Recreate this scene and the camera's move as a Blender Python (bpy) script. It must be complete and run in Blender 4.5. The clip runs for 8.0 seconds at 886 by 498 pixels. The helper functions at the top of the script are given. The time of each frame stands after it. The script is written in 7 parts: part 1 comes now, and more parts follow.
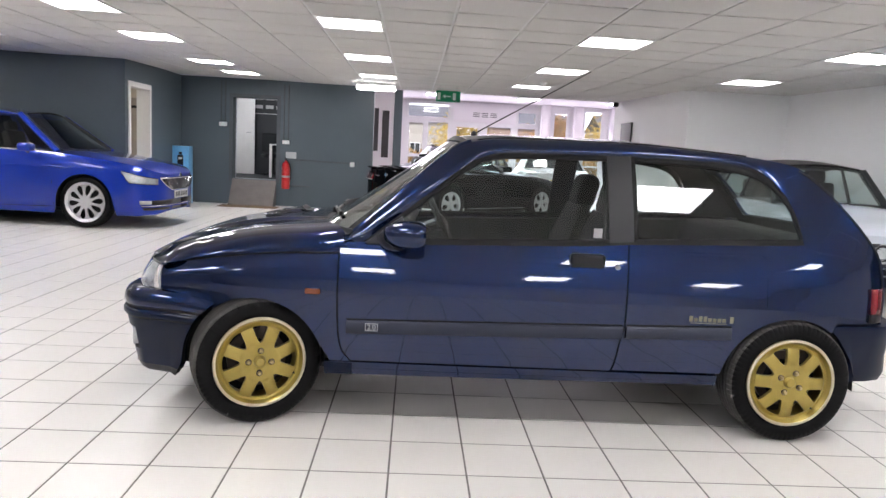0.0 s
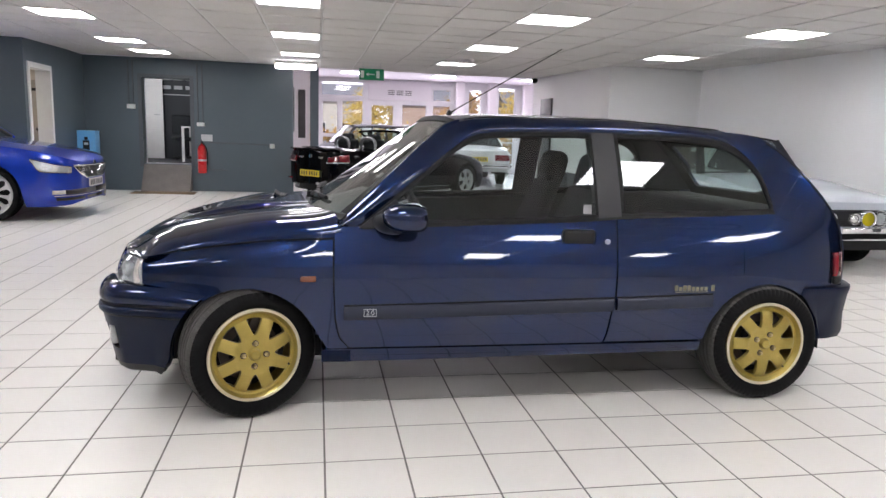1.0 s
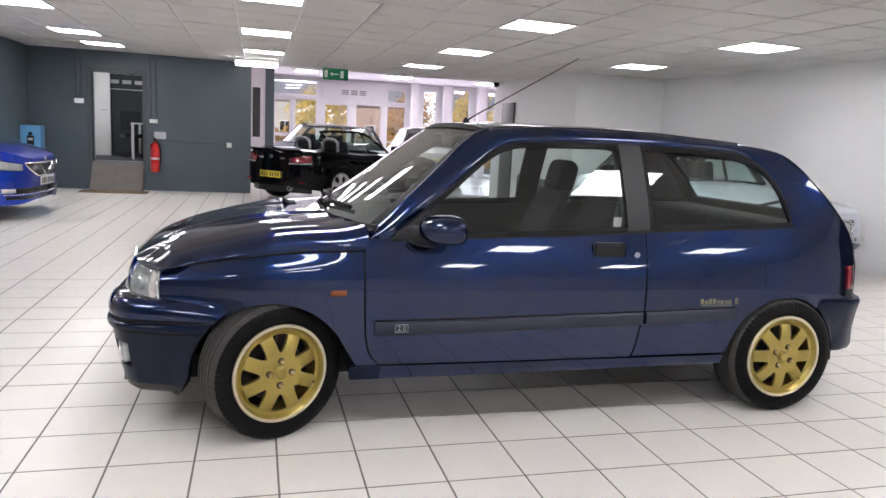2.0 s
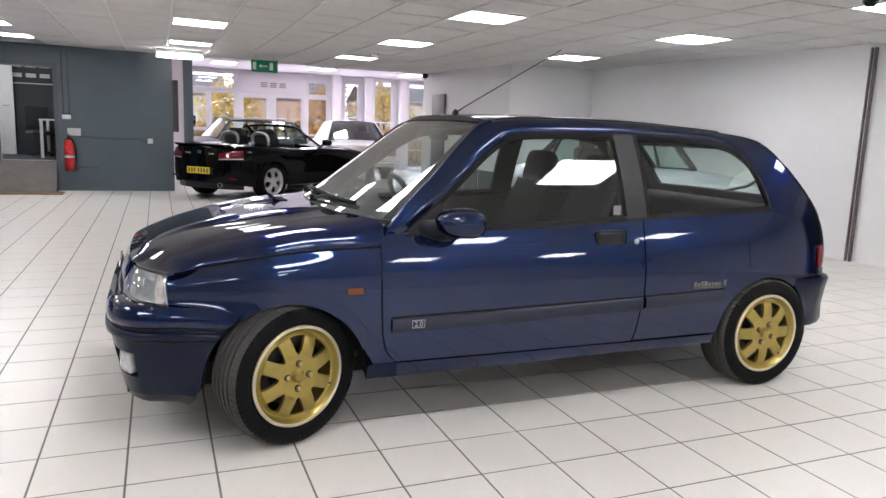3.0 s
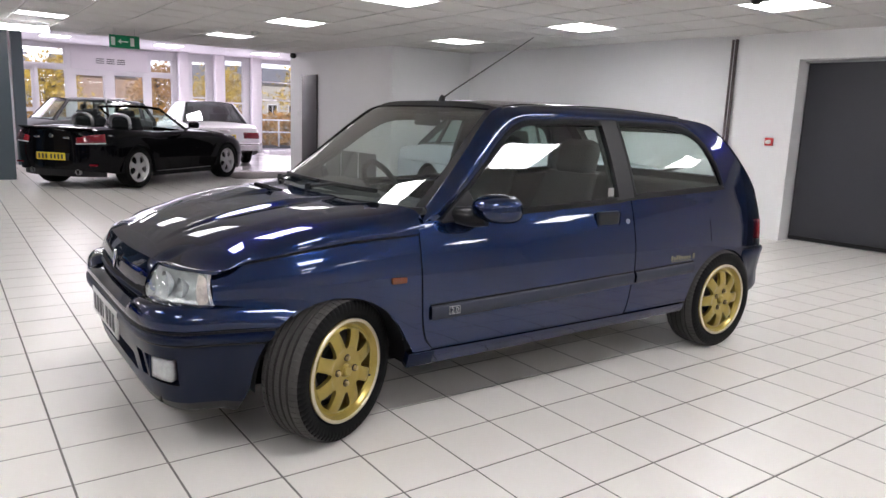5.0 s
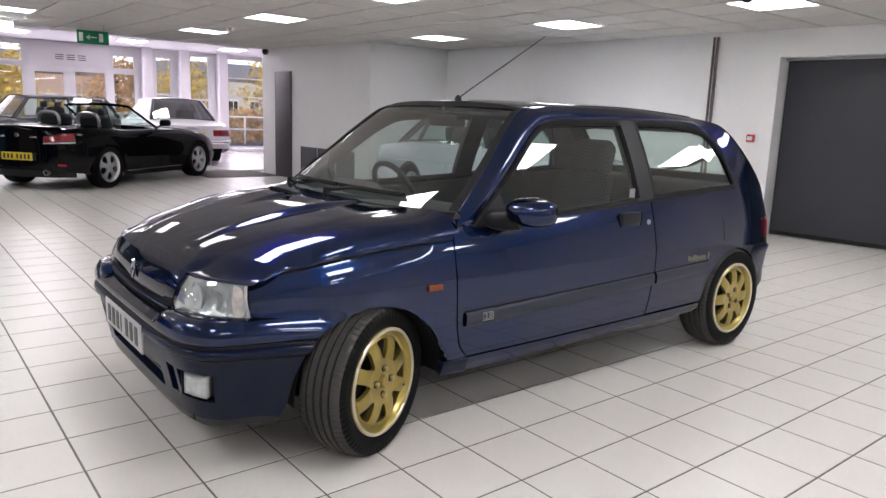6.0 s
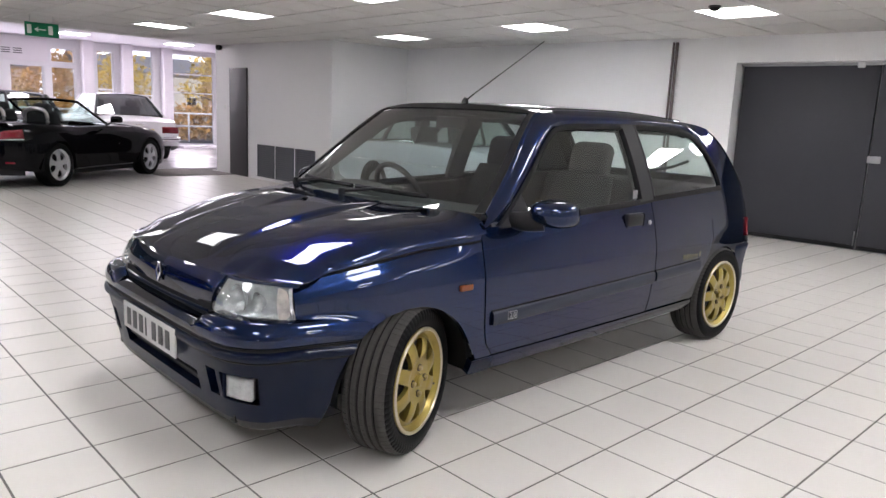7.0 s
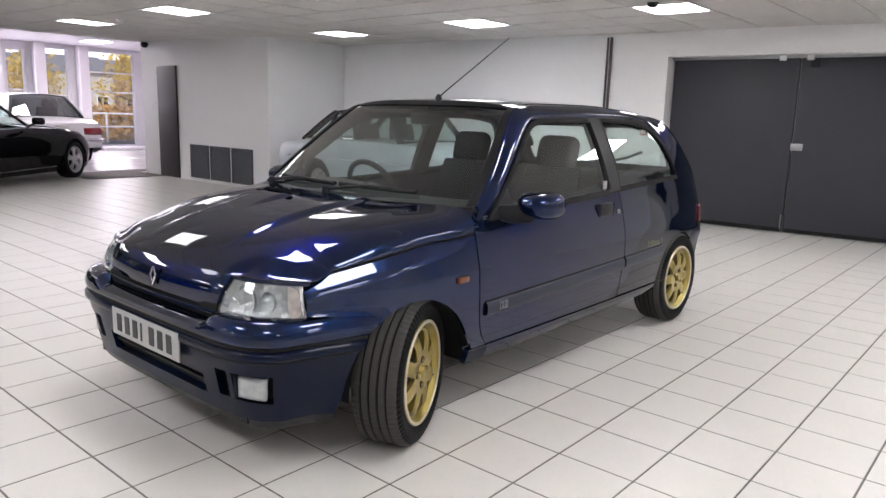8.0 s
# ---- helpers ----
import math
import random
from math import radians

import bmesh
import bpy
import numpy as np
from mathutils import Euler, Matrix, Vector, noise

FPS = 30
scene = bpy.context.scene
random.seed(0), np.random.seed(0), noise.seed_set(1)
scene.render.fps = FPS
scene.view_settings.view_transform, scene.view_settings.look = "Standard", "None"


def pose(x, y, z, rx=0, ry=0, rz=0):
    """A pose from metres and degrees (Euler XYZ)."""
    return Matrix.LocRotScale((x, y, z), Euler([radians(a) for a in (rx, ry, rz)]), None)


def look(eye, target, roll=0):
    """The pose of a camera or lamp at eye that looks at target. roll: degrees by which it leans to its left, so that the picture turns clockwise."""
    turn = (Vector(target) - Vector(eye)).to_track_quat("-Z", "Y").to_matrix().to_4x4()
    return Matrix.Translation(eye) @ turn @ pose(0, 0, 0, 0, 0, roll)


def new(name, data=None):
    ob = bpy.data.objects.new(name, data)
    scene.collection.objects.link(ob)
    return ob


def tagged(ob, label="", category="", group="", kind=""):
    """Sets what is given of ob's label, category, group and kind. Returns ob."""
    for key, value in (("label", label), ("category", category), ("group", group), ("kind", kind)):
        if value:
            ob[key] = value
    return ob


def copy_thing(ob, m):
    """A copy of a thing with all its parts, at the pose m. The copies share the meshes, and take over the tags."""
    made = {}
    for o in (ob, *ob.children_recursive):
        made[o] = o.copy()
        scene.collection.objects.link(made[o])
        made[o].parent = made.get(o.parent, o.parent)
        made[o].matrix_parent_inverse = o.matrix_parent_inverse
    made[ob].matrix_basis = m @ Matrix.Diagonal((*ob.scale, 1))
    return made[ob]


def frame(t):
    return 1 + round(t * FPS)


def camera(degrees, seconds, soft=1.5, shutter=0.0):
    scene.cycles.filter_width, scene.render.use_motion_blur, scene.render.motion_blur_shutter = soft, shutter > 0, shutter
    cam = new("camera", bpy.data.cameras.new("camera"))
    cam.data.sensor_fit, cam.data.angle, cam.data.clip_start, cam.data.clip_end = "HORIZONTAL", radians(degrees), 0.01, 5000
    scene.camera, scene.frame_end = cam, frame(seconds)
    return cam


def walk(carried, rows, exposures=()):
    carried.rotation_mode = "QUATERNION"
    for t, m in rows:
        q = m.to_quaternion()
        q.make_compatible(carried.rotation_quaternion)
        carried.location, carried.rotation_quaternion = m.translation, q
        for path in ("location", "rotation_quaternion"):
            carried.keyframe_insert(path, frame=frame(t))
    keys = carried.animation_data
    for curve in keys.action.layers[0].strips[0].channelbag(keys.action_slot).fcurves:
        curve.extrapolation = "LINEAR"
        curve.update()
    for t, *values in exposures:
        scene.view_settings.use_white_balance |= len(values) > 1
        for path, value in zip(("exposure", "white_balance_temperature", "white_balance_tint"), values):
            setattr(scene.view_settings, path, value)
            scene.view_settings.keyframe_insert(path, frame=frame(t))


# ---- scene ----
cam = camera(64.1, 8.0)
PATH = [
    (0, (0.065, 0.071, 1.265), (0.156, 2.05, 0.993), 3.0),
    (0.5, (-0.169, 0.05, 1.276), (0.126, 1.999, 0.933), 1.6),
    (1, (-0.323, 0.134, 1.26), (0.027, 2.077, 0.938), 1.8),
    (1.5, (-0.479, 0.286, 1.272), (-0.055, 2.217, 0.966), 2.2),
    (1.7, (-0.554, 0.298, 1.281), (-0.111, 2.223, 0.974), 2.5),
    (2.8, (-1.04, 0.451, 1.271), (-0.31, 2.284, 0.943), 2.6),
    (3, (-1.085, 0.475, 1.266), (-0.343, 2.304, 0.94), 2.1),
    (3.5, (-1.208, 0.557, 1.252), (-0.411, 2.363, 0.932), 2.1),
    (4, (-1.345, 0.663, 1.275), (-0.485, 2.436, 0.936), 2.4),
    (4.5, (-1.522, 0.744, 1.263), (-0.587, 2.477, 0.913), 3.0),
    (4.7, (-1.656, 0.789, 1.265), (-0.612, 2.455, 0.898), 2.8),
    (5.8, (-1.987, 1.003, 1.253), (-0.775, 2.555, 0.902), 1.7),
    (6, (-2.002, 1.075, 1.278), (-0.777, 2.613, 0.908), 2.0),
    (6.5, (-2.095, 1.199, 1.277), (-0.846, 2.716, 0.906), 3.0),
    (7, (-2.304, 1.267, 1.284), (-0.952, 2.695, 0.916), 2.6),
    (7.5, (-2.488, 1.324, 1.294), (-1.022, 2.63, 0.914), 1.6),
    (8, (-2.545, 1.419, 1.28), (-1.052, 2.696, 0.907), 1.7),
]
walk(cam, [(t, look(eye, target, roll)) for t, eye, target, roll in PATH],
     [(0, 0.20), (0.5, 0.07), (1.5, 0.05), (4.0, 0.0), (4.6, -0.03), (6.0, -0.13), (6.5, -0.13), (7.0, -0.08), (8.0, -0.08)])

# ---- world, daylight, exposure ----
world = bpy.data.worlds.new("sky")
scene.world = world
world.use_nodes = True
wn = world.node_tree.nodes
sky = wn.new("ShaderNodeTexSky")
sky.sky_type = "NISHITA"
sky.sun_disc = False
sky.sun_elevation = radians(32)
sky.sun_rotation = radians(207)
wn["Background"].inputs["Strength"].default_value = 0.12
world.node_tree.links.new(sky.outputs[0], wn["Background"].inputs["Color"])

sun = new("sun", bpy.data.lights.new("sun", "SUN"))
sun.data.energy = 4.5
sun.data.angle = radians(10)
sun.data.color = (1.0, 0.95, 0.88)
sun.matrix_world = look((-8, 6, 22), (8, 38, 0))

# daylight that enters by the shop windows of the far showroom
day = new("window_daylight", bpy.data.lights.new("window_daylight", "AREA"))
day.data.shape = "RECTANGLE"
day.data.size, day.data.size_y = 9.0, 2.4
day.data.energy = 130
day.data.color = (0.91, 0.84, 1.0)
day.matrix_world = look((3.0, 22.3, 1.5), (3.0, 10, 1.0))

PANEL_POWER = 25.0   # emission of the ceiling panels

# ---- materials ----
def mat(name, base, rough=0.5, metal=0.0, var=0.06, scale=3.0, fine=60.0, bump=0.0, bump_scale=80.0,
        coat=0.0, coat_rough=0.03, rough_var=0.08, spec=0.5, per_object=0.0, trans=0.0, ior=1.45, tint=None):
    """A surface with broad stains and a fine grain in its colour, gloss and relief."""
    m = bpy.data.materials.new(name)
    m.use_nodes = True
    nt = m.node_tree
    N, L = nt.nodes, nt.links
    b = N["Principled BSDF"]
    b.inputs["Metallic"].default_value = metal
    b.inputs["Specular IOR Level"].default_value = spec
    b.inputs["Coat Weight"].default_value = coat
    b.inputs["Coat Roughness"].default_value = coat_rough
    b.inputs["Transmission Weight"].default_value = trans
    b.inputs["IOR"].default_value = ior
    tc = N.new("ShaderNodeTexCoord")
    n1 = N.new("ShaderNodeTexNoise")
    n1.inputs["Scale"].default_value = scale
    n1.inputs["Detail"].default_value = 5
    n2 = N.new("ShaderNodeTexNoise")
    n2.inputs["Scale"].default_value = fine
    n2.inputs["Detail"].default_value = 2
    for n in (n1, n2):
        L.new(tc.outputs["Object"], n.inputs["Vector"])
    mx = N.new("ShaderNodeMath")
    mx.operation = "MULTIPLY_ADD"
    L.new(n2.outputs["Fac"], mx.inputs[0])
    mx.inputs[1].default_value = 0.4
    L.new(n1.outputs["Fac"], mx.inputs[2])
    src = mx.outputs[0]
    if per_object:
        oi = N.new("ShaderNodeObjectInfo")
        ad = N.new("ShaderNodeMath")
        ad.operation = "MULTIPLY_ADD"
        L.new(oi.outputs["Random"], ad.inputs[0])
        ad.inputs[1].default_value = per_object
        L.new(src, ad.inputs[2])
        src = ad.outputs[0]
    mr = N.new("ShaderNodeMapRange")
    L.new(src, mr.inputs["Value"])
    mr.inputs["From Min"].default_value, mr.inputs["From Max"].default_value = 0.35, 1.05 + per_object
    mix = N.new("ShaderNodeMix")
    mix.data_type = "RGBA"
    L.new(mr.outputs[0], mix.inputs["Factor"])
    t = tint or base
    mix.inputs["A"].default_value = (*[c * (1 - var) for c in t], 1)
    mix.inputs["B"].default_value = (*[min(1, c * (1 + var)) for c in base], 1)
    L.new(mix.outputs["Result"], b.inputs["Base Color"])
    rr = N.new("ShaderNodeMapRange")
    L.new(n1.outputs["Fac"], rr.inputs["Value"])
    rr.inputs["From Min"].default_value, rr.inputs["From Max"].default_value = 0.3, 0.7
    rr.inputs["To Min"].default_value = max(0.0, rough * (1 - rough_var))
    rr.inputs["To Max"].default_value = min(1.0, rough * (1 + rough_var))
    L.new(rr.outputs[0], b.inputs["Roughness"])
    if bump:
        n3 = N.new("ShaderNodeTexNoise")
        n3.inputs["Scale"].default_value = bump_scale
        n3.inputs["Detail"].default_value = 3
        L.new(tc.outputs["Object"], n3.inputs["Vector"])
        bp = N.new("ShaderNodeBump")
        bp.inputs["Strength"].default_value = bump
        bp.inputs["Distance"].default_value = 0.01
        L.new(n3.outputs["Fac"], bp.inputs["Height"])
        L.new(bp.outputs["Normal"], b.inputs["Normal"])
    return m


def paint(name, base, flake, metal=0.55, rough=0.32, flake_scale=900.0, peel=0.02, spec=0.5, coat=1.0, coat_ior=1.5):
    """Car paint: metallic base with flakes under a clear lacquer."""
    m = mat(name, base, rough=rough, metal=metal, var=0.03, scale=2.0, fine=flake_scale, coat=coat, coat_rough=0.03, tint=flake, spec=spec)
    nt = m.node_tree
    N, L = nt.nodes, nt.links
    b = N["Principled BSDF"]
    b.inputs["Coat IOR"].default_value = coat_ior
    n = N.new("ShaderNodeTexNoise")
    n.inputs["Scale"].default_value = 22
    tc = N.new("ShaderNodeTexCoord")
    L.new(tc.outputs["Object"], n.inputs["Vector"])
    bp = N.new("ShaderNodeBump")
    bp.inputs["Strength"].default_value = peel
    bp.inputs["Distance"].default_value = 0.004
    L.new(n.outputs["Fac"], bp.inputs["Height"])
    L.new(bp.outputs["Normal"], b.inputs["Coat Normal"])
    return m


def glow(name, color, strength):
    m = bpy.data.materials.new(name)
    m.use_nodes = True
    b = m.node_tree.nodes["Principled BSDF"]
    b.inputs["Base Color"].default_value = (*[min(0.8, c) for c in color], 1)
    b.inputs["Emission Color"].default_value = (*color, 1)
    b.inputs["Emission Strength"].default_value = strength
    b.inputs["Roughness"].default_value = 0.5
    return m


def glass(name, tint, rough=0.0):
    """Thin tinted pane: straight through, with a mirror-like sheen."""
    m = bpy.data.materials.new(name)
    m.use_nodes = True
    nt = m.node_tree
    N, L = nt.nodes, nt.links
    for n in list(N):
        if n.type != "OUTPUT_MATERIAL":
            N.remove(n)
    out = [n for n in N if n.type == "OUTPUT_MATERIAL"][0]
    tr = N.new("ShaderNodeBsdfTransparent")
    tr.inputs[0].default_value = (*tint, 1)
    gl = N.new("ShaderNodeBsdfGlossy")
    gl.inputs["Roughness"].default_value = rough
    gl.inputs["Color"].default_value = (1, 1, 1, 1)
    lw = N.new("ShaderNodeLayerWeight")
    lw.inputs["Blend"].default_value = 0.5
    pw = N.new("ShaderNodeMath")
    pw.operation = "POWER"
    L.new(lw.outputs["Facing"], pw.inputs[0])
    pw.inputs[1].default_value = 3.0
    ml = N.new("ShaderNodeMath")
    ml.operation = "MULTIPLY_ADD"
    L.new(pw.outputs[0], ml.inputs[0])
    ml.inputs[1].default_value = 0.85
    ml.inputs[2].default_value = 0.062
    mx = N.new("ShaderNodeMixShader")
    L.new(ml.outputs[0], mx.inputs[0])
    L.new(tr.outputs[0], mx.inputs[1])
    L.new(gl.outputs[0], mx.inputs[2])
    L.new(mx.outputs[0], out.inputs["Surface"])
    return m


M_TILE = mat("glazed_floor_tile", (0.69, 0.664, 0.628), rough=0.29, var=0.014, scale=1.7, fine=25, per_object=0.35,
             rough_var=0.03, spec=0.42)
M_GROUT = mat("grout", (0.175, 0.163, 0.152), rough=0.9, var=0.25, scale=4, bump=0.2)
M_WHITE = mat("white_wall_paint", (0.81, 0.81, 0.815), rough=0.55, var=0.035, scale=0.8, bump=0.06, bump_scale=40)
M_PINK = mat("off_white_shop_paint", (0.80, 0.76, 0.80), rough=0.5, var=0.03, scale=1.0, bump=0.04, bump_scale=40)
M_SLATE = mat("slate_grey_wall_paint", (0.077, 0.101, 0.117), rough=0.42, var=0.10, scale=1.1, bump=0.08, bump_scale=35)
M_CEIL = mat("mineral_ceiling_tile", (0.62, 0.605, 0.585), rough=0.9, var=0.06, scale=1.2, fine=140, bump=0.25, bump_scale=160)
M_CGRID = mat("ceiling_grid_metal", (0.66, 0.65, 0.64), rough=0.4, var=0.03)
M_PANEL = glow("light_diffuser", (0.980, 0.963, 0.998), PANEL_POWER)
# same panel at about a third of the power, to darken its surroundings
M_PANEL_DIM = glow("dim_light_diffuser", (0.980, 0.963, 0.998), PANEL_POWER * 0.34)
M_PANEL_FAR = glow("light_diffuser_far", (1.0, 0.93, 0.98), 34.0)
M_WHITEPLASTIC = mat("white_plastic", (0.75, 0.75, 0.74), rough=0.35, var=0.03)
M_WOODWHITE = mat("white_gloss_woodwork", (0.72, 0.71, 0.69), rough=0.35, var=0.05, scale=4)
M_DOORDARK = mat("charcoal_door_paint", (0.038, 0.039, 0.047), rough=0.5, var=0.12, scale=1.5, bump=0.06, bump_scale=25)
M_PANELDARK = mat("charcoal_panel", (0.055, 0.05, 0.055), rough=0.5, var=0.1)
# base colour halved to offset the light that enters the office
M_OFFICEDARK = mat("darkened_office_surface", (0.028, 0.030, 0.035), rough=0.6, var=0.1)
M_VENT = mat("grey_vent_metal", (0.10, 0.105, 0.118), rough=0.45, metal=0.3, var=0.1)
M_CONDUIT = mat("grey_conduit", (0.075, 0.085, 0.095), rough=0.5, var=0.1)
M_PIPE = mat("dusty_brown_pipe", (0.12, 0.095, 0.095), rough=0.5, var=0.15, scale=6)
M_RED = mat("red_enamel", (0.52, 0.022, 0.025), rough=0.28, var=0.08)
M_GREEN = mat("green_sign", (0.0, 0.22, 0.09), rough=0.35, var=0.04)
M_SIGNWHITE = mat("sign_white", (0.75, 0.8, 0.76), rough=0.4, var=0.03)
M_BLACK = mat("black_plastic", (0.0065, 0.0065, 0.007), spec=0.4, rough=0.40, var=0.15, bump=0.05, bump_scale=300)
M_RUBBER = mat("black_rubber", (0.005, 0.005, 0.0055), rough=0.6, var=0.15, spec=0.3)
M_BOLT = mat("tarnished_bolt_steel", (0.42, 0.34, 0.18), rough=0.4, metal=0.9, var=0.2, scale=40)
M_TYRE = mat("tyre_rubber", (0.0050, 0.0050, 0.0053), spec=0.14, rough=0.62, var=0.2, scale=9, bump=0.1, bump_scale=120)
M_TREAD = mat("worn_tread_rubber", (0.050, 0.047, 0.044), rough=0.75, var=0.2, scale=14, bump=0.2, bump_scale=150)
M_CHROME = mat("chrome", (0.78, 0.78, 0.78), rough=0.08, metal=1.0, var=0.03)
M_STEEL = mat("brushed_steel", (0.42, 0.42, 0.43), rough=0.35, metal=1.0, var=0.1)
M_SILVERALLOY = mat("silver_alloy", (0.62, 0.62, 0.64), rough=0.3, metal=0.8, var=0.06)
M_DISC = mat("rusty_brake_iron", (0.075, 0.06, 0.052), rough=0.6, metal=0.5, var=0.3, scale=20)
M_GOLD = mat("gold_wheel_paint", (0.37, 0.283, 0.072), rough=0.31, metal=0.75, var=0.10, scale=14, coat=0.4, coat_rough=0.15)
M_GOLDLIP = mat("machined_pale_lip", (0.62, 0.56, 0.42), rough=0.3, metal=0.7, var=0.06)
M_NAVY = paint("navy_metallic_paint", (0.0041, 0.0152, 0.063), (0.0037, 0.0140, 0.058), metal=0.85, rough=0.25, spec=0.0, coat_ior=1.52)
M_NAVY.node_tree.nodes["Principled BSDF"].inputs["Specular Tint"].default_value = (0.05, 0.08, 0.15, 1)
M_NAVYTRIM = mat("navy_satin_plastic", (0.0018, 0.0056, 0.021), rough=0.34, var=0.10, scale=5, coat=0.45, coat_rough=0.05, bump=0.008, bump_scale=200, spec=0.05)
M_PILLAR = mat("grey_pillar_plastic", (0.0075, 0.0075, 0.009), rough=0.5, var=0.08)
M_STRIP = mat("grey_rubbing_strip", (0.014, 0.0185, 0.036), rough=0.38, var=0.08)
M_INTERIOR = mat("charcoal_cloth", (0.021, 0.024, 0.0255), rough=0.9, var=0.25, scale=30, bump=0.2, bump_scale=200)
M_DASH = mat("dark_dashboard", (0.035, 0.036, 0.036), rough=0.6, var=0.1, bump=0.1, bump_scale=250)
M_CARGLASS = glass("tinted_car_glass", (0.84, 0.93, 0.90))
M_TINTED = glass("dark_tinted_car_glass", (0.22, 0.25, 0.25))
M_SCREEN = glass("clear_car_glass", (0.83, 0.91, 0.88))
M_PANE = glass("window_pane", (0.93, 0.94, 0.97))
M_DARKGLASS = mat("dark_car_glass", (0.010, 0.012, 0.014), rough=0.04, var=0.1, spec=0.6)
M_LENS = mat("clear_lamp_lens", (0.42, 0.44, 0.44), rough=0.10, metal=0.0, var=0.25, scale=22, coat=1.0, bump=0.35, bump_scale=55)
M_REFLECTOR = mat("lamp_reflector", (0.62, 0.64, 0.66), rough=0.24, metal=0.6, var=0.25, scale=30, bump=0.7, bump_scale=45)
M_LENSCLEAR = glass("lamp_cover_glass", (0.90, 0.92, 0.91), rough=0.03)
M_DARKLAMP = mat("smoky_lamp_lens", (0.20, 0.22, 0.23), rough=0.08, var=0.6, scale=9, coat=1.0, tint=(0.42, 0.46, 0.48))
M_AMBER = mat("amber_lens", (0.15, 0.034, 0.010), rough=0.2, var=0.1, coat=0.6)
M_REDLENS = mat("red_lens", (0.17, 0.005, 0.012), rough=0.15, var=0.12, coat=1.0, scale=18)
M_YELLOWLENS = mat("yellow_lens", (0.62, 0.52, 0.02), rough=0.2, var=0.08, coat=0.6)
M_PLATEWHITE = mat("white_number_plate", (0.50, 0.50, 0.50), rough=0.35, var=0.06)
M_PLATEYELLOW = mat("yellow_number_plate", (0.62, 0.46, 0.03), rough=0.35, var=0.06)
M_PLATEBAR = mat("plate_black", (0.03, 0.03, 0.035), rough=0.4, var=0.1)
M_BLUECAR = paint("bright_blue_paint", (0.0015, 0.030, 0.34), (0.0012, 0.024, 0.28), metal=0.2, spec=0.2)
M_BLACKCAR = paint("black_metallic_paint", (0.0030, 0.0030, 0.0040), (0.002, 0.002, 0.003), metal=0.0, rough=0.3, spec=0.0, coat=0.6, coat_ior=1.38)
M_WHITECAR = paint("ivory_white_paint", (0.66, 0.65, 0.66), (0.60, 0.60, 0.62), metal=0.0, rough=0.3)
M_PALEBLUECAR = paint("pale_ice_blue_paint", (0.56, 0.60, 0.66), (0.52, 0.56, 0.63), metal=0.0, rough=0.3)
M_SILVERCAR = paint("dark_grey_paint", (0.055, 0.055, 0.060), (0.045, 0.045, 0.050), metal=0.2, rough=0.6, coat=0.08)
M_VINYL = mat("black_vinyl_roof", (0.014, 0.013, 0.014), rough=0.5, var=0.15, bump=0.15, bump_scale=250)
M_BADGE = mat("pale_gold_badge", (0.165, 0.157, 0.105), rough=0.35, metal=0.4, var=0.1)
M_MAT = mat("brown_doormat", (0.20, 0.135, 0.08), rough=0.95, var=0.25, scale=8, bump=0.4, bump_scale=120)
M_RAMP = mat("grey_rubber_ramp", (0.15, 0.135, 0.125), rough=0.8, var=0.2, scale=5, bump=0.2)
M_BLUEBOX = mat("cyan_blue_print", (0.08, 0.29, 0.56), rough=0.35, var=0.25, scale=3.5, tint=(0.20, 0.46, 0.70))
M_SHOPFLOOR = mat("pale_shop_floor", (0.55, 0.53, 0.55), rough=0.22, var=0.06, scale=1.0, rough_var=0.3)
M_FACADE = mat("white_window_frame", (0.78, 0.76, 0.79), rough=0.4, var=0.03)
M_SIGNBAR = mat("dark_sign_letters", (0.05, 0.05, 0.055), rough=0.4, var=0.05)
M_POSTER = mat("dark_poster_print", (0.05, 0.045, 0.05), rough=0.4, var=0.35, scale=6)

# ---- mesh helpers ----
def finish(bm, name, smooth_angle=35):
    me = bpy.data.meshes.new(name)
    bm.normal_update()
    bm.to_mesh(me)
    bm.free()
    if smooth_angle:
        me.polygons.foreach_set("use_smooth", [True] * len(me.polygons))
        me.set_sharp_from_angle(angle=radians(smooth_angle))
    return me


def part(name, bm, material, parent=None, label="", smooth=35):
    """Links a bmesh as one mesh object, under a thing or a part."""
    me = bm if isinstance(bm, bpy.types.Mesh) else finish(bm, name, smooth)
    if not me.materials:
        for m in (material if isinstance(material, (list, tuple)) else [material]):
            me.materials.append(m)
    ob = new(name, me)
    if parent:
        ob.parent = parent
    if label:
        ob["label"] = label
    return ob


def sharp_rim(ob):
    """Keeps the open edges of a panel crisp."""
    me = ob.data
    use = [0] * len(me.edges)
    for lp in me.loops:
        use[lp.edge_index] += 1
    at = me.attributes.get("sharp_edge") or me.attributes.new("sharp_edge", "BOOLEAN", "EDGE")
    for i, n in enumerate(use):
        if n == 1:
            at.data[i].value = True
    return ob


def thing(name, m, label, category, group=""):
    ob = new(name)
    ob.empty_display_size = 0.2
    ob.matrix_world = m
    return tagged(ob, label, category, group)


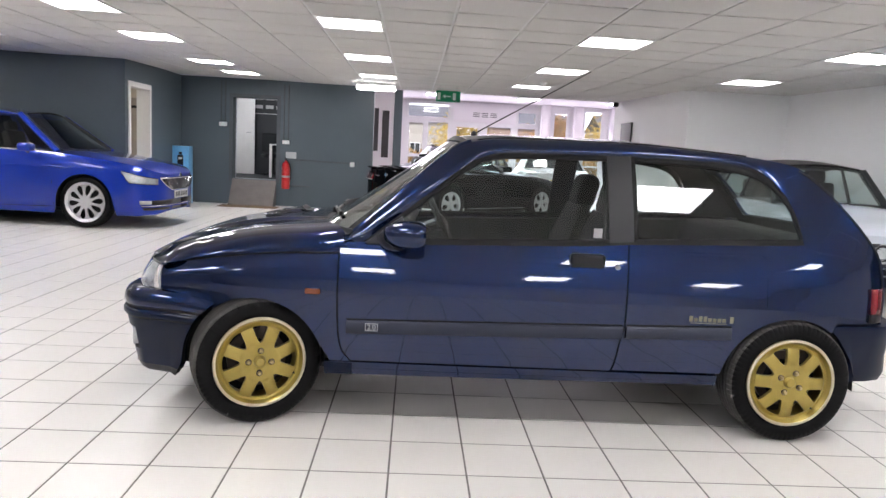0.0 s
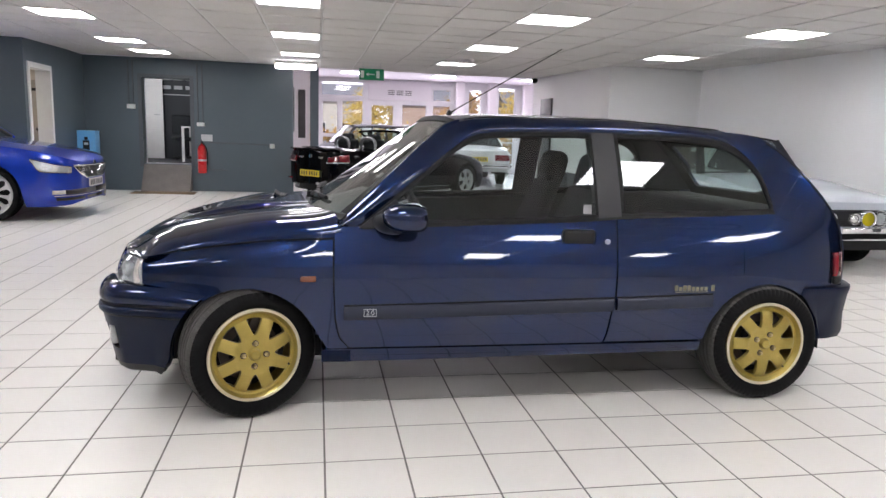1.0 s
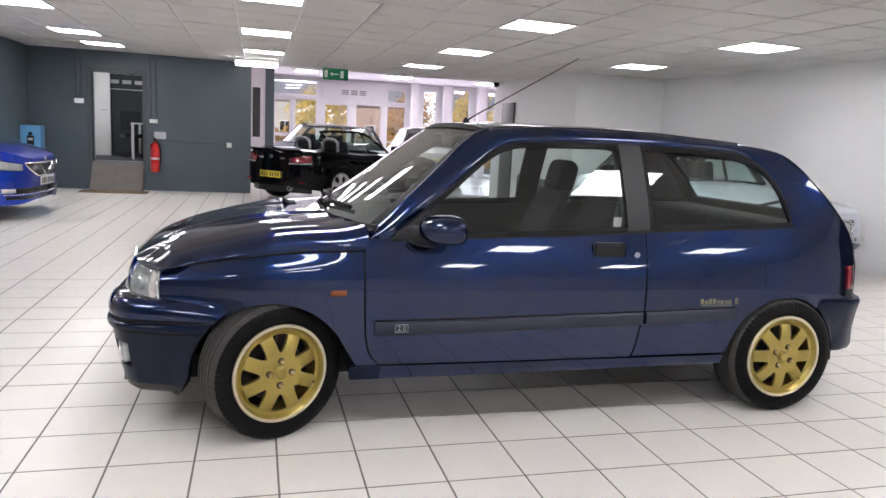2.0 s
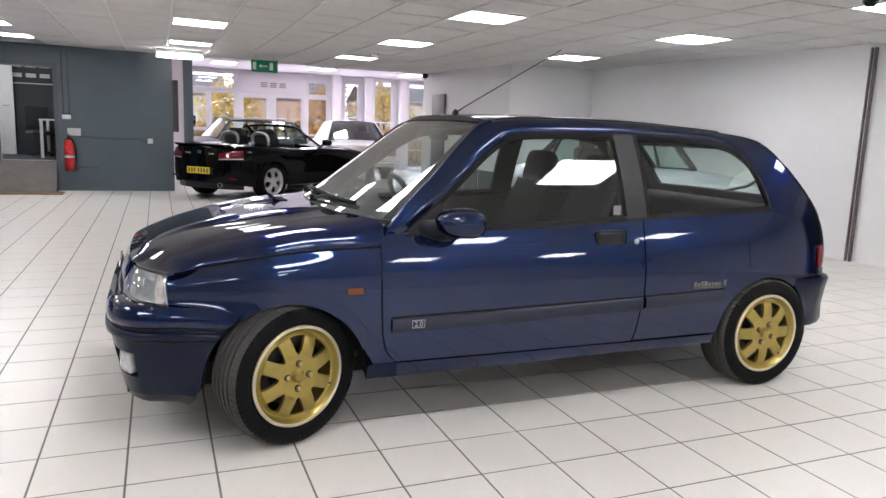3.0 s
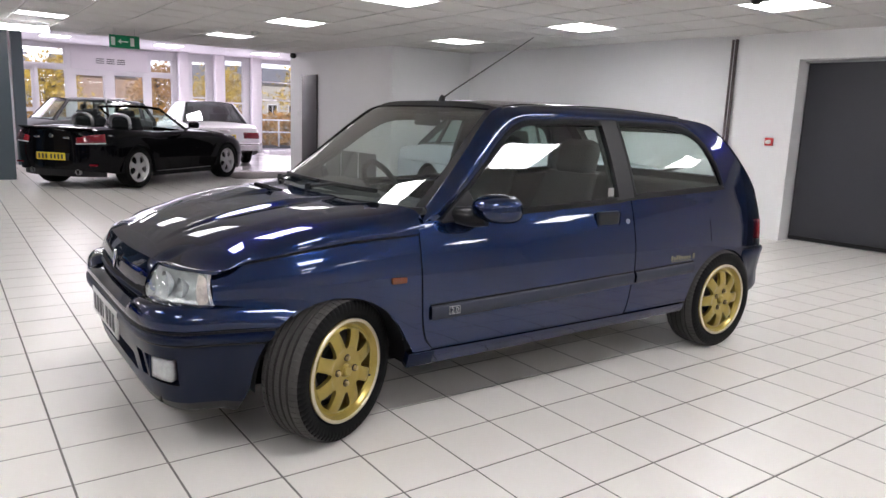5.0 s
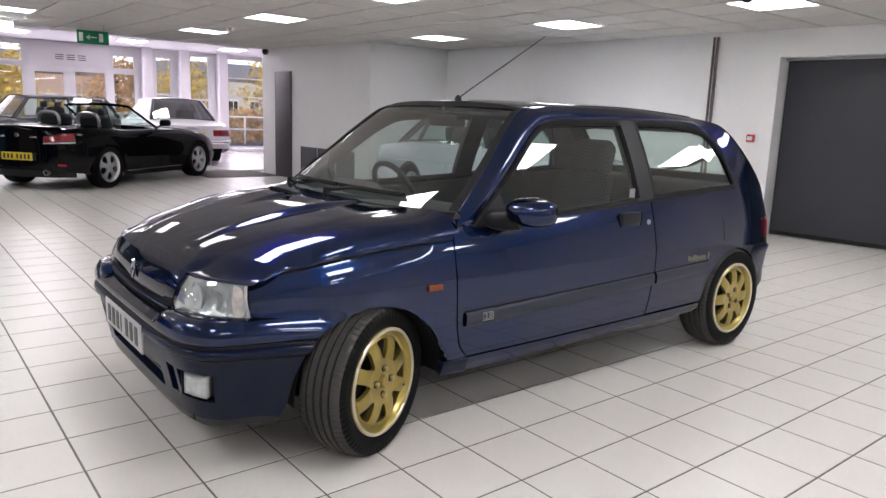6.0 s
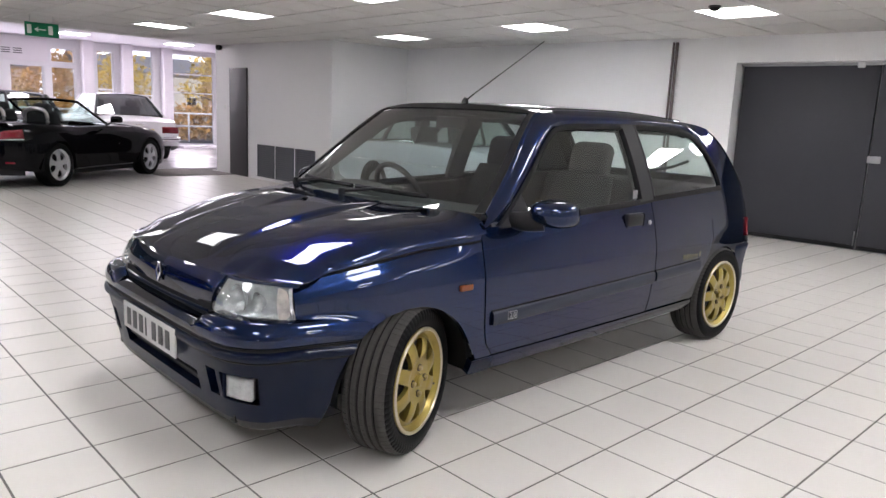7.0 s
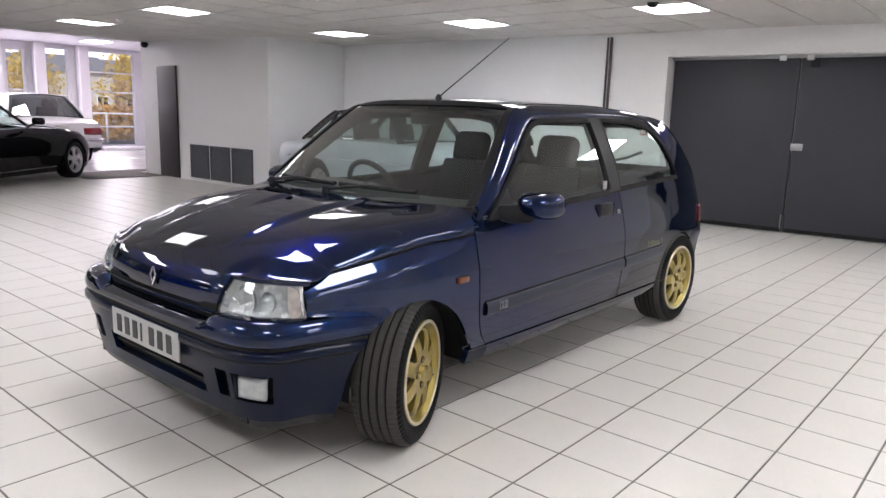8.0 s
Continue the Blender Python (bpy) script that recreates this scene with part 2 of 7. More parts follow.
def add_box(bm, x0, x1, y0, y1, z0, z1, bevel=0.0, m=None, seg=2):
    r = bmesh.ops.create_cube(bm, size=1.0)
    bmesh.ops.transform(bm, verts=r["verts"], matrix=Matrix.Translation(((x0 + x1) / 2, (y0 + y1) / 2, (z0 + z1) / 2))
                        @ Matrix.Diagonal((abs(x1 - x0), abs(y1 - y0), abs(z1 - z0), 1)))
    vs = r["verts"]
    if bevel:
        es = list({e for v in vs for e in v.link_edges})
        r2 = bmesh.ops.bevel(bm, geom=es, offset=bevel, segments=seg, profile=0.5, affect="EDGES")
        vs = list({v for f in r2["faces"] for v in f.verts} | {v for v in vs if v.is_valid})
    if m is not None:
        bmesh.ops.transform(bm, verts=vs, matrix=m)
    return bm


def boxm(*a, bevel=0.0, m=None, seg=2):
    return add_box(bmesh.new(), *a, bevel=bevel, m=m, seg=seg)


def add_grid(bm, fn, us, vs, flip=False, closed_u=False):
    """A sheet of quads over the points fn(u, v)."""
    rows = [[bm.verts.new(fn(u, v)) for v in vs] for u in us]
    n = len(rows)
    for i in range(n if closed_u else n - 1):
        a, b = rows[i], rows[(i + 1) % n]
        for j in range(len(vs) - 1):
            q = [a[j], b[j], b[j + 1], a[j + 1]]
            if flip:
                q.reverse()
            try:
                bm.faces.new(q)
            except ValueError:
                pass
    return rows


def lathe(profile, seg=48, axis="y", bm=None):
    """Turns a profile of (radius, along) round an axis."""
    bm = bm or bmesh.new()

    def fn(u, v):
        r, a = profile[v]
        c, s = math.cos(u), math.sin(u)
        return {"y": (r * c, a, r * s), "z": (r * c, r * s, a), "x": (a, r * c, r * s)}[axis]
    add_grid(bm, fn, [2 * math.pi * i / seg for i in range(seg)], range(len(profile)), closed_u=True)
    bmesh.ops.remove_doubles(bm, verts=bm.verts, dist=1e-5)
    bmesh.ops.recalc_face_normals(bm, faces=bm.faces)
    return bm


def tube(points, radius, seg=8, taper=None, bm=None):
    """A round bar along a line of points."""
    bm = bm or bmesh.new()
    P = [Vector(p) for p in points]
    rings = []
    for i, p in enumerate(P):
        d = (P[min(i + 1, len(P) - 1)] - P[max(i - 1, 0)]).normalized()
        a = d.cross(Vector((0, 0, 1)))
        if a.length < 0.05:
            a = d.cross(Vector((1, 0, 0)))
        a.normalize()
        b = d.cross(a)
        r = radius if taper is None else radius + (taper - radius) * i / (len(P) - 1)
        rings.append([bm.verts.new(p + r * (math.cos(t) * a + math.sin(t) * b)) for t in (2 * math.pi * k / seg for k in range(seg))])
    for r0, r1 in zip(rings, rings[1:]):
        for k in range(seg):
            bm.faces.new((r0[k], r0[(k + 1) % seg], r1[(k + 1) % seg], r1[k]))
    bm.faces.new(rings[0][::-1])
    bm.faces.new(rings[-1])
    bmesh.ops.recalc_face_normals(bm, faces=bm.faces)
    return bm


def spline(pts, n):
    """Catmull-Rom through the points, n samples, even in arc length."""
    P = [Vector(p) for p in pts]
    P = [2 * P[0] - P[1]] + P + [2 * P[-1] - P[-2]]
    out = []
    for i in range(1, len(P) - 2):
        for k in range(24):
            t = k / 24
            a, b, c, d = P[i - 1], P[i], P[i + 1], P[i + 2]
            out.append(0.5 * (2 * b + (c - a) * t + (2 * a - 5 * b + 4 * c - d) * t * t + (3 * b - a - 3 * c + d) * t ** 3))
    out.append(P[-2])
    L = [0.0]
    for a, b in zip(out, out[1:]):
        L.append(L[-1] + (b - a).length)
    res = []
    for k in range(n):
        s = L[-1] * k / (n - 1)
        j = max(0, min(len(out) - 2, int(np.searchsorted(L, s, side="right")) - 1))
        f = (s - L[j]) / max(1e-9, L[j + 1] - L[j])
        res.append(out[j].lerp(out[j + 1], min(1, f)))
    return res


def lerp_table(table, smooth=True):
    """A smooth function through (x, value) rows."""
    xs = np.array([r[0] for r in table], float)
    ys = np.array([r[1] for r in table], float)
    if not smooth or len(xs) < 3:
        return lambda x: float(np.interp(x, xs, ys))
    d = np.diff(ys) / np.diff(xs)
    m = np.zeros(len(xs))
    m[0], m[-1] = d[0], d[-1]
    for i in range(1, len(xs) - 1):
        m[i] = 0 if d[i - 1] * d[i] <= 0 else 2 * d[i - 1] * d[i] / (d[i - 1] + d[i])

    def fn(x):
        x = min(max(x, xs[0]), xs[-1])
        i = min(len(xs) - 2, max(0, int(np.searchsorted(xs, x, side="right")) - 1))
        h = xs[i + 1] - xs[i]
        t = (x - xs[i]) / h
        return float((2 * t**3 - 3 * t**2 + 1) * ys[i] + (t**3 - 2 * t**2 + t) * h * m[i] + (-2 * t**3 + 3 * t**2) * ys[i + 1] + (t**3 - t**2) * h * m[i + 1])
    return fn


def linspace(a, b, n):
    return [a + (b - a) * i / (n - 1) for i in range(n)]


def smoothstep(a, b, x):
    t = min(1, max(0, (x - a) / (b - a)))
    return t * t * (3 - 2 * t)


def wall_mesh(along, t0, t1, a0, a1, z0, z1, holes=()):
    """A wall of thickness t0..t1 that runs along 'x' or 'y', with holes (a, a, z, z) through it."""
    A = sorted({a0, a1, *[h[0] for h in holes], *[h[1] for h in holes]})
    Z = sorted({z0, z1, *[h[2] for h in holes], *[h[3] for h in holes]})
    full = {}
    for i in range(len(A) - 1):
        for k in range(len(Z) - 1):
            ca, cz = (A[i] + A[i + 1]) / 2, (Z[k] + Z[k + 1]) / 2
            full[i, k] = not any(h[0] < ca < h[1] and h[2] < cz < h[3] for h in holes)
    bm = bmesh.new()

    def P(a, t, z):
        return (a, t, z) if along == "x" else (t, a, z)

    def q(*pts):
        bm.faces.new([bm.verts.new(p) for p in pts])
    for (i, k), on in full.items():
        if not on:
            continue
        a, b, z, w = A[i], A[i + 1], Z[k], Z[k + 1]
        q(P(a, t0, z), P(b, t0, z), P(b, t0, w), P(a, t0, w))
        q(P(b, t1, z), P(a, t1, z), P(a, t1, w), P(b, t1, w))
        if not full.get((i - 1, k)):
            q(P(a, t1, z), P(a, t0, z), P(a, t0, w), P(a, t1, w))
        if not full.get((i + 1, k)):
            q(P(b, t0, z), P(b, t1, z), P(b, t1, w), P(b, t0, w))
        if not full.get((i, k - 1)):
            q(P(a, t1, z), P(b, t1, z), P(b, t0, z), P(a, t0, z))
        if not full.get((i, k + 1)):
            q(P(a, t0, w), P(b, t0, w), P(b, t1, w), P(a, t1, w))
    bmesh.ops.remove_doubles(bm, verts=bm.verts, dist=1e-4)
    bmesh.ops.recalc_face_normals(bm, faces=bm.faces)
    return bm


def structure(name, bm, material, label, smooth=0):
    return tagged(part(name, bm, material, None, label, smooth), kind="structure", category=name.split("_")[0])


# ---- the showroom shell ----
CEIL = 2.375
YFAR, YLEFT, XJOG, XRIGHT, XRET, YNE = 14.6, 11.84, -4.62, 6.2, 4.15, 10.78
EAST = Matrix.Translation((6.10, 6.02, 0)) @ pose(0, 0, 0, 0, 0, 5) @ Matrix.Translation((-XRIGHT, -6.02, 0))   # the east wall stands five degrees askew
HIGH = 2.50      # top of the walls, hidden above the ceiling


def ceil_z(x, y):
    """The suspended ceiling rises a little to the west and to the far opening."""
    return CEIL + 0.012 * max(0.0, LX + 0.5 * PX - x) + 0.018 * max(0.0, y - 10.93)


TILE, TX, TY = 0.31, 0.017, 3.03
PX, PY, LX, LY = 0.625, 0.6125, 1.91, 6.95      # ceiling grid pitch and one lit cell

floor = structure("floor", boxm(-9.8, 12.0, -4.8, 26.0, -0.2, -0.0015), M_GROUT, "pale glazed square floor tiles with dark grout joints")

structure("wall_north", wall_mesh("x", YFAR, YFAR + 0.22, XJOG - 0.2, -0.80, 0, HIGH, [(-3.60, -2.73, 0.52, 2.13)]), M_SLATE,
          "slate grey painted wall with a doorway")
structure("wall_west", wall_mesh("y", XJOG - 0.2, XJOG, YLEFT, YFAR, 0, HIGH, [(12.03, 12.86, 0, 2.07)]), M_SLATE,
          "slate grey painted wall with a white framed doorway")
structure("wall_northwest", wall_mesh("x", YLEFT, YLEFT + 0.2, -9.8, XJOG - 0.2, 0, HIGH + 0.1), M_SLATE, "plain slate grey painted wall")
structure("wall_far_west", wall_mesh("y", -9.8, -9.6, -4.8, YLEFT, 0, HIGH + 0.1), M_WHITE, "plain white painted wall")
structure("wall_south", wall_mesh("x", -4.8, -4.6, -9.6, 7.4, 0, HIGH + 0.1), M_WHITE, "plain white painted wall")
structure("wall_east", wall_mesh("y", XRIGHT, XRIGHT + 0.3, -5.0, 10.95, 0, HIGH, [(1.15, 5.265, 0, 2.07)]), M_WHITE,
          "white painted wall with a wide dark double door").matrix_world = EAST
structure("wall_northeast", wall_mesh("x", YNE, YNE + 0.2, XRET, 5.72, 0, HIGH), M_WHITE, "white painted wall")
structure("wall_return", wall_mesh("y", XRET, XRET + 0.2, YNE + 0.2, YFAR + 0.2, 0, HIGH), M_WHITE, "white painted return wall with vents")
structure("wall_header", wall_mesh("x", YFAR + 0.02, YFAR + 0.24, -0.80, XRET, ceil_z(2.0, YFAR) + 0.02, 3.0), M_PINK, "white header over the wide opening")


def ceiling_mesh():
    bm = bmesh.new()
    lit = set()
    # column -16 is out of view, added to brighten the slate wall
    cells = [(k, j) for k in (-8, -4, 0, 4) for j in (-16, -12, -8, -4, 0, 4, 8)] + [(-12, j) for j in (0, 4)] + [(-16, j) for j in (0, 4)]
    cells = [c for c in cells if not (c[0] == -8 and c[1] in (-16, 4, 8)) and c != (4, 8)] + [(-8, 3), (-8, 7), (-8, 10)]
    lit.update(cells)
    x0, x1, y0, y1 = -9.8, 7.3, -4.8, YFAR + 0.02
    i0, i1 = math.floor((x0 - LX) / PX), math.ceil((x1 - LX) / PX)
    j0, j1 = math.floor((y0 - LY) / PY), math.ceil((y1 - LY) / PY)
    rng = random.Random(4)
    for i in range(i0, i1 + 1):
        for j in range(j0, j1 + 1):
            a, b = LX + (i - 0.5) * PX + 0.011, LX + (i + 0.5) * PX - 0.011
            c, d = LY + (j - 0.5) * PY + 0.011, LY + (j + 0.5) * PY - 0.011
            a, b, c, d = max(a, x0), min(b, x1), max(c, y0), min(d, y1)
            if b - a < 0.02 or d - c < 0.02 or (i, j) in lit:
                continue
            if (a + b) / 2 < XJOG - 0.1 and (c + d) / 2 > YLEFT + 0.1 or (a + b) / 2 > XRET + 0.1 and (c + d) / 2 > YNE + 0.1:
                continue
            z = CEIL - 0.004 - rng.random() * 0.003
            e = rng.uniform(-0.0015, 0.0015)
            top = [bm.verts.new(p) for p in ((a, c, CEIL + 0.01), (b, c, CEIL + 0.01), (b, d, CEIL + 0.01), (a, d, CEIL + 0.01))]
            g = 0.004
            low = [bm.verts.new(p) for p in ((a + g, c + g, z + e), (b - g, c + g, z - e), (b - g, d - g, z - e), (a + g, d - g, z + e))]
            bm.faces.new(low[::-1])
            for k in range(4):
                bm.faces.new((low[k], low[(k + 1) % 4], top[(k + 1) % 4], top[k]))
    n = len(bm.faces)
    xm = LX + 0.5 * PX
    for p, q in ((x0, xm), (xm, x1)):
        add_box(bm, p, q, y0, 10.93, CEIL + 0.004, CEIL + 0.2)
        add_box(bm, p, q, 10.93, y1, CEIL + 0.004, CEIL + 0.2)
    bm.faces.ensure_lookup_table()
    for f in bm.faces[n:]:
        f.material_index = 1
    for v in bm.verts:
        v.co.z += ceil_z(v.co.x, v.co.y) - CEIL
    return bm, cells


cbm, LIT = ceiling_mesh()
structure("ceiling", cbm, [M_CEIL, M_CGRID], "suspended ceiling of off-white mineral tiles")

# ---- ceiling lights ----
def ceiling_light(x, y, lit):
    t = thing("ceiling_light", pose(x, y, ceil_z(x, y), 0, 0.69, 0), "square white recessed ceiling light panel, switched on", "ceiling light", "ceiling lights")
    w, d = PX / 2 - 0.008, PY / 2 - 0.008
    bm = bmesh.new()
    for s in (-1, 1):
        add_box(bm, -w, w, s * d - s * 0.022, s * d, -0.012, 0.003)
        add_box(bm, s * w - s * 0.022, s * w, -d + 0.022, d - 0.022, -0.012, 0.003)
    part("frame", bm, M_WHITEPLASTIC, t, "white metal frame", 0)
    part("diffuser", boxm(-w + 0.022, w - 0.022, -d + 0.022, d - 0.022, -0.009, 0.002), lit, t, "glowing white diffuser", 0)
    return t


first = ceiling_light(LX + 4 * PX, LY, M_PANEL)
dimmed = ceiling_light(LX, LY + 4 * PY, M_PANEL_DIM)
for (i, j) in LIT:
    if (i, j) not in ((4, 0), (0, 4)):
        copy_thing(dimmed if i >= -4 and j >= 4 or i in (-8, -4, 0) and j == 0 else first, pose(LX + i * PX, LY + j * PY, ceil_z(LX + i * PX, LY + j * PY), 1.03 if j > 6 else 0, 0.69 if i <= 0 else 0, 0))


def batten_light(x, y, z):
    t = thing("batten_light", pose(x, y, z), "slim white surface batten light under the ceiling edge", "ceiling light")
    part("housing", boxm(-0.36, 0.36, -0.07, 0.07, 0.0, 0.058, bevel=0.008), M_WHITEPLASTIC, t)
    part("diffuser", boxm(-0.355, 0.355, -0.065, 0.065, -0.075, -0.002, bevel=0.02), M_PANEL, t, "glowing diffuser")


batten_light(-0.70, 13.3, ceil_z(-0.7, 13.3) - 0.068)

# ---- far showroom beyond the opening ----
YS, ZS = 22.6, 2.86
SHOP = [(-0.95, -0.52, 0.9, 2.45), (-0.33, 0.18, 0.2, 2.12), (0.24, 0.86, 0.75, 2.12), (-0.33, 0.86, 2.20, 2.62), (1.05, 1.72, 0.75, 2.02), (1.92, 2.66, 0.75, 2.06),
        (2.80, 3.36, 0.55, 2.06), (2.80, 3.36, 2.14, 2.50), (3.84, 4.26, 0.4, 2.54), (4.72, 5.26, 0.3, 2.74), (5.76, 6.95, 0.2, 2.93)]
GX, GZ = lambda x: -1.3 + (x + 1.3) * 1.106, lambda z: 1.27 + (z - 1.27) * 1.106
holes = [(GX(a), GX(b), GZ(c), min(GZ(d), 2.78)) for a, b, c, d in SHOP]
structure("wall_shopfront", wall_mesh("x", YS, YS + 0.18, -5.0, 9.0, 0, ZS, holes), M_FACADE, "white shopfront wall with tall windows")
structure("wall_shop_west", wall_mesh("y", -5.0, -4.8, YFAR + 0.22, YS, 0, ZS), M_PINK, "plain off-white wall")
structure("wall_shop_east", wall_mesh("y", 9.0, 9.2, YFAR, YS + 0.2, 0, ZS), M_PINK, "plain off-white wall")
structure("wall_shop_south", wall_mesh("x", YFAR, YFAR + 0.2, XRET + 0.2, 9.0, 0, ZS), M_PINK, "plain off-white wall")
structure("wall_shop_back", wall_mesh("x", YFAR + 0.225, YFAR + 0.3, -4.8, -0.81, 0, ZS, [(-3.60, -2.73, 0.52, 2.13)]), M_PINK, "plain off-white wall")
structure("ceiling_shop", boxm(-5.0, 9.2, YFAR + 0.24, YS + 0.2, ZS, ZS + 0.2), M_PINK, "plain white ceiling of the far showroom")
structure("platform", boxm(2.72, 9.0, 15.42, YS, 0.002, 0.016, bevel=0.004), M_SHOPFLOOR, "low pale display platform")
# flat grey strip, darker than the floor beside it
structure("threshold", boxm(2.72, XRET - 0.004, 14.02, 15.41, 0.001, 0.008, bevel=0.003), M_RAMP, "darker grey floor strip in the opening")
structure("pillar_dark", boxm(-0.50, -0.30, 17.9, 18.1, 0, ZS), M_SLATE, "slim dark grey pillar")
structure("wall_partition", wall_mesh("x", 17.95, 18.05, -4.8, -0.51, 0, ZS), M_PINK, "off-white partition wall with posters")
for x, z0, z1 in ((-0.96, 1.2, 2.25), (-0.70, 1.05, 2.2)):
    po = thing("poster", pose(x, 17.945, z0), "narrow dark framed poster on a white wall", "poster", "posters")
    part("frame", boxm(-0.085, 0.085, -0.016, 0.0, 0.0, z1 - z0, bevel=0.003), M_BLACK, po, "black frame")
    part("print", boxm(-0.07, 0.07, -0.019, -0.0165, 0.015, z1 - z0 - 0.015), M_POSTER, po, "dark print", 0)
for x in (4.06, 5.09, 6.22):
    structure("pillar_shop", boxm(x - 0.13, x + 0.13, YS - 0.42, YS - 0.16, 0.016, ZS, bevel=0.01), M_PINK, "square white shopfront pillar", 30)


def window_unit(x0, x1, z0, z1, n, bars=()):
    t = tagged(new("window_%d" % n), "white framed shop window looking onto the street", "window", kind="structure")
    t.location = (x0, YS, z0)
    w, h = x1 - x0, z1 - z0
    bm = bmesh.new()
    f = 0.035
    add_box(bm, 0, f, 0.03, 0.12, 0, h)
    add_box(bm, w - f, w, 0.03, 0.12, 0, h)
    add_box(bm, f, w - f, 0.03, 0.12, 0, f)
    add_box(bm, f, w - f, 0.03, 0.12, h - f, h)
    for b in bars:
        add_box(bm, f, w - f, 0.035, 0.115, b - 0.02, b + 0.02)
    part("window_frame", bm, M_FACADE, t, "", 0)
    p = part("pane", boxm(f, w - f, 0.07, 0.076, f, h - f), M_PANE, t, "", 0)
    p.visible_shadow = False
    part("window_sill", boxm(-0.02, w + 0.02, -0.05, 0.028, -0.035, -0.004, bevel=0.004), M_FACADE, t)


for n, hh in enumerate(holes):
    if n == 1:
        continue
    window_unit(*hh, n + 1, bars=((1.55, 2.1) if n == 10 else (1.3,) if n in (8, 9) else ()))

door = tagged(new("door_shop"), "white framed glazed shop door, closed", "door", kind="structure")
door.location = (GX(-0.33), YS, 0.09)
door.scale = (1.106, 1, 1.02)
bm = bmesh.new()
for a in ((0, 0.06, 0, 2.1), (0.45, 0.51, 0, 2.1), (0.06, 0.45, 0, 0.2), (0.06, 0.45, 2.0, 2.1), (0.06, 0.45, 0.95, 1.05)):
    add_box(bm, a[0], a[1], 0.03, 0.10, a[2], a[3])
part("door_frame", bm, M_FACADE, door, "", 0)
part("pane", boxm(0.06, 0.45, 0.06, 0.066, 0.2, 2.0), M_PANE, door, "", 0).visible_shadow = False

# fascia with a dark sign, above the middle windows
tagged(part("fascia_board", boxm(GX(0.98), GX(2.74), YS - 0.05, YS - 0.003, GZ(2.14), 2.82, bevel=0.006), M_PINK), "off-white fascia board over the shop windows", "fascia", kind="structure")
sg = thing("wall_sign", pose(GX(1.86), YS - 0.053, GZ(2.35)), "thin dark grey logo shapes on a pale fascia", "sign")
for x in (-0.27, 0.0, 0.27):
    for z in (-0.055, 0.0, 0.055):
        part("bar", boxm(x - 0.10, x + 0.10, -0.012, -0.002, z - 0.010, z + 0.010), M_SIGNBAR, sg, "", 0)

for (x, y) in ((0.6, 16.4), (0.6, 18.4), (0.6, 20.4), (3.2, 16.4), (3.2, 18.4), (3.2, 20.4), (5.8, 18.4), (5.8, 20.4)):
    t = thing("shop_light", pose(x, y, ZS), "white recessed light panel of the far showroom", "ceiling light", "far showroom lights")
    part("frame", boxm(-0.31, 0.31, -0.31, 0.31, -0.012, -0.002), M_WHITEPLASTIC, t, "", 0)
    part("diffuser", boxm(-0.285, 0.285, -0.285, 0.285, -0.02, -0.0125), M_PANEL_FAR, t, "glowing diffuser", 0)


# street seen through the shop windows
def sky_material():
    m = mat("pale_sky", (0.80, 0.80, 0.84), rough=1.0, var=0.06, scale=0.2)
    b = m.node_tree.nodes["Principled BSDF"]
    b.inputs["Emission Color"].default_value = (0.95, 0.94, 1.0, 1)
    b.inputs["Emission Strength"].default_value = 1.1
    return m


structure("backdrop_sky", boxm(-80, 110, 112, 112.3, -3, 40), sky_material(), "pale overcast sky far behind the houses")
structure("ground", boxm(-80, 110, 23.2, 112, -0.4, -0.02), mat("street_asphalt", (0.16, 0.16, 0.165), rough=0.85, var=0.25, scale=0.6, bump=0.3), "grey street outside the shop windows")
M_RENDERWALL = mat("pale_render_wall", (0.50, 0.46, 0.42), rough=0.85, var=0.12, scale=1.2, bump=0.2, bump_scale=30)
M_BRICKFAR = mat("red_brick_far", (0.42, 0.30, 0.25), rough=0.9, var=0.25, scale=6, bump=0.3, bump_scale=12)
M_SLATEROOF = mat("grey_slate_roof", (0.20, 0.20, 0.23), rough=0.8, var=0.25, scale=5, bump=0.3, bump_scale=10)
M_BARK = mat("tree_bark", (0.11, 0.08, 0.06), rough=0.95, var=0.3, scale=9, bump=0.6, bump_scale=18)
M_LEAFGOLD = mat("golden_leaves", (0.60, 0.40, 0.05), rough=0.7, var=0.45, scale=1.6, tint=(0.66, 0.52, 0.16))
M_LEAFRUST = mat("rust_leaves", (0.50, 0.24, 0.07), rough=0.7, var=0.45, scale=1.6, tint=(0.36, 0.32, 0.10))


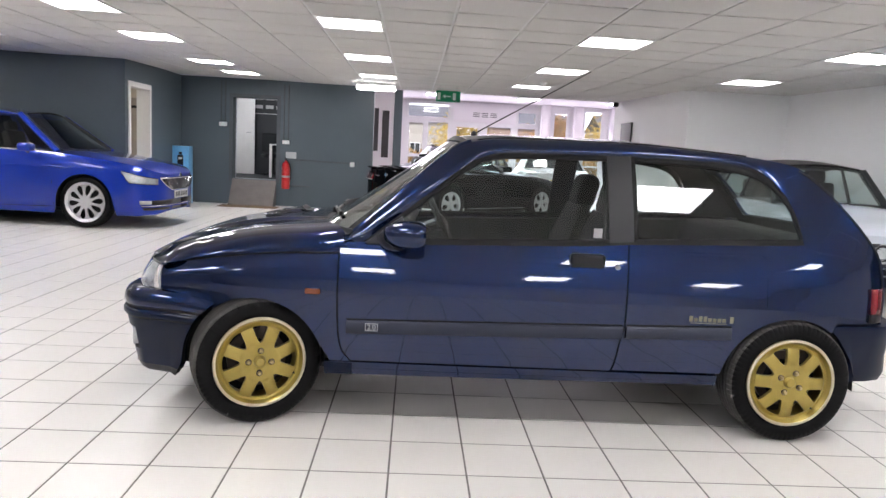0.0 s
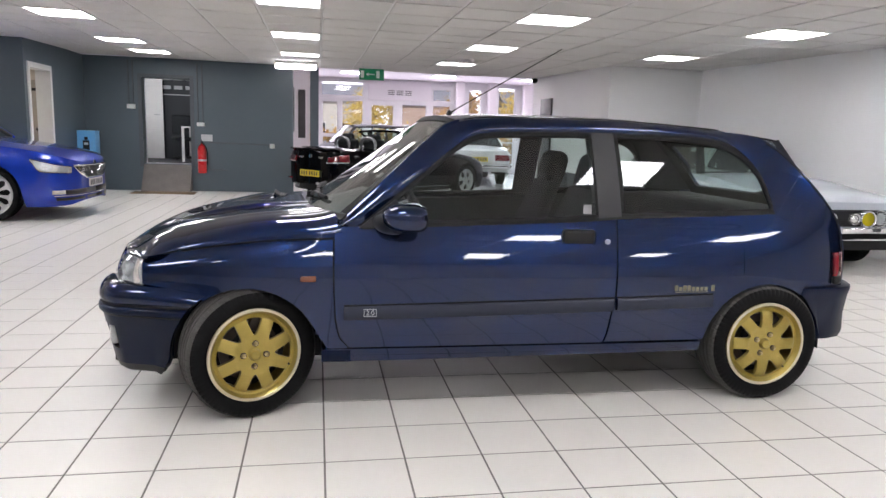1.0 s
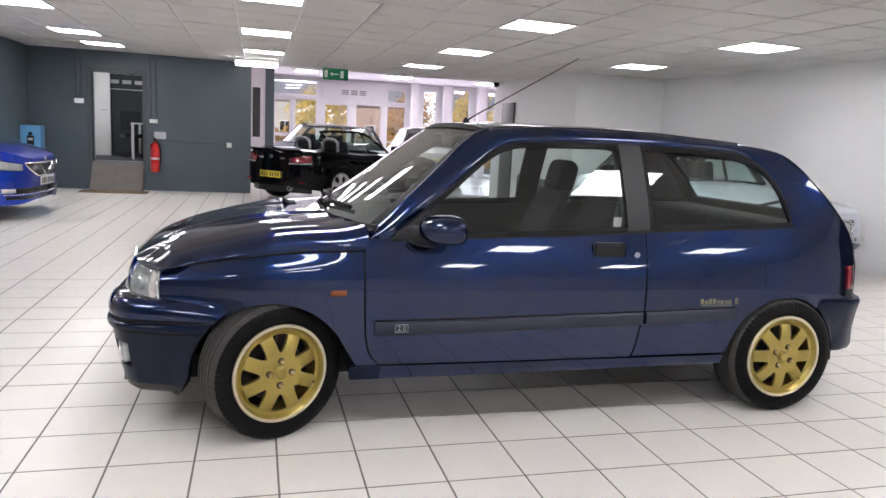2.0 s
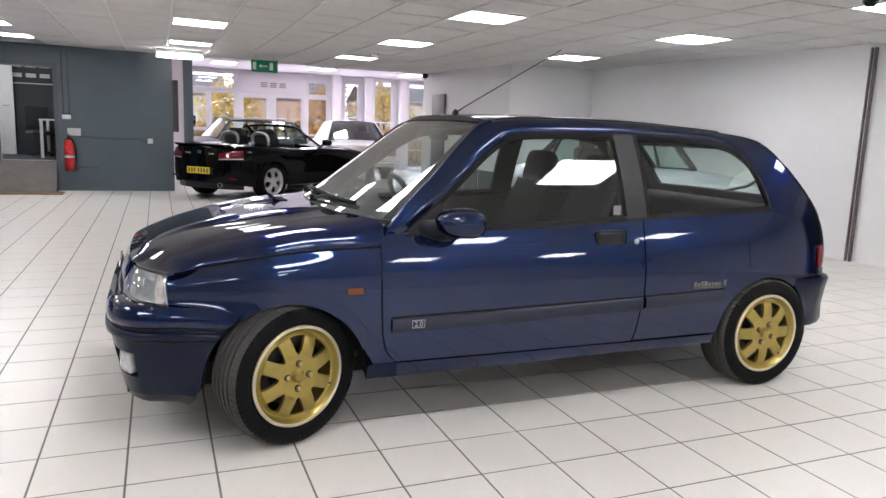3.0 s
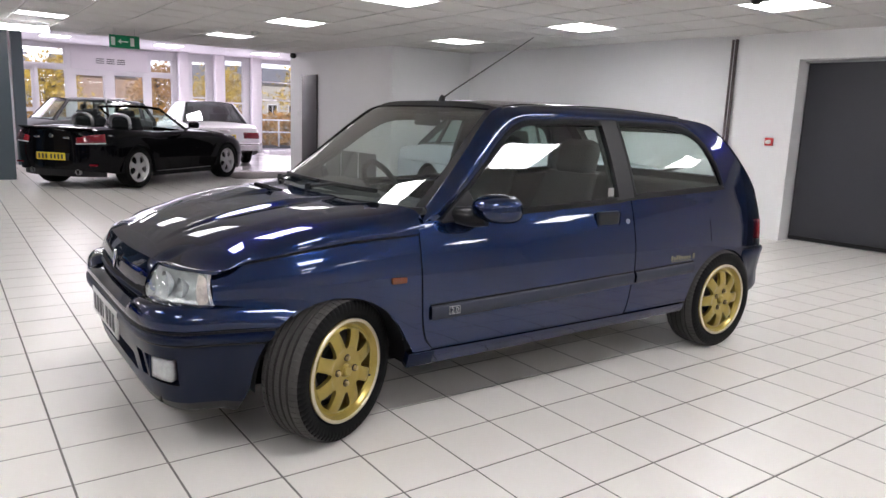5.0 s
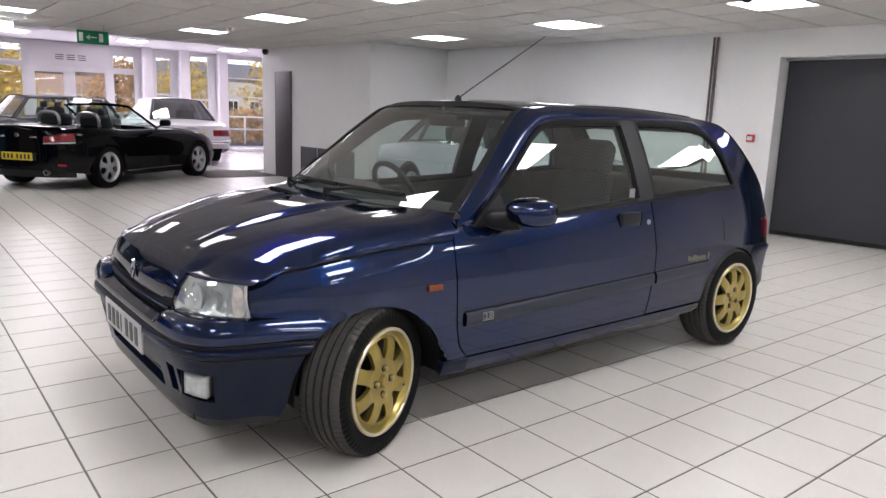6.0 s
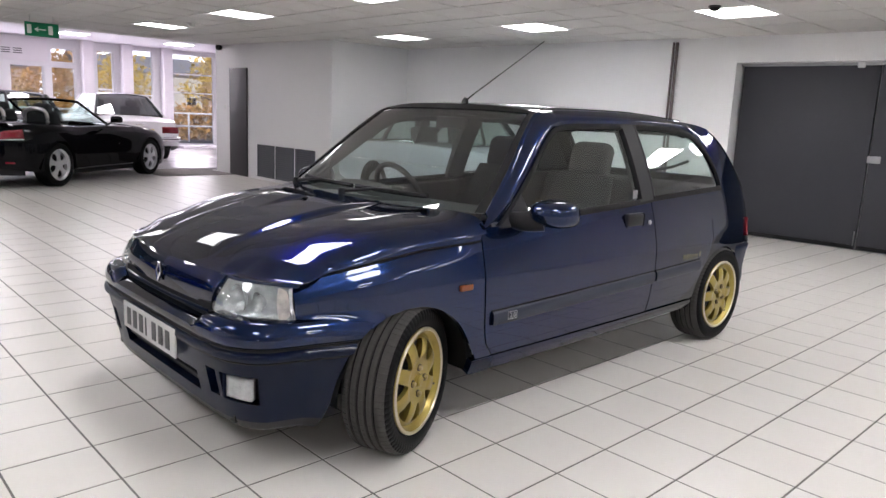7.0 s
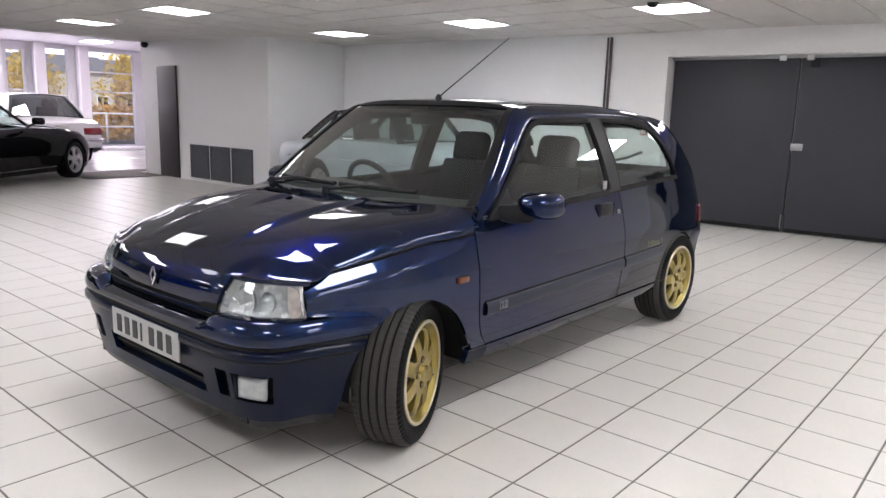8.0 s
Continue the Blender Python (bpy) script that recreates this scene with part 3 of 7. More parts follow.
def house(x, y, w, d, eaves, ridge, wallmat):
    h = thing("house", pose(x, y, -0.02), "two storey house with a grey slate roof across the street", "house", "houses across the street")
    bm = bmesh.new()
    add_box(bm, 0, w, 0, d, 0, eaves)
    part("wall", bm, wallmat, h, "", 0)
    bm = bmesh.new()
    a, b = (-0.3, eaves - 0.12), (d / 2, ridge)
    for q in (a, (d + 0.3, a[1])):
        v = [bm.verts.new(c) for c in ((-0.2, q[0], q[1]), (w + 0.2, q[0], q[1]), (w + 0.2, b[0], b[1]), (-0.2, b[0], b[1]),
                                       (-0.2, q[0], q[1] + 0.16), (w + 0.2, q[0], q[1] + 0.16), (w + 0.2, b[0], b[1] + 0.16), (-0.2, b[0], b[1] + 0.16))]
        for f in ((0, 1, 2, 3), (4, 5, 6, 7), (0, 1, 5, 4), (1, 2, 6, 5), (2, 3, 7, 6), (3, 0, 4, 7)):
            bm.faces.new([v[k] for k in f])
    bmesh.ops.recalc_face_normals(bm, faces=bm.faces)
    rf_ = part("roof", bm, M_SLATEROOF, h, "grey slate roof", 0)
    part("chimney", boxm(w * 0.2, w * 0.2 + 0.7, d / 2 - 0.3, d / 2 + 0.3, ridge - 0.5, ridge + 1.0, bevel=0.03), M_BRICKFAR, rf_, "brick chimney")
    n = max(2, int(w / 2.4))
    for k in range(n):
        for z in (0.9, 3.5):
            if z + 1.3 > eaves:
                continue
            xc = (k + 0.5) * w / n
            wd = part("window", boxm(xc - 0.62, xc + 0.62, -0.05, 0.03, z, z + 1.3, bevel=0.01), M_FACADE, h, "white window frame")
            for q in (-1, 1):
                part("pane", boxm(xc + q * 0.29 - 0.25, xc + q * 0.29 + 0.25, -0.06, -0.051, z + 0.08, z + 1.22), M_DARKGLASS, wd, "", 0)


house(-6.0, 84, 12.0, 8, 4.6, 6.6, M_RENDERWALL)
house(9.0, 88, 10.0, 8, 4.6, 6.6, M_BRICKFAR)
house(21.5, 82, 13.0, 8, 4.6, 6.4, M_RENDERWALL)
house(37.0, 86, 11.0, 8, 4.6, 6.5, M_BRICKFAR)


def street_tree(x, y, height, spread, material, seed):
    rnd = random.Random(seed)
    t = thing("street_tree", pose(x, y, -0.02), "autumn street tree with thinning leaves", "tree", "street trees")
    part("trunk", tube([(0, 0, 0), (0.04, 0.02, height * 0.28), (0.0, 0.05, height * 0.55), (0.1, 0, height * 0.86)], 0.10, 8, 0.02), M_BARK, t)
    tips = []
    for k in range(9):
        a, z0 = 2 * math.pi * k * 0.382, height * (0.26 + 0.055 * k)
        r = spread * rnd.uniform(0.65, 1.0) * (1 - 0.05 * k)
        tip = Vector((r * math.cos(a), r * math.sin(a), z0 + height * rnd.uniform(0.12, 0.26)))
        part("limb", tube([(0, 0, z0), tuple(tip * 0.5 + Vector((0, 0, z0 * 0.5))), tuple(tip)], 0.055, 6, 0.012), M_BARK, t)
        tips += [tip, tip * 0.66 + Vector((0, 0, z0 * 0.34))]
    vs, fs = [], []
    for tip in tips + [Vector((0, 0, height * 0.9))]:
        for q in range(110):
            c = tip + Vector((rnd.gauss(0, 1), rnd.gauss(0, 1), rnd.gauss(0, 0.8))) * spread * 0.23
            u = Vector((rnd.gauss(0, 1), rnd.gauss(0, 1), rnd.gauss(0, 1))).normalized() * rnd.uniform(0.05, 0.11)
            w = Vector((rnd.gauss(0, 1), rnd.gauss(0, 1), rnd.gauss(0, 1))).normalized() * rnd.uniform(0.05, 0.11)
            n = len(vs)
            vs += [c - u, c - w, c + u, c + w]
            fs.append((n, n + 1, n + 2, n + 3))
    me = bpy.data.meshes.new("crown")
    me.from_pydata(vs, [], fs)
    part("crown", me, material, t, "thin crown of autumn leaves", 0)


street_tree(2.6, 41.0, 3.6, 1.7, M_LEAFGOLD, 3)
street_tree(7.4, 39.0, 3.4, 1.5, M_LEAFRUST, 4)
street_tree(11.6, 42.0, 3.8, 1.8, M_LEAFGOLD, 5)
street_tree(15.8, 37.0, 4.2, 1.9, M_LEAFRUST, 6)
street_tree(13.6, 34.0, 4.4, 1.9, M_LEAFGOLD, 7)
rnd = random.Random(11)
vs, fs = [], []
for k in range(9000):
    c = Vector((rnd.uniform(-1.0, 16.0), 28.0 + rnd.gauss(0, 0.28), max(0.0, rnd.uniform(0.0, 1.25) + rnd.gauss(0, 0.06))))
    u = Vector((rnd.gauss(0, 1), rnd.gauss(0, 1), rnd.gauss(0, 1))).normalized() * rnd.uniform(0.05, 0.11)
    w = Vector((rnd.gauss(0, 1), rnd.gauss(0, 1), rnd.gauss(0, 1))).normalized() * rnd.uniform(0.05, 0.11)
    n = len(vs)
    vs += [c - u, c - w, c + u, c + w]
    fs.append((n, n + 1, n + 2, n + 3))
me = bpy.data.meshes.new("hedge")
me.from_pydata(vs, [], fs)
tagged(part("hedge", me, M_LEAFRUST, None, "", 0), "low mixed autumn hedge across the street", "hedge", kind="stuff")
rl = thing("street_railing", pose(3.0, 26.6, -0.02), "white painted low street railing", "railing")
for z in (0.55, 1.0):
    part("rail", tube([(0, 0, z), (10.0, 0, z)], 0.03, 8), M_FACADE, rl)
for k in range(8):
    part("post", tube([(k * 10.0 / 7, 0, 0), (k * 10.0 / 7, 0, 1.04)], 0.035, 8), M_FACADE, rl)
structure("ledge_window", boxm(6.35, 8.98, 21.55, YS - 0.44, 0.016, 0.10, bevel=0.01), M_PINK, "low white ledge under the shop windows", 30)

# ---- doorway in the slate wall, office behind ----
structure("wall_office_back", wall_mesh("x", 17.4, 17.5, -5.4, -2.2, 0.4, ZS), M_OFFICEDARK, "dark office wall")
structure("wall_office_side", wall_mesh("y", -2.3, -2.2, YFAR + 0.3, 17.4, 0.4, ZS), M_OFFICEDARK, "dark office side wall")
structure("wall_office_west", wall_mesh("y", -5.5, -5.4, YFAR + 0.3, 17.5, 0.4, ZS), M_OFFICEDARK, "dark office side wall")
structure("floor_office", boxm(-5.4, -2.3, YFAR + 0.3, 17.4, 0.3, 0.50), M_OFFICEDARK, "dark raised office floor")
structure("ceiling_office", boxm(-5.4, -2.3, YFAR + 0.31, 17.4, ZS - 0.06, ZS - 0.01), M_WHITE, "plain white office ceiling")
tr = structure("trim_doorway", wall_mesh("x", YFAR - 0.016, YFAR - 0.002, -3.67, -2.66, 0.46, 2.20, [(-3.60, -2.73, 0.46, 2.13)]), M_CONDUIT, "dark grey painted door frame")

ol = thing("office_light", pose(-3.7, 15.6, ZS - 0.06), "small lit ceiling panel inside the office", "ceiling light")
part("frame", boxm(-0.31, 0.31, -0.31, 0.31, -0.012, -0.002), M_WHITEPLASTIC, ol, "", 0)
part("diffuser", boxm(-0.28, 0.28, -0.28, 0.28, -0.02, -0.0125), glow("office_lamp", (0.93, 0.96, 1.0), 30.0), ol, "glowing diffuser", 0)
dl = tagged(new("door_office"), "tall white door leaf, standing open inside the dark office", "door", kind="structure")
dl.location = (-4.66, 17.2, 0.50)
cdoor = part("leaf", boxm(0.0, 0.92, -0.04, 0.0, 0.006, 2.24, bevel=0.004), M_WOODWHITE, dl)
part("handle", tube([(0.84, -0.04, 0.98), (0.84, -0.08, 0.98), (0.74, -0.085, 0.98)], 0.009), M_STEEL, cdoor, "steel lever handle")
part("hinge", boxm(-0.012, 0.004, -0.045, -0.01, 1.9, 2.0), M_STEEL, dl, "", 0)
part("hinge", boxm(-0.012, 0.004, -0.045, -0.01, 0.2, 0.3), M_STEEL, dl, "", 0)

og = thing("office_sign", pose(-3.42, 17.38, 2.20), "large pale logo strokes on a dark office wall", "sign")
for x in (-0.27, -0.02, 0.23):
    part("bar", boxm(x - 0.09, x + 0.09, -0.02, -0.004, 0.06, 0.14), M_PLATEWHITE, og, "", 0)
    part("bar", boxm(x - 0.09, x + 0.09, -0.02, -0.004, -0.14, -0.06), M_PLATEWHITE, og, "", 0)
part("bar", boxm(-0.42, 0.42, -0.02, -0.004, -0.27, -0.25), M_PLATEWHITE, og, "", 0)

ch = thing("office_chair", pose(-3.22, 16.75, 0.50, 0, 0, 25), "black office chair beside a white desk", "chair")
part("seat", boxm(-0.24, 0.24, -0.23, 0.23, 0.42, 0.50, bevel=0.03), M_INTERIOR, ch)
part("backrest", boxm(-0.21, 0.21, 0.2, 0.26, 0.55, 0.98, bevel=0.028), M_INTERIOR, ch)
part("column", lathe([(0.0, 0.05), (0.03, 0.05), (0.03, 0.42), (0.0, 0.42)], 12, "z"), M_BLACK, ch)
for k in range(5):
    a = 2 * math.pi * k / 5
    part("leg", tube([(0, 0, 0.09), (0.28 * math.cos(a), 0.28 * math.sin(a), 0.03)], 0.022, 8), M_BLACK, ch)
dk = thing("office_desk", pose(-2.86, 16.5, 0.50), "white office desk with square legs", "desk")
part("tabletop", boxm(-0.3, 0.3, -0.5, 0.5, 0.71, 0.74, bevel=0.004), M_WOODWHITE, dk)
for sx in (-1, 1):
    for sy in (-1, 1):
        part("leg", boxm(sx * 0.27 - 0.025, sx * 0.27 + 0.025, sy * 0.46 - 0.025, sy * 0.46 + 0.025, 0, 0.71), M_WOODWHITE, dk, "", 0)

bm = bmesh.new()
v = [bm.verts.new(p) for p in ((-3.60, YFAR - 0.003, 0.0), (-2.72, YFAR - 0.003, 0.0), (-2.72, YFAR - 0.003, 0.51), (-3.60, YFAR - 0.003, 0.51),
                               (-3.60, YFAR - 0.34, 0.0), (-2.72, YFAR - 0.34, 0.0), (-2.72, YFAR - 0.34, 0.02), (-3.60, YFAR - 0.34, 0.02))]
for q in ((3, 2, 6, 7), (0, 3, 7, 4), (1, 5, 6, 2), (4, 7, 6, 5), (0, 1, 2, 3), (0, 4, 5, 1)):
    bm.faces.new([v[k] for k in q])
bmesh.ops.recalc_face_normals(bm, faces=bm.faces)
tagged(part("door_ramp", bm, M_RAMP, None, "", 0), "worn grey ramp up to the raised office doorway", "ramp")
tagged(part("doormat", boxm(-3.70, -2.58, YFAR - 0.76, YFAR - 0.345, 0.0, 0.014, bevel=0.004), M_MAT), "flat brown coir doormat on the tiles", "doormat")

# white framed doorway in the jog
bm = bmesh.new()
for a in ((11.955, 12.031, 0, 2.064), (12.859, 12.935, 0, 2.064), (11.955, 12.935, 2.0645, 2.145)):
    add_box(bm, XJOG - 0.21, XJOG + 0.02, a[0], a[1], a[2], a[3])
structure("trim_white_doorway", bm, M_WOODWHITE, "white gloss architrave round a doorway")
structure("wall_store_back", wall_mesh("y", -6.4, -6.3, YLEFT + 0.2, YFAR, 0, CEIL), mat("cream_store_wall", (0.56, 0.49, 0.40), rough=0.6, var=0.12, scale=1.2), "cream wall of a lit store room")
structure("wall_store_north", wall_mesh("x", YFAR, YFAR + 0.2, -6.4, XJOG - 0.2, 0, CEIL), bpy.data.materials["cream_store_wall"], "cream wall of a lit store room")
structure("floor_store", boxm(-6.3, XJOG - 0.21, YLEFT + 0.2, YFAR, 0.0, 0.004), M_RAMP, "grey store room floor")
structure("ceiling_store", boxm(-6.3, XJOG - 0.2, YLEFT + 0.2, YFAR, CEIL - 0.05, CEIL - 0.012), M_WHITE, "white store room ceiling")
sl = thing("store_light", pose(-5.5, 12.9, CEIL - 0.05), "square white ceiling light panel in the store room", "ceiling light")
part("frame", boxm(-0.31, 0.31, -0.31, 0.31, -0.012, -0.002), M_WHITEPLASTIC, sl, "", 0)
part("diffuser", boxm(-0.285, 0.285, -0.285, 0.285, -0.02, -0.0125), glow("warm_store_lamp", (1.0, 0.90, 0.76), 26.0), sl, "glowing diffuser", 0)

sd = tagged(new("door_store"), "beige store room door, closed, with a dark closer rail", "door", kind="structure")
sd.location = (-6.06, YFAR - 0.004, 0.004)
sdl = part("leaf", boxm(0, 0.76, -0.044, 0, 0.004, 2.0, bevel=0.004), mat("beige_door_paint", (0.30, 0.26, 0.22), rough=0.5, var=0.12, scale=2), sd)
part("rail", boxm(0.48, 0.75, -0.075, -0.046, 1.80, 1.85, bevel=0.006), M_BLACK, sdl, "black door closer")
part("knob", lathe([(0.0, -0.10), (0.028, -0.095), (0.03, -0.075), (0.012, -0.06), (0.012, -0.045), (0.0, -0.045)], 16, "y"), M_BLACK, sdl, "dark door knob").location = (0.64, 0, 1.10)

# ---- wide charcoal double door in the east wall ----
for nm, a, b in (("door_1", 3.79, 5.255), ("door_2", 1.16, 3.785)):
    d = tagged(new(nm), "wide charcoal painted metal door leaf, closed", "door", kind="structure")
    d.matrix_world = EAST @ Matrix.Translation((XRIGHT + 0.22, a, 0))
    part("leaf", boxm(0, 0.05, 0.006, b - a - 0.006, 0.012, 2.058, bevel=0.004), M_DOORDARK, d)
    part("kick_strip", boxm(-0.012, -0.002, 0.02, b - a - 0.02, 0.02, 0.06), M_BLACK, d, "black rubber bottom strip", 0)
    if nm == "door_1":
        part("latch_plate", boxm(-0.022, -0.002, -0.125, 0.005, 0.985, 1.065, bevel=0.004), M_STEEL, d, "brushed steel latch plate")
        part("bolt", tube([(-0.012, 0.02, 0.05), (-0.012, 0.02, 0.22)], 0.007), M_STEEL, d, "steel drop bolt")
    else:
        part("bracket", boxm(-0.03, -0.002, 2.42, 2.52, 1.93, 2.03, bevel=0.004), M_BLACK, d)
bm = bmesh.new()
add_box(bm, XRIGHT + 0.17, XRIGHT + 0.215, 1.15, 5.265, 2.040, 2.068)
# unseen sheet behind the leaves, added to block light through their gap
add_box(bm, XRIGHT + 0.275, XRIGHT + 0.3, 1.15, 5.265, 0, 2.07)
structure("trim_door_track", bm, M_STEEL, "grey metal door head rail, with an unseen light-blocking sheet").matrix_world = EAST
for y in (3.68, 3.97):
    stop = part("door_stop", boxm(XRIGHT + 0.13, XRIGHT + 0.168, y - 0.035, y + 0.035, 2.01, 2.068, bevel=0.004), M_WHITEPLASTIC)
    stop.matrix_world = EAST
    tagged(stop, "small white door catch under the head rail", "door catch", "door catches")

# ---- wall fittings ----
pp = thing("wall_pipes", EAST @ pose(XRIGHT, 6.04, 0), "two thin brown pipes running up a white wall", "pipe")
for k, y in enumerate((-0.024, 0.024)):
    part("pipe", tube([(-0.03, y, 0.0), (-0.03, y, CEIL - 0.05)], 0.014 if k else 0.018, 12), M_PIPE, pp)
fc = thing("fire_call_point", EAST @ pose(XRIGHT, 5.495, 1.14), "small red fire alarm call point on a white wall", "alarm")
part("box", boxm(-0.045, 0.0, -0.045, 0.045, -0.045, 0.045, bevel=0.008), M_RED, fc)
part("glass_tab", boxm(-0.050, -0.046, -0.03, 0.03, -0.022, 0.022), M_SIGNWHITE, fc, "white break glass tab", 0)
tagged(part("wall_panel", boxm(XRET - 0.035, XRET - 0.002, 13.50, 14.17, 0.005, 2.00, bevel=0.006), M_PANELDARK), "tall charcoal panel fixed to a white wall", "panel")
for k, y in enumerate((12.82, 12.17, 11.52)):
    vt = thing("wall_vent", pose(XRET - 0.002, y, 0.345) @ Matrix.Diagonal((1, 1.30, 1, 1)), "square grey louvred vent low on a white wall", "vent", "wall vents")
    bm = bmesh.new()
    for a in ((-0.225, -0.205, -0.29, 0.29), (0.205, 0.225, -0.29, 0.29), (-0.205, 0.205, 0.27, 0.29), (-0.205, 0.205, -0.29, -0.27)):
        add_box(bm, -0.022, 0, a[0], a[1], a[2], a[3])
    part("frame", bm, M_VENT, vt, "", 0)
    part("backing", boxm(-0.006, -0.001, -0.205, 0.205, -0.27, 0.27), M_VENT, vt, "", 0)
    sm = None
    for q in range(16):
        z = -0.255 + q * 0.034
        if sm is None:
            sm = finish(boxm(-0.009, 0.009, -0.2045, 0.2045, -0.002, 0.002, m=pose(0, 0, 0, 0, 40, 0)), "slat", 0)
        s = part("slat", sm, M_VENT, vt)
        s.location = (-0.013, 0, z)

rs_ = thing("switch_box", pose(XRET - 0.001, 14.40, 1.28), "small white light switch on a white wall", "switch")
part("box", boxm(-0.012, 0, -0.045, 0.045, -0.045, 0.045, bevel=0.003), M_WHITEPLASTIC, rs_)
part("rocker", boxm(-0.017, -0.0125, -0.018, 0.018, -0.022, 0.022), M_SIGNWHITE, rs_, "", 0)
cd = thing("security_camera", pose(4.05, YFAR - 0.16, ceil_z(4.05, YFAR - 0.16) + 0.01), "small black dome security camera at the ceiling edge", "camera")
part("bracket", lathe([(0, 0.02), (0.05, 0.02), (0.055, -0.02), (0.0, -0.02)], 20, "z"), M_WHITEPLASTIC, cd)
part("dome", lathe([(0.0, -0.12), (0.035, -0.112), (0.06, -0.085), (0.066, -0.05), (0.05, -0.021), (0, -0.021)], 24, "z"), M_BLACK, cd)
for (x, y, c) in ((1.95, 10.9, M_WHITEPLASTIC), (3.98, 4.50, M_BLACK)):
    sm_d = thing("smoke_detector", pose(x, y, ceil_z(x, y) - 0.004), ("small white" if c is M_WHITEPLASTIC else "small black") + " round smoke detector on the ceiling", "smoke detector")
    part("base", lathe([(0, 0.0), (0.055, 0.0), (0.055, -0.015), (0, -0.015)], 24, "z"), c, sm_d)
    part("cap", lathe([(0, -0.05), (0.03, -0.048), (0.045, -0.03), (0.045, -0.016), (0, -0.016)], 24, "z"), c, sm_d)

ex = thing("exit_sign", pose(0.60, 12.78, ceil_z(0.6, 12.78) - 0.055), "hanging green emergency exit sign with white pictogram", "exit sign")
part("board", boxm(-0.215, 0.215, -0.012, 0.012, -0.235, -0.045, bevel=0.004), M_GREEN, ex)
for x in (-0.15, 0.15):
    part("hanger", tube([(x, 0, -0.046), (x, 0, 0.055)], 0.004, 6), M_STEEL, ex)
part("arrow", boxm(-0.05, 0.05, -0.016, -0.0125, -0.148, -0.132), M_SIGNWHITE, ex, "white arrow shaft", 0)
bm = bmesh.new()
vv = [bm.verts.new(p) for p in ((-0.05, -0.0165, -0.105), (-0.05, -0.0165, -0.175), (-0.10, -0.0165, -0.14), (-0.05, -0.0125, -0.105), (-0.05, -0.0125, -0.175), (-0.10, -0.0125, -0.14))]
for q in ((0, 1, 2), (5, 4, 3), (0, 3, 4, 1), (1, 4, 5, 2), (2, 5, 3, 0)):
    bm.faces.new([vv[k] for k in q])
part("arrow_head", bm, M_SIGNWHITE, ex, "", 0)
part("door_mark", boxm(0.08, 0.135, -0.016, -0.0125, -0.20, -0.08), M_SIGNWHITE, ex, "white doorway pictogram", 0)
part("door_mark", boxm(-0.190, -0.135, -0.016, -0.0125, -0.20, -0.08), M_SIGNWHITE, ex, "", 0)

fx = thing("fire_extinguisher", pose(-2.515, YFAR - 0.10, 0.36) @ Matrix.Diagonal((1.05, 1.0, 1.14, 1)), "red fire extinguisher hung on a slate grey wall", "extinguisher")
part("cylinder", lathe([(0.0, 0.0), (0.07, 0.0), (0.078, 0.02), (0.078, 0.40), (0.06, 0.455), (0.025, 0.475), (0.022, 0.50), (0, 0.50)], 28, "z"), M_RED, fx)
part("label_panel", lathe([(0.0785, 0.20), (0.0792, 0.20), (0.0792, 0.235), (0.0785, 0.235)], 28, "z"), M_PLATEWHITE, fx, "pale printed label band")
part("valve", boxm(-0.02, 0.02, -0.02, 0.02, 0.49, 0.54, bevel=0.005), M_BLACK, fx)
part("lever", tube([(0, 0, 0.535), (0, -0.06, 0.56), (0, -0.10, 0.55)], 0.007), M_BLACK, fx)
part("hose", tube(spline([(0, -0.02, 0.51), (0.06, -0.07, 0.47), (0.095, -0.03, 0.35), (0.088, 0.0, 0.15)], 14), 0.011), M_BLACK, fx)
part("wall_bracket", boxm(-0.03, 0.03, 0.076, 0.10, 0.30, 0.42), M_BLACK, fx, "", 0)
tagged(part("extinguisher_notice", boxm(-2.54, -2.33, YFAR - 0.006, YFAR - 0.001, 0.97, 1.10), M_PLATEWHITE, None, "", 0), "small white and red notice above an extinguisher", "notice")


def junction(x, z, w, h, lab):
    t = thing("switch_box", pose(x, YFAR, z), lab, "switch")
    part("box", boxm(-w / 2, w / 2, -0.05, 0, -h / 2, h / 2, bevel=0.006), M_WHITEPLASTIC, t)
    part("rocker", boxm(-w / 6, w / 6, -0.056, -0.0505, -h / 4, h / 4), M_SIGNWHITE, t, "", 0)


junction(-3.79, 1.587, 0.15, 0.085, "white double switch box on a slate grey wall")
junction(-2.54, 1.29, 0.14, 0.075, "white double socket box on a slate grey wall")
junction(-1.20, 0.91, 0.09, 0.09, "small white socket on a slate grey wall")
cn = thing("conduit", pose(0, YFAR, 0), "grey painted cable conduit on a slate wall", "conduit")
for p in ([(-3.83, -0.012, 1.63), (-3.83, -0.012, 2.44)], [(-3.75, -0.012, 1.63), (-3.75, -0.012, 2.44)], [(-2.59, -0.012, 1.33), (-2.59, -0.012, 2.42)],
          [(-2.50, -0.012, 1.33), (-2.50, -0.012, 2.42)], [(-2.38, -0.012, 0.95), (-1.25, -0.012, 0.93)], [(-2.42, -0.012, 0.42), (-2.05, -0.012, 0.42)]):
    part("conduit_run", tube(p, 0.011, 8), M_CONDUIT, cn)

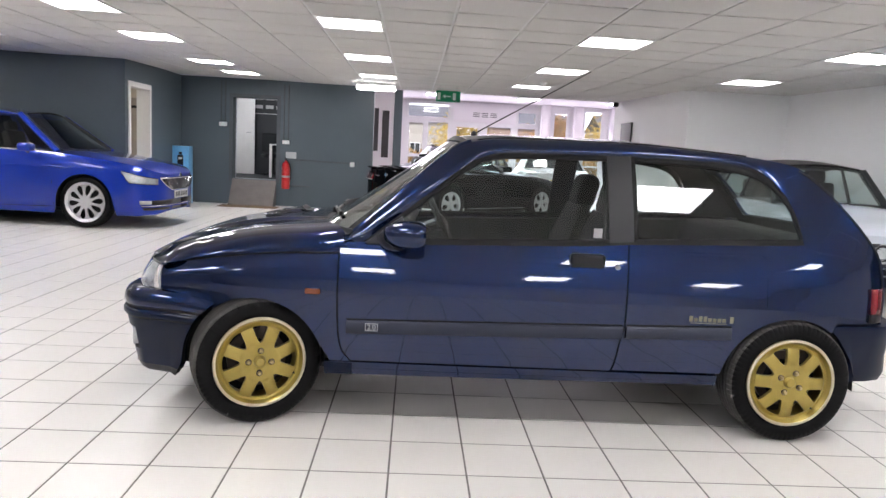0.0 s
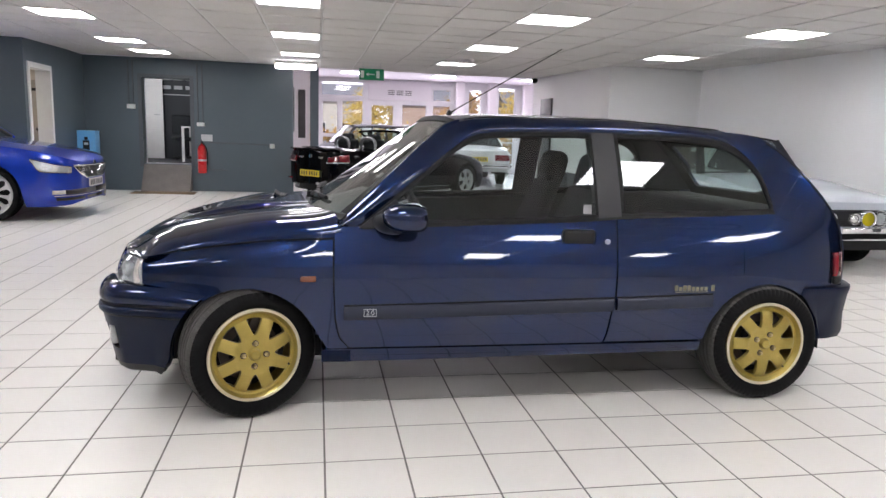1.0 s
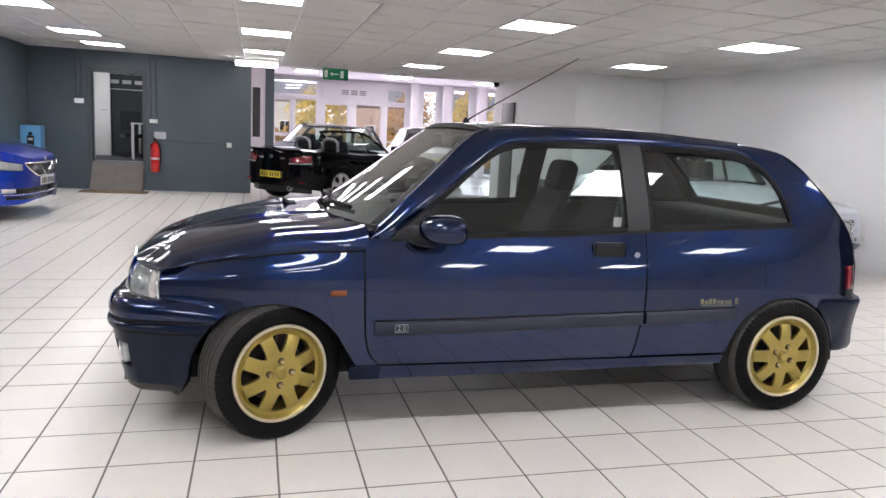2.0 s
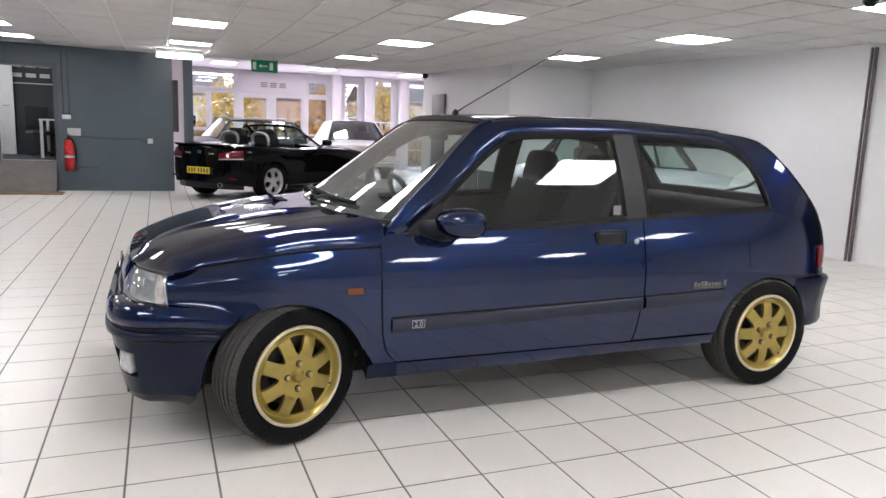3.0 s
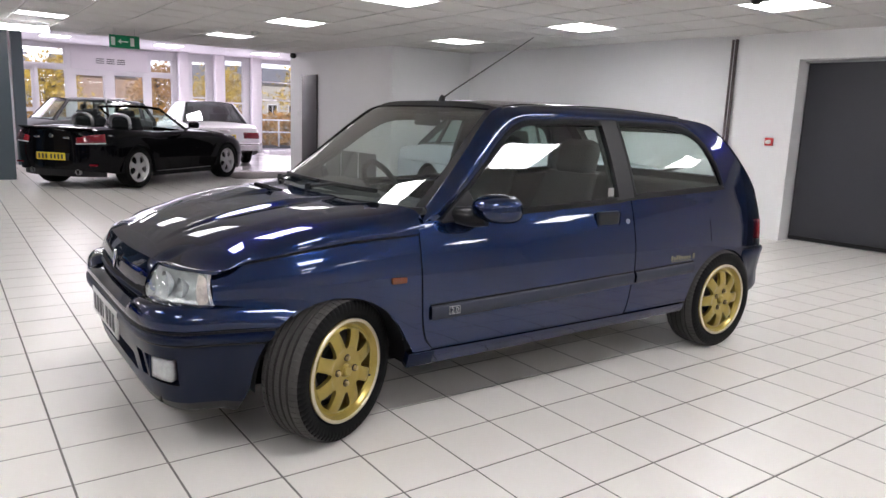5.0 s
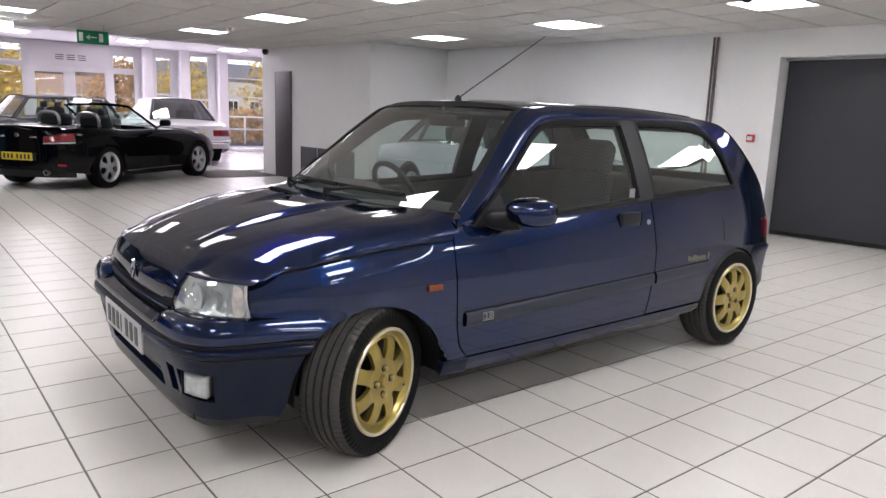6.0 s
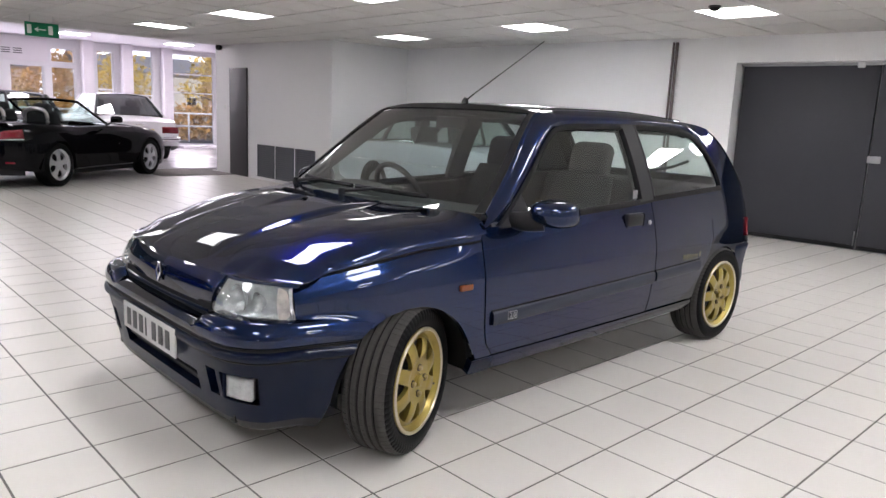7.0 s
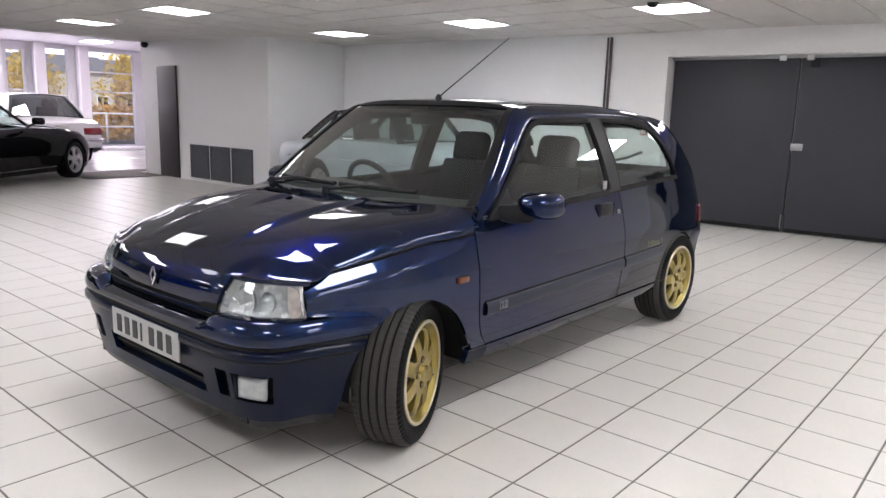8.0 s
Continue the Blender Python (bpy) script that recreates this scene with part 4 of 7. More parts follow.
wb = thing("blue_display_box", pose(-4.445, 14.14, 0), "tall sky blue printed carton stand by the wall", "display box")
part("carton", boxm(-0.155, 0.155, -0.14, 0.14, 0.0, 1.115, bevel=0.006), M_BLUEBOX, wb)
part("print", boxm(-0.055, 0.055, -0.1435, -0.1415, 0.74, 0.94, bevel=0.0), M_BLACK, wb, "black printed bottle shape", 0)
part("print", boxm(-0.03, 0.03, -0.1435, -0.1415, 0.945, 1.00), M_BLACK, wb, "", 0)
part("print", boxm(-0.035, 0.035, -0.1455, -0.1437, 0.86, 0.90), M_PLATEWHITE, wb, "pale printed patch", 0)
part("print", boxm(-0.12, 0.12, -0.1435, -0.1415, 0.48, 0.62), M_PLATEWHITE, wb, "pale printed band", 0)

# ---- the small navy hatchback ----
CAR = thing("hatchback_car", pose(-0.622, 3.985, 0), "small navy blue three door hatchback with gold alloy wheels", "car")

HW = lerp_table([(-0.70, 0.50), (-0.55, 0.675), (-0.42, 0.750), (-0.30, 0.772), (-0.15, 0.792), (0.1, 0.806), (0.4, 0.814), (1.0, 0.82), (1.7, 0.82), (2.2, 0.815),
                 (2.5, 0.807), (2.65, 0.799), (2.78, 0.783), (2.86, 0.763), (2.90, 0.742), (2.97, 0.690)])
INS = lerp_table([(0.20, 0.05), (0.25, 0.03), (0.30, 0.012), (0.42, 0.002), (0.55, 0.0), (0.62, 0.0015), (0.655, 0.0045), (0.70, 0.0135), (0.76, 0.0270), (0.82, 0.0435), (0.88, 0.063), (0.92, 0.075), (1.00, 0.103), (1.10, 0.145), (1.20, 0.193), (1.25, 0.219), (1.31, 0.251), (1.36, 0.288)])
SHUT = lerp_table([(-0.46, 0.698), (-0.30, 0.727), (-0.08, 0.764), (0.15, 0.788), (0.40, 0.803), (0.46, 0.83)])
EDGE = lerp_table([(0.37, 0.825), (0.40, 0.860), (0.425, 0.885), (0.64, 1.078), (0.82, 1.240), (0.90, 1.298), (1.0, 1.327), (1.16, 1.340), (1.65, 1.344), (2.1, 1.325), (2.38, 1.302), (2.49, 1.278),
                   (2.585, 1.215), (2.785, 1.02), (2.88, 0.905), (2.93, 0.85)])
WLO = lerp_table([(0.48, 0.846), (0.61, 0.852), (1.0, 0.867), (1.565, 0.890), (1.70, 0.900), (2.386, 0.926), (2.50, 0.932), (2.90, 0.935)])
WHI = lerp_table([(0.485, 0.852), (0.75, 1.062), (0.95, 1.218), (1.02, 1.254), (1.10, 1.270), (1.25, 1.276), (1.60, 1.283), (1.9, 1.283), (2.1, 1.281), (2.20, 1.274),
                  (2.29, 1.255), (2.36, 1.214), (2.42, 1.148), (2.465, 1.064), (2.489, 0.980), (2.499, 0.936)])


INS_C = lerp_table([(0.20, 0.05), (0.25, 0.03), (0.30, 0.012), (0.42, 0.002), (0.55, 0.0), (0.70, 0.010), (0.80, 0.030), (0.93, 0.068), (1.10, 0.124), (1.25, 0.182), (1.31, 0.215), (1.36, 0.27)])


def side_y(x, z):
    c = smoothstep(2.25, 2.60, x)
    y = HW(x) - INS(z) * (1 - c) - INS_C(z) * c
    y -= 0.05 * smoothstep(-0.02, -0.45, x) * smoothstep(0.50, 0.60, z)
    if x < 0.40:
        y -= 0.030 * smoothstep(SHUT(x) - 0.085, SHUT(x) + 0.005, z) ** 2 * (1 - smoothstep(0.02, 0.33, x))
    return y


def shell(name, fn, us, vs, material, parent, thick=0.012, label="", skip=None, flip=False):
    """A curved panel with thickness; skip leaves openings."""
    bm = bmesh.new()
    rows = add_grid(bm, fn, us, vs, flip)
    if skip:
        kill = [f for f in bm.faces if skip(*f.calc_center_median())]
        bmesh.ops.delete(bm, geom=kill, context="FACES")
    bmesh.ops.remove_doubles(bm, verts=bm.verts, dist=1e-5)
    ob = sharp_rim(part(name, bm, material, parent, label, 40))
    if thick:
        md = ob.modifiers.new("thickness", "SOLIDIFY")
        md.thickness, md.offset = thick, -1
    return ob


def columns(name, s, xs, lo, hi, n, material, parent=None, out=0.0, thick=0.012, label="", rows=None, warp=None):
    """A side panel: over each x it reaches from lo(x) to hi(x). s: -1 near side, 1 far side."""
    def fn(x, t):
        z = lo(x) + (hi(x) - lo(x)) * t
        if warp:
            x = warp(x, z)
        return (x, s * (side_y(x, z) + out), z)
    return shell(name, fn, xs, rows or linspace(0, 1, n), material, parent or CAR, thick, label, flip=(s > 0))


def arch_z(x, cx, cz, r):
    d = r * r - (x - cx) ** 2
    return cz + math.sqrt(d) if d > 0 else -1


def bump_line(x):
    return 0.553 + 0.032 * min(1, max(0, (-0.18 - x) / 0.28))


def wing_low(x):
    if x < -0.2:
        return bump_line(x)
    z = arch_z(x, 0.0, 0.262, 0.318)
    if x < 0:
        return max(z, bump_line(x)) if x < -0.19 else z
    return max(z, 0.252)


def quarter_low(x):
    z = arch_z(x, 2.462, 0.255, 0.330)
    if x > 2.60:
        return max(z, 0.572 if x > 2.66 else 0.0)
    return max(z, 0.315)


def xs_arch(a, b, c, r, n=16):
    pts = {a, b, c - r * 0.9999, c + r * 0.9999}
    pts.update(c + r * math.cos(math.pi * k / n) for k in range(1, n))
    pts.update(linspace(a, b, 12))
    return sorted(x for x in pts if a <= x <= b)


XF = lerp_table([(0.25, 0.452), (0.30, 0.446), (0.325, 0.428), (0.36, 0.400), (0.45, 0.381), (0.66, 0.373), (0.82, 0.374), (0.90, 0.376)])
XR = lerp_table([(0.30, 1.615), (0.34, 1.632), (0.46, 1.652), (0.53, 1.667), (0.62, 1.668), (0.88, 1.674), (0.92, 1.676)])


def wing_warp(x, z):
    return x + (XF(z) - 0.0075 - 0.366) * smoothstep(0.27, 0.366, x)


def quarter_warp(x, z):
    return x + (XR(z) + 0.0075 - 1.681) * (1 - smoothstep(1.681, 1.95, x))


for s in (-1, 1):
    # wing
    columns("wing", s, sorted({*xs_arch(-0.442, 0.366, 0.0, 0.318), *linspace(-0.442, 0.366, 60)}), wing_low, lambda x: SHUT(x) - 0.0085, 44, M_NAVY, warp=wing_warp)
    # door skin
    def door_fn(u, t, s=s):
        z = 0.312 + (WLO(0.374 + 1.3 * u) - 0.312) * t
        x = XF(z) + (XR(z) - XF(z)) * u
        return (x, s * side_y(x, z), z)
    shell("door", door_fn, linspace(0, 1, 40), linspace(0, 1, 22), M_NAVY, CAR, 0.014, flip=(s > 0))
    columns("quarter_panel", s, sorted({*xs_arch(1.681, 2.895, 2.462, 0.330), *linspace(1.681, 2.895, 70)}), quarter_low, lambda x: min(WLO(x), EDGE(x)), 44, M_NAVY, warp=quarter_warp)
    # roof rail, pillars: from the glass up to the roof edge
    xs = sorted(set(linspace(0.39, 1.1, 30) + linspace(1.1, 2.2, 22) + linspace(2.2, 2.50, 18) + linspace(2.5, 2.858, 12)))

    def rail_lo(x):
        if x < 0.485:
            return min(WLO(0.485), EDGE(x) - 0.002)
        return min(WHI(x) if x < 2.495 else WLO(x), EDGE(x) - 0.002)
    def frame_fn(x, t, s=s):
        z = rail_lo(x) + (EDGE(x) - rail_lo(x)) * t
        return (x, s * (side_y(x, z) + 0.015 * math.sin(math.pi * t) * (1 - smoothstep(2.2, 2.5, x))), z)
    shell("body_side_frame", frame_fn, xs, linspace(0, 1, 12), M_NAVY, CAR, 0.03, flip=(s > 0))
    # black tubes put the shade of the shut lines into the gaps
    for nm, pts in (("door_seal", [(XF(z) - 0.0031, z) for z in linspace(0.32, WLO(0.374) - 0.004, 30)]), ("door_seal", [(XR(z) + 0.0031, z) for z in linspace(0.32, WLO(1.674) - 0.004, 30)]),
                    ("sill_seal", [(x, 0.3085) for x in linspace(0.43, 1.62, 24)]), ("bonnet_seal", [(x, SHUT(x) - 0.0035) for x in linspace(-0.43, 0.385, 40)])):
        part(nm, tube([(x, s * (side_y(x, z) - 0.0120), z) for x, z in pts], 0.0066, 6), M_RUBBER, CAR, "black tube for shut line shade")
    # black tube as door frame shut line shade, along windscreen pillar and roof rail
    part("door_frame_seal", tube([(x, s * (side_y(x, WHI(x) + 0.62 * (EDGE(x) - WHI(x))) - 0.0022), WHI(x) + 0.62 * (EDGE(x) - WHI(x))) for x in linspace(0.49, 1.66, 60)], 0.0036, 6), M_RUBBER, CAR, "black tube for shut line shade")
    # centre pillar
    columns("centre_pillar", s, linspace(1.588, 1.702, 6), lambda x: WLO(x) - 0.002, lambda x: WHI(x) + 0.004, 12, M_PILLAR, out=0.004, thick=0.03, label="dark grey plastic pillar cover")
    # black seals
    for nm, a, b in (("door_glass_seal", 0.485, 1.59), ("quarter_glass_seal", 1.70, 2.495)):
        xs2 = sorted(set(linspace(a, b, 50) + [x for x in linspace(2.2, 2.495, 20) if a < x < b]))
        bm = bmesh.new()
        for lo, hi in ((lambda x: WLO(x) - 0.001, lambda x: WLO(x) + 0.017), (lambda x: max(WHI(x) - (0.020 + 0.014 * smoothstep(1.9, 2.3, x)), WLO(x) + 0.002), lambda x: WHI(x) + 0.006)):
            add_grid(bm, lambda x, t, lo=lo, hi=hi: (x, s * (side_y(x, lo(x) + (hi(x) - lo(x)) * t) + 0.003), lo(x) + (hi(x) - lo(x)) * t), xs2, (0, 0.5, 1), flip=(s > 0))
        if a > 1:
            add_grid(bm, lambda x, t: (x, s * (side_y(x, WLO(x) + (WHI(x) - WLO(x)) * t) + 0.003), WLO(x) + (WHI(x) - WLO(x)) * t), linspace(1.70, 1.722, 3), linspace(0, 1, 10), flip=(s > 0))
        ob = part(nm, bm, M_RUBBER, CAR, "black rubber window seal", 40)
        md = ob.modifiers.new("thickness", "SOLIDIFY")
        md.thickness, md.offset = 0.012, -1
    # belt shadow gap strip
    columns("belt_trim", s, linspace(0.49, 2.50, 50), lambda x: WLO(x) - 0.010, lambda x: WLO(x) + 0.002, 3, M_RUBBER, out=0.005, thick=0.01, label="black belt line trim")
    # glass
    g = columns("door_glass", s, linspace(0.49, 1.60, 40), lambda x: WLO(x) - 0.01, lambda x: max(WHI(x) + 0.005, WLO(x)), 10, M_CARGLASS, out=-0.012, thick=0, label="lightly tinted door glass")
    g.visible_shadow = False
    g = columns("quarter_glass", s, sorted(linspace(1.69, 2.49, 40)), lambda x: WLO(x) - 0.008, lambda x: max(WHI(x) + 0.005, WLO(x)), 10, M_CARGLASS, out=-0.010, thick=0, label="lightly tinted quarter glass")
    g.visible_shadow = False
    # rubbing strips, lower cladding, sill
    ST = lerp_table([(0.41, 0.500), (1.67, 0.526), (2.17, 0.538)])
    for a, b, c in ((0.415, 1.660, 0.060), (1.678, 2.165, 0.058)):
        bm = bmesh.new()
        prof = ((-c, -0.002), (-c, 0.008), (-c + 0.006, 0.0125), (-c * 0.5, 0.0140), (-0.010, 0.0125), (-0.003, 0.0085), (0.0, 0.002), (0.0, -0.004))
        add_grid(bm, lambda x, k: (x, s * (side_y(x, ST(x) + prof[k][0]) + prof[k][1]), ST(x) + prof[k][0]), linspace(a, b, 30), range(len(prof)), flip=(s > 0))
        part("rubbing_strip", bm, M_STRIP, CAR, "satin grey side rubbing strip", 50)
        # black tube paints in the gap shadow over the strip
        part("strip_gap", tube([(x, s * (side_y(x, ST(x)) + 0.0005), ST(x) + 0.0035) for x in linspace(a, b, 30)], 0.0042, 6), M_RUBBER, CAR, "black line for the gap shadow above the strip")
    columns("sill_skirt", s, linspace(0.322, 2.125, 40), lambda x: 0.240 + 0.018 * (x - 0.3) / 1.8, lambda x: 0.305, 5, M_NAVY, out=0.004, thick=0.03, label="navy painted sill skirt")
    columns("sill_end", s, linspace(0.318, 0.445, 6), lambda x: 0.240, lambda x: 0.300, 4, M_NAVYTRIM, out=0.005, thick=0.03)
    # wheel arch liners
    for cx, cz, r in ((0.0, 0.262, 0.322), (2.462, 0.255, 0.334)):
        bm = bmesh.new()
        add_grid(bm, lambda a, y: (cx + r * math.cos(a), s * y, cz + r * math.sin(a)), linspace(-0.03, math.pi + 0.03, 24), (0.50, 0.60, 0.70, 0.775))
        add_grid(bm, lambda a, q: (cx + r * q * math.cos(a), s * 0.50, cz + r * q * math.sin(a)), linspace(-0.25, math.pi + 0.25, 24), (0.02, 0.5, 1.0))
        part("arch_liner", bm, M_RUBBER, CAR, "black wheel arch liner")
    # door furniture
    hx, hz = 1.486, 0.808
    y0 = side_y(hx, hz)
    hnd = part("door_handle", boxm(hx - 0.080, hx + 0.080, s * y0 - 0.012, s * y0 + 0.006, hz - 0.038, hz + 0.036, bevel=0.018, seg=4), M_BLACK, CAR, "black door handle recess")
    part("handle_flap", boxm(hx - 0.066, hx + 0.066, s * (y0 + 0.004) - 0.006, s * (y0 + 0.004) + 0.006, hz - 0.004, hz + 0.030, bevel=0.005), M_BLACK, hnd)
    bm = lathe([(0.0, 0.0), (0.013, 0.0), (0.013, 0.006), (0.010, 0.009), (0.0, 0.009)], 20)
    bmesh.ops.transform(bm, verts=bm.verts, matrix=Matrix.Translation((1.626, s * side_y(1.626, 0.788), 0.788)) @ (pose(0, 0, 0, 0, 0, 180) if s < 0 else Matrix()))
    part("door_lock", bm, M_STEEL, CAR, "round steel door lock")
    part("side_indicator", boxm(0.226, 0.296, s * side_y(0.26, 0.62) - 0.010, s * side_y(0.26, 0.62) + 0.008, 0.610, 0.637, bevel=0.006), M_AMBER, CAR, "amber side indicator lens")
    # mirror
    mx, my, mz = 0.666, s * 0.897, 0.904
    bm = bmesh.new()
    bmesh.ops.create_uvsphere(bm, u_segments=32, v_segments=20, radius=1.0)
    for v in bm.verts:
        c = v.co
        k = 1 + 0.18 * c.x
        v.co = (mx + 0.098 * math.copysign(abs(c.x) ** 0.8, c.x), my + 0.096 * math.copysign(abs(c.y) ** 0.68, c.y) * k, mz + 0.058 * math.copysign(abs(c.z) ** 0.68, c.z) * k)
    bmesh.ops.delete(bm, geom=[f for f in bm.faces if f.calc_center_median().x > mx + 0.080], context="FACES")
    mir = part("door_mirror", bm, M_NAVY, CAR, "navy door mirror housing", 50)
    part("mirror_glass", boxm(mx + 0.070, mx + 0.074, my - 0.066, my + 0.066, mz - 0.042, mz + 0.042, bevel=0.001), M_CHROME, mir, "mirror glass", 0)
    bm = bmesh.new()
    yb = side_y(0.53, 0.87)
    tri = [(0.478, 0.842), (0.65, 0.850), (0.672, 0.90), (0.645, 0.968), (0.622, 0.952)]
    va = [bm.verts.new((x, s * (side_y(x, z) + 0.010), z)) for x, z in tri]
    vb = [bm.verts.new((x, s * (side_y(x, z) - 0.015), z)) for x, z in tri]
    bm.faces.new(va if s < 0 else va[::-1])
    for k in range(len(tri)):
        bm.faces.new((va[k], va[(k + 1) % 5], vb[(k + 1) % 5], vb[k]))
    bmesh.ops.recalc_face_normals(bm, faces=bm.faces)
    part("mirror_sail", bm, M_PILLAR, mir, "dark plastic mirror base", 0)
    part("mirror_arm", tube(spline([(0.57, s * (yb - 0.01), 0.866), (0.60, s * 0.82, 0.866), (0.635, s * 0.87, 0.878)], 8), 0.036, 12, 0.050), M_BLACK, mir, "black mirror arm")

# fuel flap on the near side
fl = bmesh.new()
add_grid(fl, lambda x, z: (x, -(side_y(x, z) + 0.0016), z), linspace(2.325, 2.455, 8), linspace(0.640, 0.765, 8))
flap = part("fuel_flap", fl, M_NAVY, CAR, "square navy fuel flap", 50)
sharp_rim(flap)
md = flap.modifiers.new("thickness", "SOLIDIFY")
md.thickness, md.offset = 0.003, -1

# badges on the near and far sides
for s in (-1, 1):
    yb = side_y(0.53, 0.474) + 0.0145
    f = bpy.data.curves.new("badge_text", "FONT")
    f.body, f.size, f.extrude, f.align_x, f.align_y = "2.0", 0.032, 0.0015, "CENTER", "CENTER"
    f.materials.append(M_STEEL)
    tmp = bpy.data.objects.new("badge_text", f)
    me = bpy.data.meshes.new_from_object(tmp)
    bpy.data.objects.remove(tmp)
    ob = part("engine_badge", me, M_STEEL, CAR, "small raised silver 2.0 badge")
    fb = bmesh.new()
    for a in ((0.500, 0.5025, 0.457, 0.491), (0.5535, 0.556, 0.457, 0.491), (0.5025, 0.5535, 0.4885, 0.491), (0.5025, 0.5535, 0.457, 0.4595)):
        add_box(fb, a[0], a[1], s * yb - 0.0015, s * yb + 0.0025, a[2], a[3])
    part("badge_frame", fb, M_STEEL, CAR, "silver badge frame", 0)
    ob.matrix_local = Matrix.Translation((0.528, s * (yb + 0.002), 0.474)) @ (pose(0, 0, 0, 90, 0, 0) if s < 0 else pose(0, 0, 0, 90, 0, 180))
    bm = bmesh.new()
    for k in range(8):
        x = 1.965 + 0.022 * k
        add_box(bm, x, x + 0.017, s * side_y(x, 0.57) - 0.001, s * side_y(x, 0.57) + 0.003, 0.559, 0.577 + (0.008 if k in (0, 2, 3) else 0))
    add_box(bm, 2.155, 2.172, s * side_y(2.16, 0.567) - 0.001, s * side_y(2.16, 0.567) + 0.003, 0.557, 0.587)
    add_box(bm, 1.965, 2.140, s * side_y(2.05, 0.55) - 0.001, s * side_y(2.05, 0.55) + 0.002, 0.551, 0.5545)
    part("model_badge", bm, M_BADGE, CAR, "pale gold model badge drawn as plain bars", 0)

# roof
def edge_pt(x):
    z = EDGE(x)
    return Vector((x, side_y(x, z), z))


CROWN = lerp_table([(0.9, 0.030), (1.2, 0.030), (1.8, 0.030), (2.2, 0.024), (2.49, 0.013)])


def roof_fn(x, u):
    e = edge_pt(x)
    sh = -0.055 * (1 - smoothstep(0.945, 1.25, x)) * (1 - u * u) + 0.070 * smoothstep(2.15, 2.49, x) * (1 - abs(u) ** 2.2)
    roll = (0.010 * (1 - abs(u) ** 12) + (CROWN(x) - 0.010) * (1 - abs(u) ** 2.2)) * (1 - 0.85 * smoothstep(2.25, 2.49, x))
    return (e.x + sh, u * e.y, e.z + roll)


US = sorted({*linspace(-1, 1, 25), -0.985, 0.985, -0.96, 0.96})
shell("roof", roof_fn, linspace(0.945, 2.49, 40), US, M_NAVY, CAR, 0.02)
# gutter mouldings along the roof
for s in (-1, 1):
    part("roof_gutter", tube([(x, s * (edge_pt(x).y - 0.026), EDGE(x) + 0.007) for x in linspace(0.98, 2.28, 40)], 0.0030, 6), M_RUBBER, CAR, "thin black roof gutter moulding")

# windscreen
def scr_edge(v):
    x = 0.432 + (0.945 - 0.432) * v
    e = edge_pt(x)
    return Vector((e.x - 0.006, e.y - 0.020, e.z + 0.006))


def screen_fn(v, u):
    e = scr_edge(v)
    cx, cz = 0.262 + (0.895 - 0.262) * v, 0.898 + (1.348 - 0.898) * (v - 0.08 * v * (1 - v))
    w = abs(u) ** 3.4
    return (cx + (e.x - cx) * w, u * e.y, cz + (e.z - cz) * w)


ws = shell("windscreen", screen_fn, linspace(0, 1, 24), linspace(-1, 1, 25), M_SCREEN, CAR, 0, "clear laminated windscreen", flip=True)
ws.visible_shadow = False
for s in (-1, 1):
    def pil(v, t, s=s):
        e, c = edge_pt(0.425 + (0.95 - 0.425) * v), scr_edge(v)
        p = e.lerp(c, t)
        return (p.x, s * p.y, p.z + 0.011 * math.sin(math.pi * t))
    shell("windscreen_pillar", pil, linspace(0, 1, 24), linspace(0, 1.12, 9), M_NAVY, CAR, 0.008, flip=(s > 0))
for s in (-1, 1):
    bm = bmesh.new()
    add_grid(bm, lambda v, u: Vector(screen_fn(v, s * u)) + Vector((-0.004, s * 0.004, 0.003)), linspace(0.0, 1.0, 20), (0.955, 0.985, 1.012), flip=(s > 0))
    part("screen_side_band", bm, M_RUBBER, CAR, "black windscreen edge band")
bm = bmesh.new()
add_grid(bm, lambda v, u: Vector(screen_fn(v, u)) + Vector((-0.003, 0, 0.004)), (0.95, 0.975, 1.0), linspace(-0.97, 0.97, 25), flip=True)
part("screen_top_band", bm, M_RUBBER, CAR, "black windscreen edge band")

# bonnet
BC_FIT = np.polyfit([-0.60, -0.57, -0.53, -0.49, -0.40, -0.20, 0.0, 0.20, 0.26], [0.690, 0.719, 0.745, 0.763, 0.796, 0.838, 0.868, 0.888, 0.893], 5)


def BC(x):
    return float(np.polyval(BC_FIT, x))


BEDGE = lerp_table([(-0.62, 0.652), (-0.55, 0.664), (-0.47, 0.682), (-0.40, 0.698), (-0.30, side_y(-0.30, SHUT(-0.30)) - 0.004)])


NU = 0.655    # half width of the nose, as a share of the bonnet


